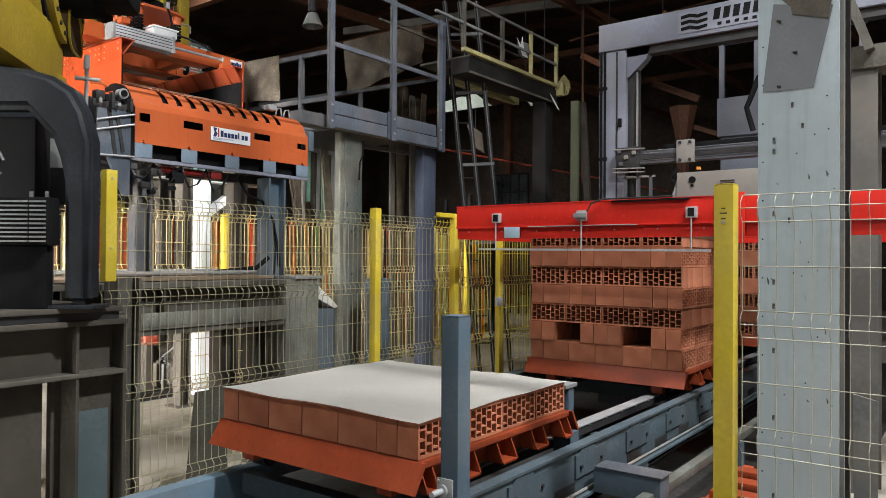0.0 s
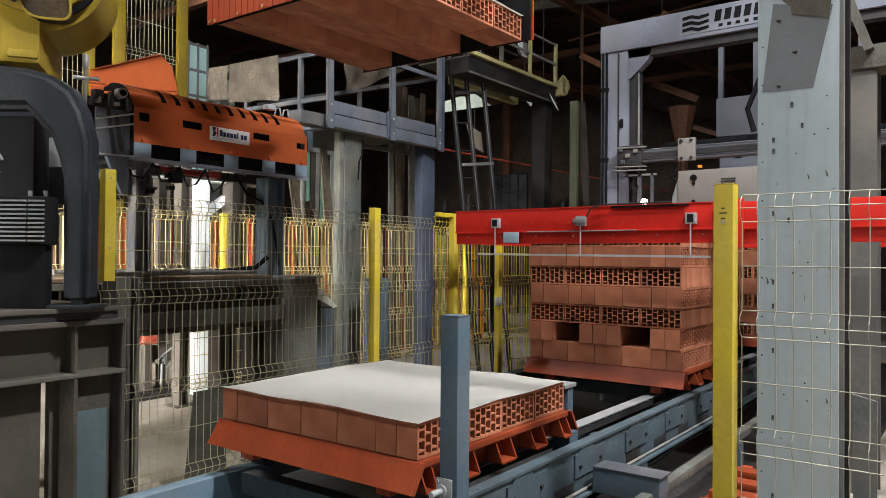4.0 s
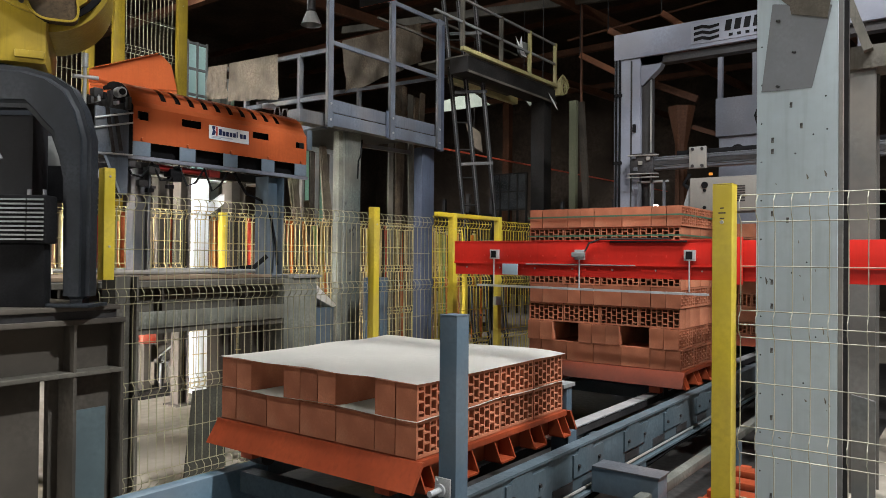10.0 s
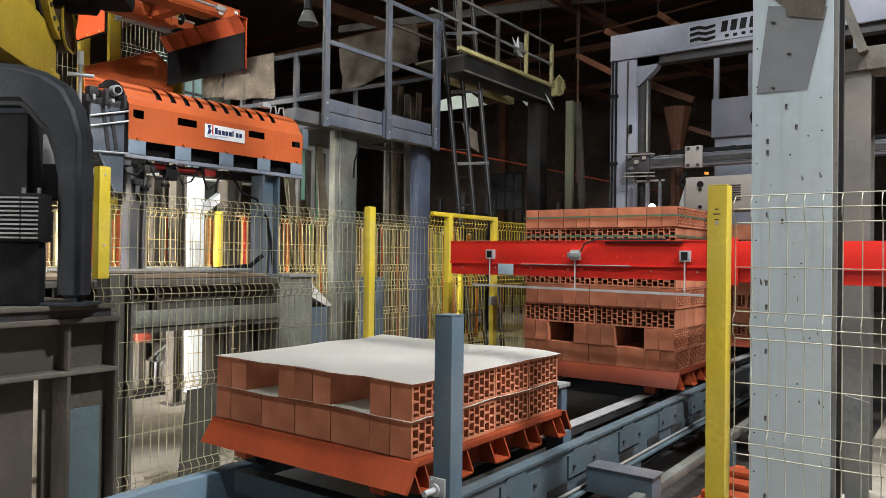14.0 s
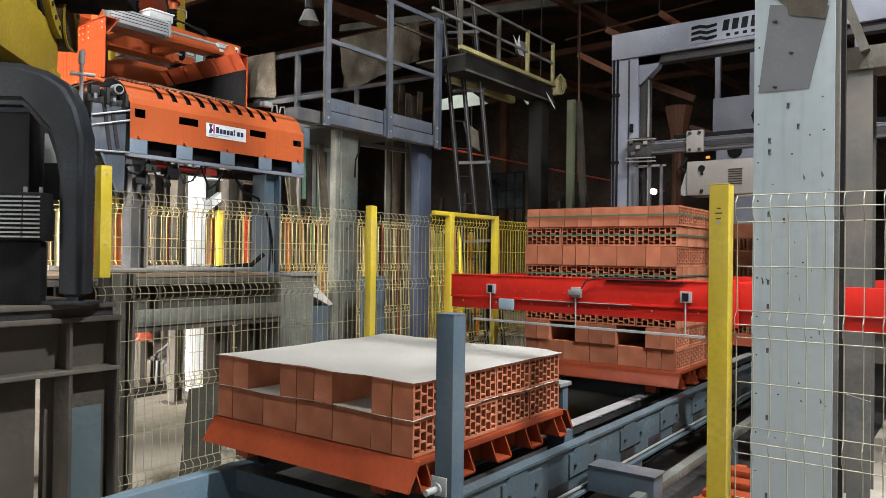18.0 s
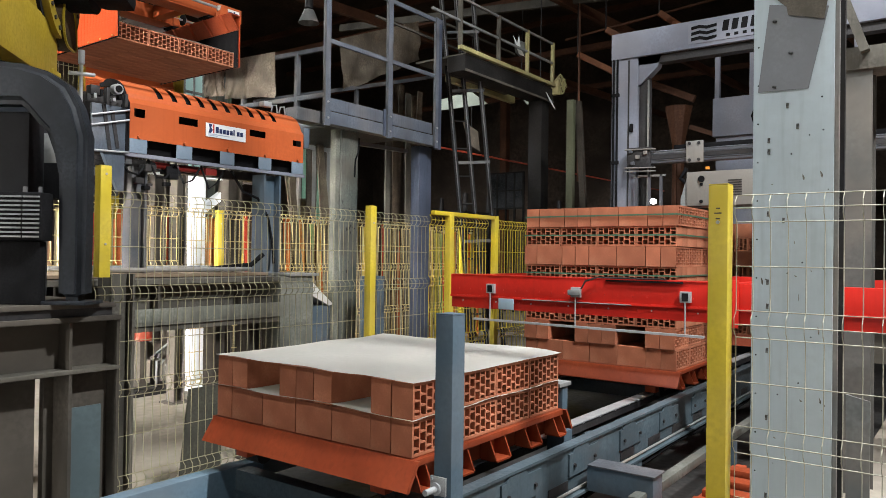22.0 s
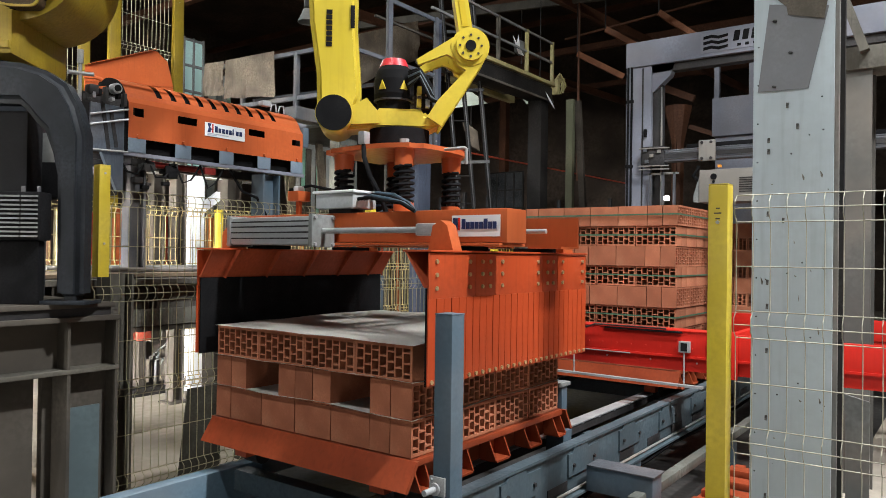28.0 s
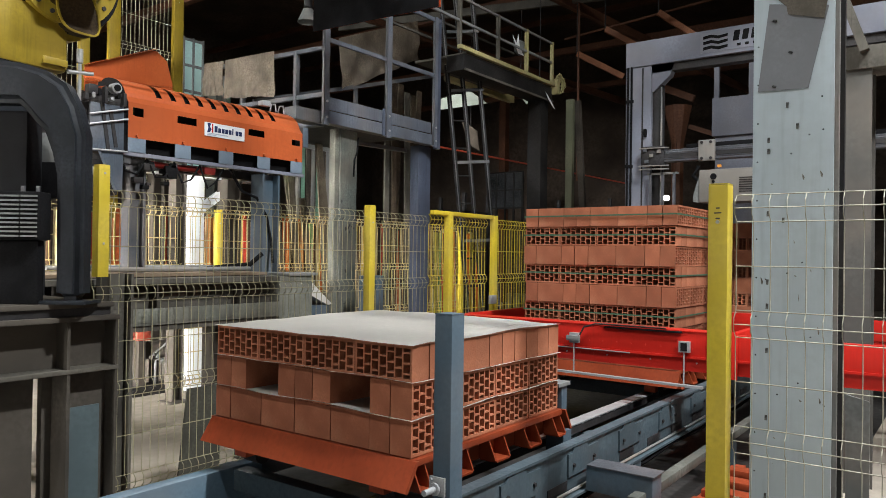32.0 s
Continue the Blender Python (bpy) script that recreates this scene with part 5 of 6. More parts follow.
part("loose_flap", prism(B(), [(6.36, 3.60), (6.50, 3.52), (6.62, 3.42), (6.56, 3.44), (6.44, 3.52)], "y", 2.90, 2.905), SIGNWHITE, t)
# pale colour stands in for daylit roof panes behind the ladder; plus a scrap
PALESHEET = mat("daylit_pane_sheet", (0.52, 0.58, 0.50), 0.6, vary=0.12, scale=3, bump=0.1)
t = thing("hung_sheet", "pale sheet coloured as a daylit roof pane", "sheet", "loose sheets")
part("sheet", prism(B(), [(6.80, 4.38), (5.94, 4.494), (5.54, 4.207), (6.66, 4.202)], "x", 9.0, 9.02), PALESHEET, t)
part("stay", rod(B(), (9.01, 6.2, 4.4), (9.01, 6.2, 9.0), 0.008, 6), DARK, t)
t = thing("hung_sheet", "small pale sheet coloured as a daylit pane", "sheet", "loose sheets")
part("sheet", prism(B(), [(4.90, 4.34), (4.80, 4.36), (4.66, 4.12), (4.72, 4.10)], "x", 9.0, 9.02), PALESHEET, t)
part("stay", rod(B(), (9.01, 4.84, 4.33), (9.01, 4.84, 9.0), 0.008, 6), DARK, t)
t = thing("hung_sheet", "grey torn sheet hanging behind the ladder", "sheet", "loose sheets")
part("sheet", prism(B(), [(6.1, 3.95), (5.75, 3.72), (5.7, 3.35), (5.95, 3.50)], "x", 9.0, 9.02), mat("grey_tatter", (0.16, 0.13, 0.10), 0.8, vary=0.2, scale=5, bump=0.2), t)
part("stay", rod(B(), (9.01, 5.9, 3.8), (9.01, 5.9, 9.0), 0.008, 6), DARK, t)
t = thing("curtain", "brown cloth strips hung behind the platform", "curtain")
CLOTH = mat("brown_cloth", (0.085, 0.062, 0.042), 0.85, vary=0.3, scale=5, bump=0.3, streak=0.5)
for k in range(6):
    x = 5.5 + 0.14 * k
    part("strip", bar(B(), (x + 0.10 * math.sin(2.3 * k), 4.9 + 0.03 * (k % 3), 0.0), (x, 4.9, 3.80 + 0.08 * math.sin(k * 1.3)), 0.11, 0.015, (0, 1, 0)), CLOTH if k % 3 else DUSTBEAM, t)
# pipes, trusses and lamps under the roof
t = thing("red_pipe", "thin red pipe across the dark hall", "pipe")
part("pipe", rod(B(), (5.0, 4.03, 2.85), (13.0, 3.68, 2.85), 0.013, 8), mat("faded_red_pipe", (0.50, 0.07, 0.035), 0.5, vary=0.1, scale=2, bump=0.05), t)
part("hanger", rod(B(), (8, 3.9, 2.85), (8, 3.9, 9), 0.008, 6), DARK, t)
for k in range(5):
    x = 2.5 + 3.6 * k
    t = thing("roof_truss", "rust-brown steel roof truss in the dark", "truss", "roof trusses")
    part("bottom_chord", box(B(), x, x + 0.14, -9, 20, 6.2, 6.34), RUSTBEAM, t)
    part("top_chord", box(B(), x, x + 0.14, -9, 20, 8.3, 8.44), RUSTBEAM, t)
    for y in (-6, 2.2, 10):
        part("post", box(B(), x, x + 0.22, y, y + 0.22, 0, 6.2), RUSTBEAM, t) if k > 3 else None
for k in range(4):
    t = thing("purlin", "long rust-brown steel roof beam", "beam", "roof beams")
    part("beam", bar(B(), (2, -2 + 3.2 * k, 5.6), (21, -3.4 + 3.2 * k, 5.9), 0.10, 0.16), RUSTBEAM, t)
# lighter copy of the truss paint puts lamp light into the braces' colour
LITBEAM = mat("lit_oxide_beam", (0.30, 0.115, 0.05), 0.6, vary=0.2, scale=3, bump=0.1)
for ya, za, yb, zb in ((2.36, 5.28, 1.75, 4.80), (3.25, 5.17, 2.80, 4.88), (3.75, 4.84, 3.05, 4.42)):
    t = thing("roof_brace", "rust-orange roof brace, lamp light in its colour", "brace", "roof braces")
    part("bar", bar(B(), (9.0, ya, za), (9.3, yb, zb), 0.06, 0.09), LITBEAM, t)
    part("hanger", rod(B(), (9.0, ya, za), (9.0, ya, 9.0), 0.012, 6), DARK, t)
t = thing("roof_rail", "long dusty grey rail under the roof", "rail")
part("rail", bar(B(), (9.0, 9.3, 6.24), (9.0, 3.0, 5.70), 0.08, 0.14), DUSTBEAM, t)
part("wire", rod(B(), (9.0, 3.98, 5.12), (9.2, 1.5, 5.40), 0.02, 6), RUSTBEAM, t)
t = thing("down_pipe", "thin rusty pipe hanging from the roof", "pipe")
part("pipe", rod(B(), (9.0, 3.72, 2.7), (9.0, 3.72, 9.0), 0.02, 8), RUSTBEAM, t)
t = thing("flared_column", "orange-brown column with a flared head beyond the gantry", "column", at=(10.73, 2.62, 0))
bm = rod(B(), (0, 0, 0), (0, 0, 3.45), 0.11, 8)
part("shaft", bm, RUSTBEAM, t)
part("head", rod(B(), (0, 0, 3.45), (0, 0, 4.12), 0.11, 8, 0.25), RUSTBEAM, t)
part("rib", box(B(), -0.14, -0.10, -0.02, 0.02, 0, 3.9), RUSTBEAM, t)
part("arm", bar(B(), (0, 0.55, 4.62), (0.1, -0.25, 4.25), 0.10, 0.12), RUSTBEAM, t)
part("arm", bar(B(), (0, -0.2, 3.75), (0.1, -1.1, 3.4), 0.06, 0.08), RUSTBEAM, t)
for x0, x1, y0, z0 in ((11.5, 12.6, 4.2, 1.6), (9.0, 9.8, 6.0, 1.7)):
    t = thing("dark_rack", "dark rack with stacked goods in the back", "rack", "dark racks")
    for j in range(4):
        part("shelf", box(B(), x0, x1, y0, y0 + 1.2, 0.1 + 0.7 * j, 0.16 + 0.7 * j), DARK, t)
    for xx in (x0, x1):
        part("upright", box(B(), xx, xx + 0.06, y0, y0 + 0.06, 0, 2.6), DARK, t)
        part("upright", box(B(), xx, xx + 0.06, y0 + 1.14, y0 + 1.2, 0, 2.6), DARK, t)


def high_bay(x, y, z, lit):
    t = thing("high_bay_lamp", "round metal high bay lamp hanging from the roof", "lamp", "hall lamps", at=(x, y, z))
    bm = B()
    bmesh.ops.create_cone(bm, cap_ends=False, segments=24, radius1=0.13, radius2=0.06, depth=0.16, matrix=Matrix.Translation((0, 0, 0.16)))
    part("shade", bm, GREYSTEEL, t)
    part("socket", rod(B(), (0, 0, 0.26), (0, 0, 0.40), 0.05, 14), DARK, t)
    part("cord", rod(B(), (0, 0, 0.40), (0, 0, 9 - z), 0.008, 6), DARK, t)
    if lit:
        part("bulb", rod(B(), (0, 0, 0.13), (0, 0, 0.2), 0.07, 14), GLOW, t)


# fixtures for the assumed lamps, all out of view
for lx, ly, lz, watts in LAMPS:
    high_bay(lx, ly, lz + 0.02, True)
high_bay(4.02, 4.93, 4.18, False)

t = thing("hall_window", "dim steel framed window low in the dark back wall", "window", at=(14.0, 8.72, 2.66))
DIMPANE = mat("dim_pane", (0.045, 0.05, 0.055), 0.25, vary=0.3, scale=2, bump=0.0)
for i in range(4):
    for j in range(2):
        part("pane", box(B(), 0, 0.01, -0.26 * i - 0.24, -0.26 * i - 0.02, 0.46 * j + 0.02, 0.46 * j + 0.44), DIMPANE, t)
for i in range(5):
    part("bar", box(B(), -0.02, 0.03, -0.26 * i - 0.02, -0.26 * i + 0.02, -2.66, 0.94), BLACKSTEEL, t)
for j in range(3):
    part("bar", box(B(), -0.018, 0.028, -1.04, 0.0, 0.46 * j - 0.02, 0.46 * j + 0.02), BLACKSTEEL, t)

# ---- pedestal and robot ----
t = thing("robot_pedestal", "dusty brown welded steel robot pedestal", "pedestal")
QY, QX = 1.30, -0.44
part("top_plate", box(B(), -2.2, QX - 0.02, QY, 3.0, 1.185, 1.205, 0.003), BROWNSTEEL, t)
part("gap_plate", box(B(), -2.2, QX - 0.03, QY + 0.015, 3.0, 1.15, 1.185), DARK, t)
part("second_plate", box(B(), -2.2, QX, QY - 0.01, 3.0, 1.128, 1.15, 0.003), BROWNSTEEL, t)
part("upper_web", box(B(), -2.2, QX - 0.012, QY + 0.09, QY + 0.10, 0.93, 1.128), BROWNSTEEL, t)
part("mid_flange", box(B(), -2.2, QX, QY - 0.005, QY + 0.17, 0.912, 0.93, 0.002), DUSTBEAM, t)
for x in (QX - 0.014, -0.662, -1.05, -1.5):
    part("stiffener", box(B(), x, x + 0.012, QY, QY + 0.09, 0.93, 1.128), BROWNSTEEL, t)
part("corner_leg", box(B(), QX - 0.014, QX - 0.002, QY, QY + 0.17, 0, 0.912), BROWNSTEEL, t)
part("leg_web", box(B(), -0.646, QX - 0.014, QY + 0.08, QY + 0.09, 0, 0.912), BROWNSTEEL, t)
part("leg_flange", box(B(), -0.662, -0.648, QY, QY + 0.17, 0, 0.912), BROWNSTEEL, t)
part("blue_panel", box(B(), -0.64, QX - 0.055, QY + 0.05, QY + 0.06, 0.0, 0.76), mat("dull_teal_panel", (0.10, 0.135, 0.145), 0.5, vary=0.1, scale=3, bump=0.05), t)
part("inner_leg", box(B(), -0.702, -0.60, QY + 0.13, QY + 0.17, 0, 0.912, 0.004), BROWNSTEEL, t)
# panel added to fill the dark gap beside the leg
part("side_panel", box(B(), -2.2, -0.742, QY + 0.12, QY + 0.13, 0, 0.912), BROWNSTEEL, t)
for x, y in ((-2.1, QY + 0.02), (-0.6, 2.8), (-2.1, 2.8)):
    part("rear_leg", box(B(), x, x + 0.15, y, y + 0.15, 0, 1.128, 0.004), BROWNSTEEL, t)

J1 = Vector((-0.72, 2.11))
robot = thing("palletising_robot", "yellow palletising robot arm on a charcoal base", "robot")
side = Matrix.Translation((EYE.x, EYE.y, 0)) @ Matrix.Rotation(radians(36.65 - 90), 4, "Z")
arch = [(-1.465, 1.22), (-1.465, 1.90), (-1.50, 2.025), (-1.55, 2.115), (-1.635, 2.17), (-1.74, 2.20), (-1.88, 2.21), (-2.3, 2.22),
        (-2.3, 2.03), (-1.74, 2.03), (-1.71, 2.003), (-1.668, 1.953), (-1.633, 1.919), (-1.60, 1.828), (-1.58, 1.735), (-1.574, 1.22)]
bm = prism(B(), arch, "y", 3.0, 3.12)
bmesh.ops.bevel(bm, geom=[e for e in bm.edges if e.calc_face_angle(0) > 0.9], offset=0.03, segments=3, affect="EDGES")
bm.transform(side)
base = part("base_casting", bm, CASTING, robot, "charcoal arched base casting")
bm = B()
box(bm, -1.65, -1.44, 2.98, 3.14, 1.205, 1.22, 0.004)
bm.transform(side)
part("foot_flange", bm, CASTING, base)
bm = box(B(), -2.3, -1.757, 3.12, 3.25, 1.205, 2.02, 0.02)
bm.transform(side)
part("cabinet", bm, mat("black_cabinet", (0.016, 0.016, 0.018), 0.6, vary=0.15, scale=4, bump=0.05, spec=0.08), base)
bm = box(B(), -1.87, -1.72, 3.3, 3.4, 1.82, 1.955, 0.006)
bm.transform(side)
part("grey_cover", bm, GREYSTEEL, base)
bm = box(B(), -1.87, -1.68, 3.26, 3.4, 1.66, 1.818, 0.006)
bm.transform(side)
part("rear_box", bm, BLACK, base)
for u0, u1 in ((-1.712, -1.698), (-1.648, -1.637)):
    bm = box(B(), u0, u1, 3.0, 3.01, 1.655, 1.688)
    bm.transform(side)
    part("tag", bm, RAILGREY, base)
bm = box(B(), -2.2, -1.595, 2.93, 3.02, 1.465, 1.66, 0.008)
bm.transform(side)
fan = part("fan_box", bm, BLACK, base)
for k in range(10):
    for x0, x1 in ((-1.95, -1.676), (-1.668, -1.604)):
        bm = box(B(), x0, x1, 2.922, 2.93, 1.478 + 0.0178 * k, 1.485 + 0.0178 * k)
        bm.transform(side)
        part("louvre", bm, GREYSTEEL, fan)
bm = box(B(), -2.2, -1.62, 2.97, 3.02, 1.205, 1.465, 0.01)
bm.transform(side)
part("lower_cabinet", bm, BLACK, base)
for pts in ([(-1.86, 2.9, 1.83), (-1.78, 2.9, 1.84), (-1.76, 2.9, 1.80)], [(-1.86, 2.9, 1.78), (-1.77, 2.9, 1.75), (-1.80, 2.9, 1.72)]):
    bm = tube(B(), pts, 0.007, 6)
    bm.transform(side)
    part("cable_end", bm, RAILGREY, base)
part("swivel", rod(B(), (J1.x, J1.y, 1.205), (J1.x, J1.y, 2.19), 0.31, 32), CASTING, robot)

# turret: x along the arm, y to its left
def ring_bm(cx, cz, r0, r1, y0, y1, n=40, a0=0.0, a1=2 * math.pi):
    """A flat ring round a cross axis, or a stretch of one."""
    bm = B()
    for k in range(n):
        p, q = a0 + (a1 - a0) * k / n, a0 + (a1 - a0) * (k + 1) / n
        c = [(cx + r * math.cos(a), y, cz + r * math.sin(a)) for y in (y0, y1) for r, a in ((r0, p), (r1, p), (r1, q), (r0, q))]
        v = [bm.verts.new(e) for e in c]
        for f in ((0, 1, 2, 3), (4, 5, 6, 7), (0, 3, 7, 4), (1, 2, 6, 5)):
            bm.faces.new([v[i] for i in f])
    bmesh.ops.remove_doubles(bm, verts=bm.verts, dist=0.0005)
    return bm


TX, TZ = 0.27, 2.76
bm = B()
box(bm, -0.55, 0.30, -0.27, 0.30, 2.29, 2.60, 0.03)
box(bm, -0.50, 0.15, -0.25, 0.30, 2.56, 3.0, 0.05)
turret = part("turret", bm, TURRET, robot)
part("swivel_ring", rod(B(), (0, 0, 2.19), (0, 0, 2.32), 0.26, 40), CASTING, turret)
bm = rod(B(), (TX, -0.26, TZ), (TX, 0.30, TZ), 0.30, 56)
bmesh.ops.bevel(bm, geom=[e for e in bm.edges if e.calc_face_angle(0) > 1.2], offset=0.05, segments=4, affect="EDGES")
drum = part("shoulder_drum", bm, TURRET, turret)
# dark oval paints the cheek's shaded hollow; then rim and bolted bearing ring beside
oval = [(TX + 0.05 + 0.105 * math.cos(a) - 0.03 * math.sin(a), 2.585 + (0.105 if a > math.pi else 0.15) * math.sin(a) + 0.012 * math.sin(3 * a)) for a in (2 * math.pi * k / 28 for k in range(28))]
part("drum_recess", prism(B(), oval, "y", -0.314, -0.24), mat("cavity_shade_brown", (0.045, 0.028, 0.012), 0.7, vary=0.3, scale=6, bump=0.2), drum)
bm = B()
for (xa, za), (xb, zb) in zip(oval, oval[1:] + oval[:1]):
    bar(bm, (xa, -0.316, za), (xb, -0.316, zb), 0.010, 0.010)
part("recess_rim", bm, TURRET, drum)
ring = part("gear_ring", ring_bm(TX, TZ + 0.03, 0.20, 0.27, -0.30, -0.26), TURRET, turret, "grimy yellow bolted bearing ring, coloured darker for shade")
part("ring_gap", ring_bm(TX, TZ + 0.03, 0.272, 0.30, -0.266, -0.25), BLACK, turret)
for k in range(20):
    a = 2 * math.pi * k / 20
    bolt(ring, (TX + 0.236 * math.cos(a), -0.30, TZ + 0.03 + 0.236 * math.sin(a)), (0, -1, 0), 0.012, 0.008, DARK)
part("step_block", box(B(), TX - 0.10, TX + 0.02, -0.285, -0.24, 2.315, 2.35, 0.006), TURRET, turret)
bm = rod(B(), (TX + 0.02, -0.44, TZ + 0.10), (TX + 0.02, -0.26, TZ + 0.10), 0.18, 30)
box(bm, TX - 0.12, TX + 0.18, -0.62, -0.42, TZ - 0.02, TZ + 0.32, 0.04)
part("shoulder_motor", bm, BLACK, turret, "black motor cover")
part("warning_mark", prism(B(), [(TX + 0.0, TZ + 0.08), (TX + 0.07, TZ + 0.08), (TX + 0.035, TZ + 0.14)], "y", -0.626, -0.621), ROBOT, turret)
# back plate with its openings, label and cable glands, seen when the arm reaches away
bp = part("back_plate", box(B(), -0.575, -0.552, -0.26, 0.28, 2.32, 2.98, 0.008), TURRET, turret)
for y, z, w, h in ((-0.12, 2.62, 0.07, 0.05), (-0.05, 2.46, 0.05, 0.06), (-0.17, 2.48, 0.04, 0.03), (0.12, 2.78, 0.09, 0.07)):
    part("opening", box(B(), -0.579, -0.574, y, y + w, z, z + h, 0.002), BLACK, bp)
part("label_plate", box(B(), -0.579, -0.575, 0.04, 0.10, 2.66, 2.74, 0.002), SIGNWHITE, bp)
for k in range(5):
    part("gland", rod(B(), (-0.576, -0.13 + 0.035 * (k % 3), 2.53 + 0.03 * (k // 3)), (-0.60, -0.13 + 0.035 * (k % 3), 2.53 + 0.03 * (k // 3)), 0.012, 10), CASTING, bp)

# lower arm, forearm and wrist stand on their own joints
bm = prism(B(), [(-0.20, 0.0), (0.20, 0.0), (0.15, 0.5), (0.13, 1.57), (-0.13, 1.57), (-0.17, 0.5)], "y", -0.13, 0.13)
lower_arm = part("lower_arm", bm, ROBOT, robot)
part("elbow_hub", rod(B(), (0, -0.17, 1.57), (0, 0.17, 1.57), 0.16, 28), ROBOT, lower_arm)
part("shoulder_hub", rod(B(), (0, -0.2, 0), (0, 0.2, 0), 0.2, 28), ROBOT, lower_arm)
fore = [(-0.085, 0.03), (0.10, 0.02), (0.125, 0.10), (0.115, 0.25), (0.10, 0.45), (0.10, 0.8), (0.12, 1.5), (-0.12, 1.5), (-0.145, 0.8), (-0.125, 0.45), (-0.09, 0.2)]
bm = prism(B(), fore, "y", -0.10, 0.10)
bmesh.ops.bevel(bm, geom=[e for e in bm.edges if e.calc_face_angle(0) > 1.0], offset=0.025, segments=3, affect="EDGES")
forearm = part("forearm", bm, ROBOT, robot)
bm = rod(B(), (0, -0.16, 0), (0, 0.16, 0), 0.088, 32)
part("joint_drum", bm, ROBOT, forearm)
part("joint_cap", rod(B(), (0, -0.172, 0), (0, -0.155, 0), 0.084, 32), BLACK, forearm, "black round joint cap")
for z in (0.42, 0.72, 1.1):
    part("cable_slot", box(B(), 0.07, 0.09, -0.108, -0.098, z, z + 0.11, 0.004), BLACK, forearm)
for z0, n, w, h in ((0.64, 5, 0.028, 0.024), (0.555, 5, 0.012, 0.010), (0.33, 7, 0.028, 0.020)):
    for k in range(n):
        part("mark", box(B(), -0.045, -0.045 + w, -0.1035, -0.1, z0 + 1.3 * h * k, z0 + 1.3 * h * k + h), BLACK, forearm)

# wrist: origin on the joint height above the gripper's middle, x outward along the arm
bm = prism(B(), [(-0.33, -0.085), (-0.25, -0.02), (-0.12, -0.04), (-0.10, -0.02), (0.10, -0.02), (0.12, -0.05), (0.17, -0.03), (0.20, -0.09), (0.15, -0.115), (-0.15, -0.115), (-0.26, -0.13), (-0.31, -0.12)], "y", -0.10, 0.10)
bmesh.ops.bevel(bm, geom=[e for e in bm.edges if e.calc_face_angle(0) > 1.0], offset=0.012, segments=2, affect="EDGES")
wrist = part("wrist", bm, ROBOT, robot)
part("web", prism(B(), [(-0.30, -0.06), (-0.16, 0.02), (-0.10, -0.05), (-0.1, -0.1), (-0.28, -0.11)], "y", -0.13, -0.105), ROBOT, wrist)
bm = rod(B(), (0, 0, -0.205), (0, 0, -0.115), 0.148, 36)
part("flange", bm, BLACK, wrist, "black tool flange")
bm = B()
barrel = [(-0.02, 0.082), (0.02, 0.082), (0.03, 0.090), (0.06, 0.098), (0.13, 0.098), (0.175, 0.086), (0.20, 0.070)]
for (za, ra), (zb, rb) in zip(barrel, barrel[1:]):
    rod(bm, (-0.03, 0, za), (-0.03, 0, zb), ra, 28, rb)
mot = part("motor", bm, BLACK, wrist, "black wrist motor with a red cap")
part("cap", rod(B(), (-0.03, 0, 0.198), (-0.03, 0, 0.236), 0.074, 16, 0.058), mat("red_plastic", (0.42, 0.02, 0.03), 0.4, vary=0.05, scale=8, bump=0.05), mot)
for a in (-125, -62):
    bm = prism(B(), [(-0.02, 0.075), (0.02, 0.075), (0.0, 0.120)], "y", -0.102, -0.097)
    bm.transform(pose(-0.03, 0, 0, 0, 0, a + 90))
    part("warning_mark", bm, ROBOT, mot)
part("belt", rod(B(), (-0.03, 0, 0.026), (-0.03, 0, 0.034), 0.099, 28), DARK, mot)
PV = (0.335, 0.285)
for s in (-1, 1):
    y0, y1 = (s * 0.12, s * 0.085) if s < 0 else (0.085, 0.12)
    bm = prism(B(), [(0.13, -0.06), (0.20, -0.105), (PV[0] + 0.08, PV[1] - 0.05), (PV[0] + 0.087, PV[1] + 0.02), (PV[0] + 0.045, PV[1] + 0.078), (PV[0] - 0.01, PV[1] + 0.09), (0.075, 0.215), (0.085, 0.19),
                     (0.22, 0.245), (0.27, 0.22), (PV[0] - 0.06, PV[1] - 0.09), (PV[0] - 0.02, PV[1] - 0.115), (0.18, 0.02)], "y", y0, y1)
    part("link_plate", bm, ROBOT, wrist)
    part("link_eye", rod(B(), (PV[0], y0 - 0.004, PV[1]), (PV[0], y1 + 0.004, PV[1]), 0.093, 32), ROBOT, wrist)
part("pivot", rod(B(), (PV[0], -0.14, PV[1]), (PV[0], 0.14, PV[1]), 0.07, 28), ROBOT, wrist)
part("pivot_bore", rod(B(), (PV[0], -0.146, PV[1]), (PV[0], -0.139, PV[1]), 0.026, 20), BLACK, wrist)
for k in range(8):
    a = 2 * math.pi * k / 8
    bolt(wrist, (PV[0] + 0.052 * math.cos(a), -0.14, PV[1] + 0.052 * math.sin(a)), (0, -1, 0), 0.006, 0.004, DARK)
rnd = random.Random(3)
for k in range(7):
    z = 0.02 + 0.02 * k
    part("cable", tube(B(), [(0.04, -0.09, 0.16 - 0.012 * k), (0.09, -0.12 - 0.01 * k, 0.17 - 0.01 * k), (0.14, -0.12, 0.10 - 0.012 * k), (0.16 + 0.004 * k, -0.08, 0.02)], 0.008, 6), (BLACK, BLACK, BLUE)[k % 3], wrist)
for k in range(6):
    x, z = 0.08 + 0.02 * (k % 3), -0.01 + 0.06 * (k // 3)
    part("connector", box(B(), x, x + 0.025, -0.1, -0.06, z, z + 0.04, 0.004), (ROBOT, BLACK, GALV)[k % 3], wrist)
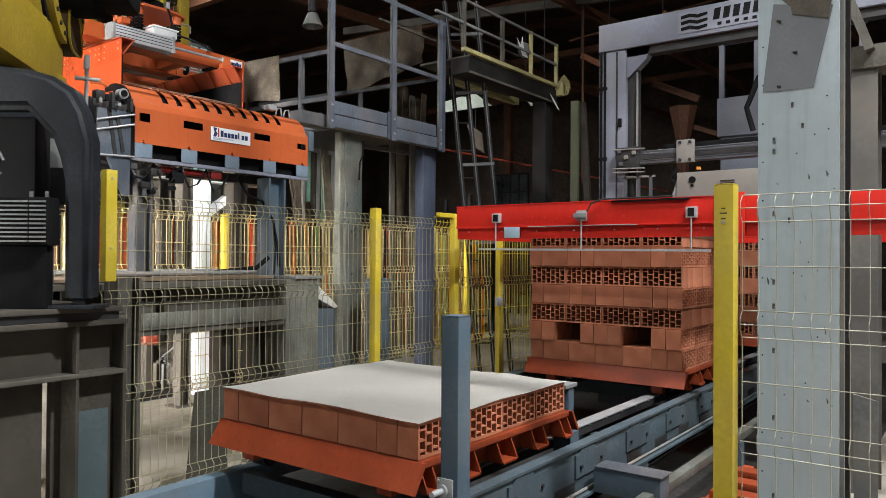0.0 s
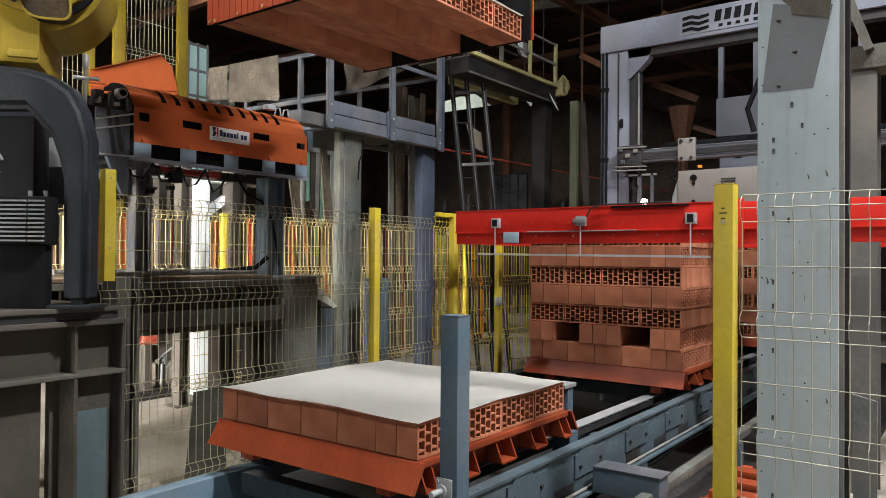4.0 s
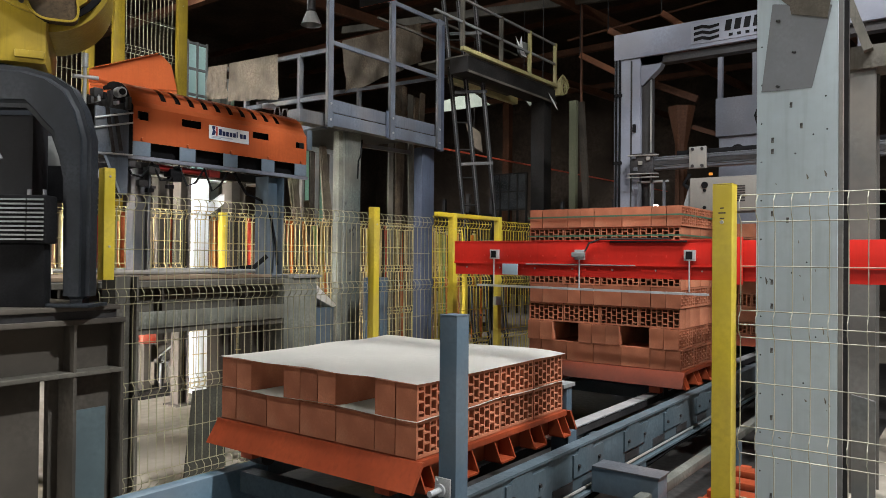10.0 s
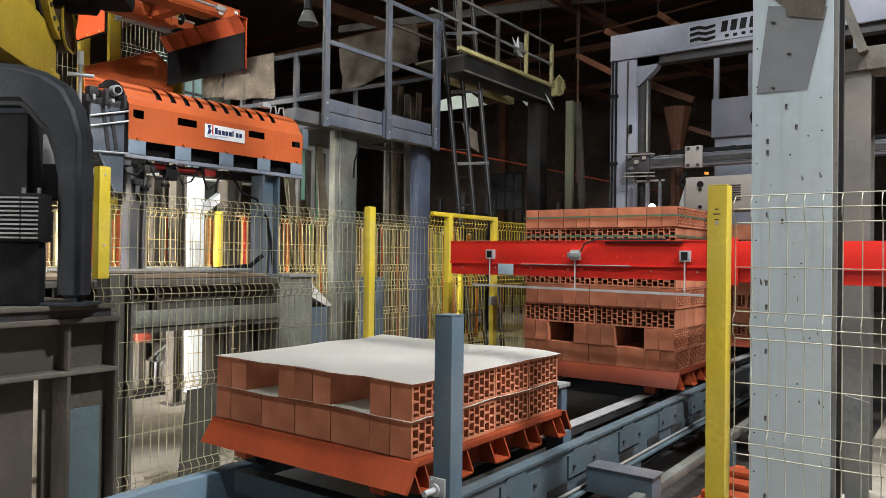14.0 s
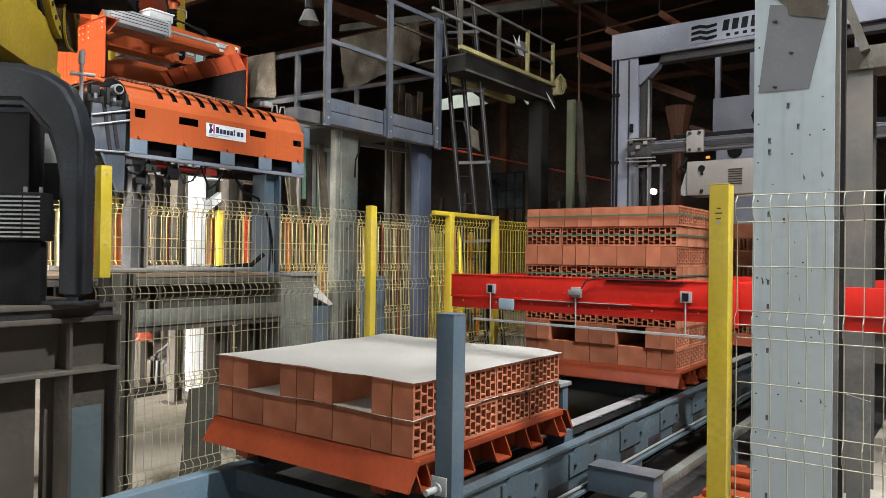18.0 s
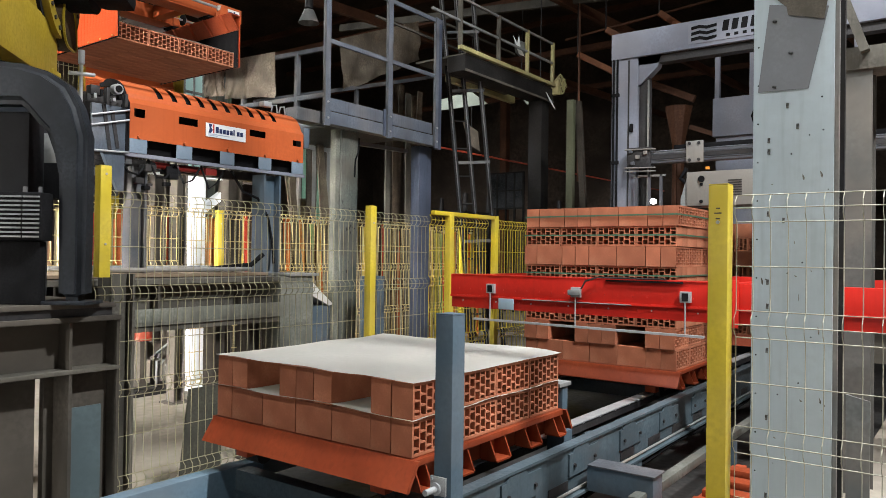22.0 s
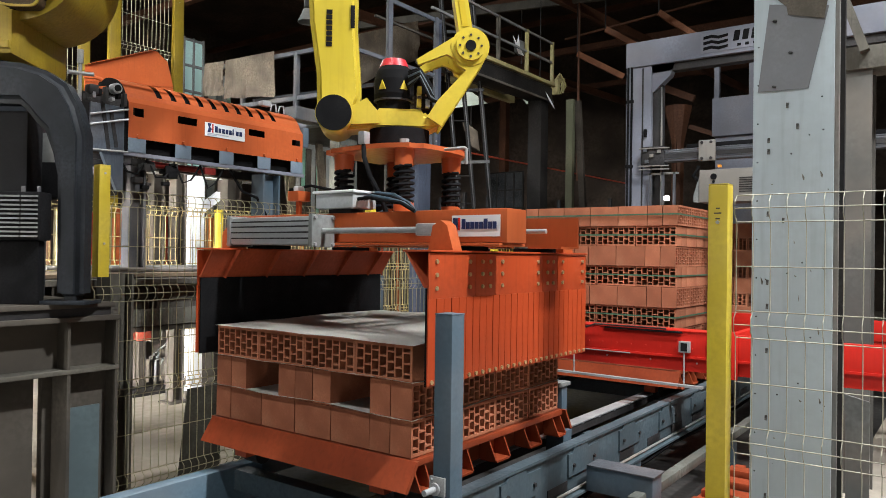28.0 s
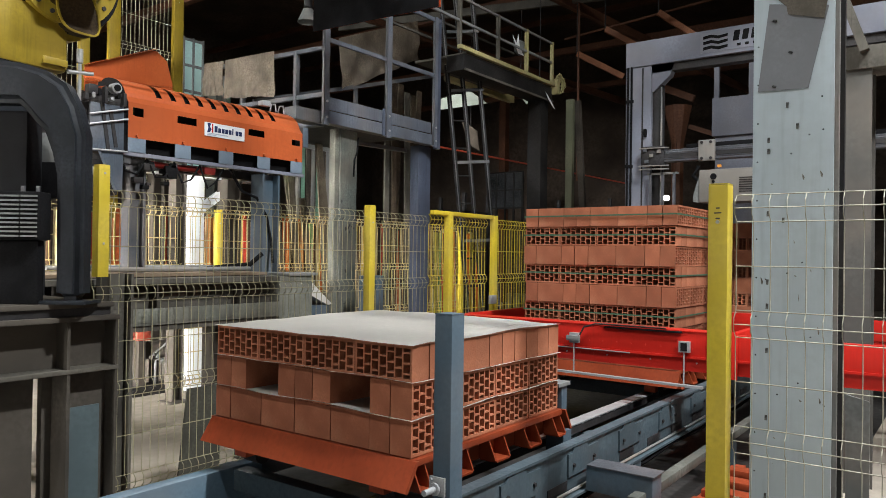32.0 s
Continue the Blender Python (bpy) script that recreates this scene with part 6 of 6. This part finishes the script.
link_bm = prism(B(), [(-0.035, 0.0), (0.035, 0.0), (0.03, 1.5), (-0.03, 1.5)], "y", -0.05, 0.05)
tension_link = part("tension_link", link_bm, ROBOT, robot)
# darker yellow strip draws the groove's shade
part("link_groove", box(B(), -0.014, 0.014, -0.053, -0.049, 0.12, 1.4), mat("robot_yellow_shadow", (0.5, 0.36, 0.02), 0.4, vary=0.05, scale=3, bump=0.03), tension_link)

# ---- gripper: x along the clamping stroke, heights count from the carried layer's underside ----
gripper = thing("layer_gripper", "orange steel layer gripper with two slatted jaws", "gripper")
for s in (-1, 1):
    x0, x1 = (-0.83, 0.86) if s < 0 else (-0.45, 0.45)
    yb = s * 0.30
    beam = part("beam", box(B(), x0, x1, yb - 0.075, yb + 0.075, 0.535, 0.67, 0.006), ORANGE, gripper)
    part("lower_flange", box(B(), x0 + 0.02, x1 - 0.02, yb - 0.10, yb + 0.10, 0.522, 0.534, 0.002), ORANGE, beam)
    for out in ((-1, 1) if s > 0 else ()):
        # spring buffer with its disc and spindle in an open bracket
        xw = out * 0.57
        buf = part("buffer_bracket", prism(B(), [(out * 0.45, 0.525), (out * 0.53, 0.525), (out * 0.515, 0.60), (out * 0.49, 0.625), (out * 0.45, 0.60)], "y", yb - 0.11, yb - 0.095), ORANGE, beam)
        wheel = part("buffer_disc", rod(B(), (xw, yb - 0.10, 0.60), (xw + out * 0.022, yb - 0.10, 0.60), 0.034, 24), GALV, buf)
        part("disc_face", rod(B(), (xw - out * 0.012, yb - 0.10, 0.60), (xw, yb - 0.10, 0.60), 0.056, 24), BLACK, wheel)
        part("spindle", rod(B(), (xw - out * 0.12, yb - 0.10, 0.60), (xw + out * 0.15, yb - 0.10, 0.60), 0.011, 10), GALV, buf)
        xa, xb = sorted((xw + out * 0.07, xw + out * 0.24))
        part("bracket_floor", box(B(), xa, xb, yb - 0.13, yb + 0.05, 0.52, 0.53), ORANGE, buf)
        part("bracket_back", box(B(), min(out * 0.45, xw + out * 0.24), max(out * 0.45, xw + out * 0.24), yb + 0.04, yb + 0.05, 0.53, 0.665), ORANGE, buf)
        if out > 0:
            continue
        part("bracket_end", box(B(), *sorted((xw + out * 0.23, xw + out * 0.24)), yb - 0.13, yb + 0.04, 0.53, 0.665), ORANGE, buf)
        part("bracket_rib", prism(B(), [(xw + out * 0.08, 0.53), (xw + out * 0.09, 0.53), (xw + out * 0.12, 0.665), (xw + out * 0.11, 0.665)], "y", yb - 0.13, yb + 0.04), ORANGE, buf)
        part("bracket_top", box(B(), xa + 0.03, xb, yb - 0.13, yb + 0.04, 0.655, 0.665), ORANGE, buf)
    # pneumatic cylinder beside the beam
    cy = s * 0.47
    cyl = part("cylinder", box(B(), min(s * 0.05, s * 0.62), max(s * 0.05, s * 0.62), cy - 0.062, cy + 0.062, 0.52, 0.65, 0.012), ALU, gripper, "ribbed aluminium air cylinder")
    for z in (0.548, 0.575, 0.602, 0.625):
        part("groove", box(B(), min(s * 0.066, s * 0.61), max(s * 0.066, s * 0.61), cy - 0.063, cy + 0.063, z, z + 0.006), DARK, cyl)
    for xx in (0.04, 0.61):
        part("end_cap", box(B(), min(s * xx, s * (xx + 0.025)), max(s * xx, s * (xx + 0.025)), cy - 0.07, cy + 0.07, 0.512, 0.658, 0.004), GREYSTEEL, cyl)
        for dy in (-0.055, 0.055):
            for z in (0.525, 0.645):
                bolt(cyl, (s * (xx if xx < 0.1 else xx + 0.025), cy + dy, z), (-s if xx < 0.1 else s, 0, 0), 0.009, 0.01)
    part("piston_rod", rod(B(), (s * 0.04, cy, 0.585), (-s * 0.52, cy, 0.585), 0.013, 14), GALV, cyl)
    part("rod_end", box(B(), min(-s * 0.50, -s * 0.60), max(-s * 0.50, -s * 0.60), cy - 0.022, cy + 0.022, 0.56, 0.61, 0.008), GALV, cyl)
    if s > 0:
        continue
    sg = part("sign_plate", box(B(), 0.60, 0.83, s * 0.376 - 0.002, s * 0.376 + 0.002, 0.56, 0.645), SIGNWHITE, beam, "white sign with dark marks")
    xa = 0.61
    part("mark", box(B(), xa, xa + 0.02, s * 0.3815 - 0.002, s * 0.3815 + 0.002, 0.585, 0.635), SIGNBLUE, sg)
    part("mark", box(B(), xa + 0.024, xa + 0.032, s * 0.3815 - 0.002, s * 0.3815 + 0.002, 0.585, 0.635), RED, sg)
    for k in range(8):
        part("mark", box(B(), xa + 0.042 + 0.021 * k, xa + 0.058 + 0.021 * k, s * 0.3815 - 0.002, s * 0.3815 + 0.002, 0.59, 0.63 if k in (0, 5) else 0.618), SIGNBLUE, sg)
for x in (-0.30, 0.30):
    part("cross_beam", box(B(), x - 0.06, x + 0.06, -0.225, 0.225, 0.545, 0.66, 0.004), ORANGE, gripper)
hp = [(-0.30, -0.20), (-0.24, -0.27), (0.10, -0.30), (0.29, -0.22), (0.32, 0.05), (0.24, 0.27), (-0.10, 0.30), (-0.29, 0.22)]
plate = prism(B(), hp, "z", 0.968, 0.99)
bmesh.ops.bevel(plate, geom=[e for e in plate.edges if abs(e.verts[0].co.z - e.verts[1].co.z) > 0.02], offset=0.04, segments=3, affect="EDGES")
part("head_plate", plate, ORANGE, gripper)
part("head_hub", rod(B(), (0, 0, 0.99), (0, 0, 1.005), 0.15, 32), BLACK, gripper)
for x, y in ((-0.20, -0.18), (0.19, -0.19), (-0.18, 0.19), (0.19, 0.18)):
    bm = rod(B(), (x, y, 0.892), (x, y, 0.969), 0.046, 20, 0.050)
    boss = part("boss", bm, ORANGE, gripper)
    part("nut", rod(B(), (x, y, 0.99), (x, y, 1.016), 0.022, 6), GALV, boss)
    part("pin", rod(B(), (x, y, 0.66), (x, y, 0.91), 0.022, 12), DARK, boss)
    coil = [(x + 0.042 * math.cos(a), y + 0.042 * math.sin(a), 0.725 + 0.168 * a / (12 * math.pi)) for a in (math.pi / 5 * k for k in range(61))]
    part("spring", tube(B(), coil, 0.009, 6), BLACK, boss, "black coil spring")
    part("stub", rod(B(), (x, y, 0.665), (x, y, 0.725), 0.048, 18), ORANGE, boss)
part("junction_box", box(B(), -0.17, 0.07, -0.40, -0.24, 0.69, 0.76, 0.012), mat("box_grey", (0.42, 0.44, 0.45), 0.5, vary=0.06, scale=6, bump=0.04), gripper, "pale grey junction box")
part("box_lid", box(B(), -0.18, 0.08, -0.41, -0.23, 0.76, 0.772, 0.004), SIGNWHITE, gripper)
part("box_foot", box(B(), -0.12, 0.02, -0.36, -0.28, 0.67, 0.69), DARK, gripper)
vb = part("valve_block", box(B(), -0.44, -0.36, -0.33, -0.25, 0.74, 0.79, 0.004), ORANGE, gripper)
part("valve_stem", box(B(), -0.41, -0.39, -0.30, -0.28, 0.67, 0.74), ORANGE, vb)
part("plug", box(B(), -0.42, -0.385, -0.31, -0.27, 0.79, 0.815, 0.004), SIGNWHITE, vb)
HOSEBLUE = mat("blue_air_hose", (0.05, 0.12, 0.22), 0.4, vary=0.05, scale=8, bump=0.0)
for k in range(7):
    u, v = 0.022 * (k % 3 - 1), 0.020 * (k % 4 - 1.5)
    pts = [(-0.46 + u, 0.55 - 0.03 * k, 0.68), (-0.45 + u, 0.52 - 0.02 * k, 0.72 + v * 0.6), (-0.40 + u, 0.46, 0.745 + v), (-0.32 + u, 0.37, 0.765 + v), (-0.21 + u, 0.21, 0.775 + v),
           (-0.12 + u, 0.08, 0.77 + v), (-0.08 + u, -0.07, 0.755 + v), (-0.05 + u, -0.18, 0.745 + 0.5 * v), (0.0 + u, -0.26, 0.75 + 0.3 * v)]
    part("hose", tube(B(), pts, 0.006 if k % 3 else 0.009, 8), (BLACK, HOSEBLUE, BLUE, BLACK, HOSEBLUE, BLACK, BLUE)[k], gripper)
for k in range(4):
    u = 0.02 * k
    part("hose", tube(B(), [(0.05, -0.30 - u, 0.73), (0.14, -0.32 - u, 0.76 - u * 0.4), (0.26, -0.34 - u, 0.745 - u * 0.5), (0.38, -0.38 - u, 0.70), (0.44, -0.42, 0.665)], 0.008, 8), BLACK if k % 2 else BLUE, gripper)
part("hose", tube(B(), [(-0.46, -0.30, 0.80), (-0.36, -0.25, 0.82), (-0.22, -0.18, 0.79), (-0.10, -0.2, 0.775)], 0.007, 8), BLACK, gripper)
part("cable", tube(B(), [(0.03, -0.29, 1.0), (0.05, -0.31, 0.93), (0.08, -0.30, 0.84), (0.12, -0.27, 0.75), (0.14, -0.25, 0.67)], 0.011, 8), BLACK, gripper)
part("sensor", box(B(), 0.01, 0.05, -0.31, -0.27, 0.99, 1.05, 0.006), GALV, gripper)
part("probe_arm", tube(B(), [(0.32, -0.05, 0.975), (0.43, -0.05, 0.975), (0.44, -0.05, 0.97), (0.44, -0.05, 0.90)], 0.008, 8), GALV, gripper)

# jaws
slat_mesh = mesh_of("slat", box(B(), -0.003, 0.003, -0.0229, 0.0229, 0.0, 0.322, 0.0006), REDORANGE, False)
rivet_mesh = mesh_of("rivet", rod(B(), (0, 0, 0), (0.007, 0, 0), 0.0085, 8), mat("brassy_bolt", (0.55, 0.45, 0.25), 0.35, metal=0.7, vary=0.05, scale=9, bump=0.0), False)
jaws = []
for s in (-1, 1):
    X = 0.620
    bm = B()
    prof = [(s * (X - 0.110), 0.495), (s * (X - 0.102), 0.495), (s * (X - 0.012), 0.372), (s * (X - 0.002), 0.372), (s * (X - 0.002), 0.362), (s * (X - 0.018), 0.362)]
    prism(bm, prof, "y", -0.655, 0.655)
    jaw = part("jaw", bm, RUSTRED, gripper, "hinged clamping jaw of orange spring slats")
    for k in range(5):
        y = -0.52 + 0.26 * k
        part("rib", prism(B(), [(s * (X - 0.115), 0.495), (s * (X - 0.15), 0.495), (s * (X - 0.03), 0.355), (s * (X - 0.018), 0.362)], "y", y - 0.004, y + 0.004), RUSTRED, jaw)
    part("lining", box(B(), min(s * (X - 0.016), s * (X - 0.006)), max(s * (X - 0.016), s * (X - 0.006)), -0.65, 0.65, -0.004, 0.36, 0.002), BLACK, jaw, "black rubber lining")
    rnd = random.Random(20 + s)
    for k in range(27):
        y = -0.637 + 0.049 * k
        sl = new("slat", slat_mesh)
        sl.parent = jaw
        sl.matrix_basis = pose(s * (X + 0.004), y, 0.0, 0, s * rnd.uniform(0.0, 0.35), rnd.uniform(-0.5, 0.5))
        if s > 0 or k % 4 == 1 or k == 26:
            rv = new("rivet", rivet_mesh)
            rv.parent = jaw
            rv.matrix_basis = pose(s * (X + 0.006), y, 0.014, 0, 0, 0 if s > 0 else 180)
    for k, (y0, y1) in enumerate(((-0.658, -0.35), (-0.347, -0.20), (-0.197, 0.20), (0.203, 0.35), (0.353, 0.658))):
        o = -0.002 if k % 2 == 0 else -0.003
        pn = part("panel", box(B(), min(s * X, s * (X + 0.009 + o)), max(s * X, s * (X + 0.009 + o)), y0, y1, 0.322, 0.492, 0.001), REDORANGE, jaw)
        n = 2
        for j in range(n):
            y = y0 + 0.045 + (y1 - y0 - 0.09) * j / (n - 1)
            for z in ((0.46, 0.41, 0.36) if s > 0 or (j + k) % 2 else (0.46, 0.41)):
                bb = new("rivet", rivet_mesh)
                bb.parent = pn
                bb.matrix_basis = pose(s * (X + 0.009 + o), y, z, 0, 0, 0 if s > 0 else 180)
    part("top_lip", box(B(), min(s * (X - 0.12), s * (X + 0.015)), max(s * (X - 0.12), s * (X + 0.015)), -0.658, 0.658, 0.495, 0.503, 0.002), REDORANGE, jaw)
    lug = part("drive_lug", prism(B(), [(s * (X - 0.12), 0.503), (s * (X + 0.0), 0.503), (s * (X - 0.03), 0.60), (s * (X - 0.06), 0.62), (s * (X - 0.10), 0.60)], "y", -s * 0.47 - 0.03, -s * 0.47 + 0.03), ORANGE, jaw)
    part("cylinder_foot", prism(B(), [(s * (X - 0.06), 0.503), (s * (X + 0.0), 0.503), (s * (X + 0.0), 0.58), (s * (X - 0.04), 0.61)], "y", s * 0.47 - 0.05, s * 0.47 + 0.05), ORANGE, jaw)
    for y in (-0.30, 0.30):
        part("slide_shoe", box(B(), min(s * (X - 0.16), s * (X - 0.02)), max(s * (X - 0.16), s * (X - 0.02)), y - 0.08, y + 0.08, 0.503, 0.521), BLACK, jaw)
    jaws.append(jaw)
# ---- movement ----
PICK = (1.71, 4.75)
PICK_Z = 2.76
# gripper: seconds, x, y, height of the carried layer's underside, turn, jaw opening
GRIP = [
    (0.0, *PICK, PICK_Z, 0, 0), (0.5, *PICK, PICK_Z + 0.03, 0, 0), (1.0, *PICK, 2.97, 0, 0), (1.5, *PICK, 3.13, 0, 0), (2.0, 1.70, 4.66, 3.25, 0, 0),
    (2.5, 1.62, 3.93, 3.28, 0, 0), (3.0, 1.49, 2.72, 3.33, 0, 0), (3.4, 1.30, 1.98, 3.30, 0, 0), (3.6, 1.15, 1.6, 3.2, 0, 0), (4.3, 0.7, 0.75, 2.2, 0, 0), (5.0, 0.6, 0.6, 1.15, 0, 0),
    (5.5, 0.6, 0.6, 0.91, 0, 0), (6.0, 0.6, 0.6, 0.803, 0, 0), (6.3, 0.6, 0.6, 0.80, 0, 0), (6.6, 0.6, 0.6, 0.80, 0, 0.09), (6.8, 0.6, 0.6, 0.80, 0, 0.1), (7.5, 0.6, 0.6, 0.80, 0, 0.1), (7.8, 0.6, 0.6, 0.845, 0, 0.1), (8.0, 0.6, 0.6, 0.886, 0, 0.1), (8.2, 0.6, 0.6, 0.98, 0, 0.1), (8.4, 0.6, 0.6, 1.10, 0, 0.1), (8.5, 0.6, 0.6, 1.20, 0, 0.1),
    (8.7, 0.6, 0.6, 1.46, 0, 0.1), (9.0, 0.6, 0.61, 1.99, 0, 0.1), (9.2, 0.62, 0.64, 2.31, 0, 0.1), (9.7, 0.8, 0.9, 3.0, 2, 0.1), (10.4, 1.2, 1.6, 3.35, 6, 0.1), (11.2, 1.63, 2.63, 3.37, 8, 0.1),
    (11.6, 1.76, 3.42, 3.36, 8, 0.1), (12.0, 1.76, 4.20, 3.31, 6, 0.1), (12.6, 1.71, 4.80, 3.26, 1, 0.1), (14.0, *PICK, 3.25, 0, 0.1), (17.0, *PICK, 3.25, 0, 0.1), (17.5, *PICK, 3.2, 0, 0.1), (18.0, *PICK, 2.87, 0, 0.1), (18.4, *PICK, PICK_Z, 0, 0.1),
    (19.0, *PICK, PICK_Z, 0, 0), (20.3, *PICK, PICK_Z, 0, 0), (21.0, *PICK, PICK_Z + 0.12, 0, 0), (21.5, *PICK, 3.10, 0, 0), (22.0, 1.71, 4.74, 3.23, 0, 0),
    (22.5, 1.64, 4.25, 3.26, 1, 0), (23.0, 1.60, 3.30, 3.35, 4, 0), (23.3, 1.44, 2.50, 3.34, 2, 0), (23.7, 1.25, 1.8, 3.33, -12, 0), (24.4, 0.85, 0.95, 3.1, -50, 0), (25.0, 0.65, 0.65, 2.72, -73, 0), (25.2, 0.62, 0.61, 2.46, -88, 0), (25.5, 0.59, 0.57, 1.965, -91, 0),
    (26.0, 0.6, 0.6, 1.30, -90, 0), (26.5, 0.6, 0.6, 1.05, -90, 0), (26.8, 0.6, 0.6, 0.965, -90, 0), (27.0, 0.6, 0.6, 0.947, -90, 0), (27.1, 0.6, 0.6, 0.945, -90, 0), (27.4, 0.6, 0.585, 0.945, -90, 0.07), (28.0, 0.6, 0.585, 0.945, -90, 0.075), (28.5, 0.6, 0.585, 0.97, -90, 0.075), (28.8, 0.6, 0.585, 1.07, -90, 0.075),
    (29.0, 0.6, 0.585, 1.16, -90, 0.075), (29.2, 0.6, 0.585, 1.36, -90, 0.075), (29.5, 0.6, 0.585, 1.735, -90, 0.075), (29.8, 0.6, 0.585, 2.25, -90, 0.075), (30.2, 0.68, 0.72, 2.85, -80, 0.075), (31.0, 1.1, 1.35, 3.35, -35, 0.09), (32.0, 1.61, 2.28, 3.37, 4, 0.1)]
TAKE_TWO, DROP_TWO = 0.0, 5.95
TAKE_THREE, DROP_THREE = 20.3, 27.0


def along(rows, t):
    """Values between rows: monotone cubic through the keys."""
    ts = [r[0] for r in rows]
    if t <= ts[0]:
        return list(rows[0][1:])
    if t >= ts[-1]:
        return list(rows[-1][1:])
    i = max(k for k in range(len(ts)) if ts[k] <= t)
    h = ts[i + 1] - ts[i]
    u = (t - ts[i]) / h
    out = []
    for c in range(1, len(rows[0])):
        def slope(k):
            if k == 0 or k == len(rows) - 1:
                return 0.0
            a = (rows[k][c] - rows[k - 1][c]) / (ts[k] - ts[k - 1])
            b = (rows[k + 1][c] - rows[k][c]) / (ts[k + 1] - ts[k])
            return 0.0 if a * b <= 0 else 2 * a * b / (a + b)
        p0, p1, m0, m1 = rows[i][c], rows[i + 1][c], slope(i), slope(i + 1)
        out.append(p0 * (1 + 2 * u) * (1 - u) ** 2 + p1 * u * u * (3 - 2 * u) + h * m0 * u * (1 - u) ** 2 - h * m1 * u * u * (1 - u))
    return out


J2R, J2Z, ARM1, ARM2, WRIST_R, WRIST_Z = 0.33, 2.80, 1.6, 1.5, 0.333, 1.21


def arm_poses(x, y, z):
    """Poses of turret, lower arm, forearm and wrist for a gripper at x, y, z."""
    a = math.atan2(y - J1.y, x - J1.x)
    reach = math.hypot(x - J1.x, y - J1.y)
    heading = Matrix.Translation((J1.x, J1.y, 0)) @ Matrix.Rotation(a, 4, "Z")
    wr, wz = reach - WRIST_R, z + WRIST_Z
    dx, dz = wr - J2R, wz - J2Z
    d = min(math.hypot(dx, dz), ARM1 + ARM2 - 0.01)
    base = math.atan2(dz, dx)
    inner = math.acos((ARM1 ** 2 + d * d - ARM2 ** 2) / (2 * ARM1 * d))
    q1 = base + inner
    ex, ez = J2R + ARM1 * math.cos(q1), J2Z + ARM1 * math.sin(q1)
    q2 = math.atan2(ez - wz, ex - wr)
    lower = heading @ Matrix.Translation((J2R, 0, J2Z)) @ Matrix.Rotation(math.pi / 2 - q1, 4, "Y")
    fore = heading @ Matrix.Translation((wr + 0.02, 0, wz - 0.062)) @ Matrix.Rotation(math.pi / 2 - q2, 4, "Y")
    # the tension link keeps the wrist level: parallel to the forearm, from the wrist's outer pivot
    link = heading @ Matrix.Translation((reach + 0.335, 0, wz + 0.285)) @ Matrix.Rotation(math.pi / 2 - q2 - 0.16, 4, "Y")
    return heading, lower, fore, heading @ Matrix.Translation((reach, 0, wz)), link


FRAME_ROWS = [(0, 1.57), (3.6, 1.57), (5.3, 1.295), (14.5, 1.295), (16.3, 1.03), (25.6, 1.03), (27.3, 0.715), (32, 0.715)]
CARRIAGE_ROWS = [(0, -0.04), (3.6, -0.04), (5.3, 0.12), (8.8, 0.115), (9.8, -0.055), (11, -0.04), (14.5, -0.04), (16.4, 0.10), (20, 0.10), (21, 0.06), (22.8, -0.025), (25.6, -0.02), (27.2, 0.06), (32, 0.06)]
GANTRY_ROWS = [(0, -0.4), (3.6, -0.4), (5.3, 0), (25.6, 0), (27.3, 0.4), (32, 0.4)]


def motions():
    times = [round(0.2 * k, 2) for k in range(161)]
    grip = [(t, along(GRIP, t)) for t in times]
    walk(gripper, [(t, pose(g[0], g[1], g[2], 0, 0, g[3])) for t, g in grip])
    for s, jaw in zip((-1, 1), jaws):
        walk(jaw, [(t, pose(s * g[4], 0, 0)) for t, g in grip])
    chain = [(t, arm_poses(*g[:3])) for t, g in grip]
    for k, ob in enumerate((turret, lower_arm, forearm, wrist, tension_link)):
        walk(ob, [(t, c[k]) for t, c in chain])

    def carried(ob, take, drop, before, lift, turn_back, after):
        rows = []
        for t, g in grip:
            if t < take:
                rows.append((t, before(t)))
            elif t < drop:
                rows.append((t, pose(g[0], g[1], g[2] + lift, 0, 0, g[3] + turn_back)))
            else:
                rows.append((t, after))
        walk(ob, rows)

    z2, z3 = BASE + STEP, BASE + 2 * STEP
    carried(layer_two, TAKE_TWO, DROP_TWO, lambda t: pose(*PICK, PICK_Z), 0, 0, pose(*NEAR, z2))
    carried(sheet_two, TAKE_TWO, DROP_TWO, lambda t: pose(*PICK, PICK_Z), BH, 0, pose(*NEAR, z2 + BH))

    def arrive(lift):
        keys = [(0, -3.2), (12.6, -3.2), (16.6, 0), (32, 0)]
        return lambda t: pose(PICK[0] + along(keys, t)[0], PICK[1], PICK_Z + lift)

    carried(layer_three, TAKE_THREE, DROP_THREE, arrive(0), 0, 0, pose(*NEAR, z3, 0, 0, -90))
    carried(sheet_three, TAKE_THREE, DROP_THREE, arrive(BH), BH, 0, pose(*NEAR, z3 + BH, 0, 0, -90))
    walk(strap_frame, [(t, pose(0, 0, along(FRAME_ROWS, t)[0])) for t in times])
    for k, ob in enumerate(straps):
        if k > 1:
            # a strap is laid from the frame's throat at its layer and stays there
            rows = [(t, pose(FAR[0], FAR[1], max(strap_z[k], along(FRAME_ROWS, t)[0] + 0.12))) for t in times]
            walk(ob, rows)
    walk(carriage, [(t, pose(0, 0, along(CARRIAGE_ROWS, t)[0])) for t in times])
    walk(gantry, [(t, pose(along(GANTRY_ROWS, t)[0], 0, 0)) for t in times])


motions()
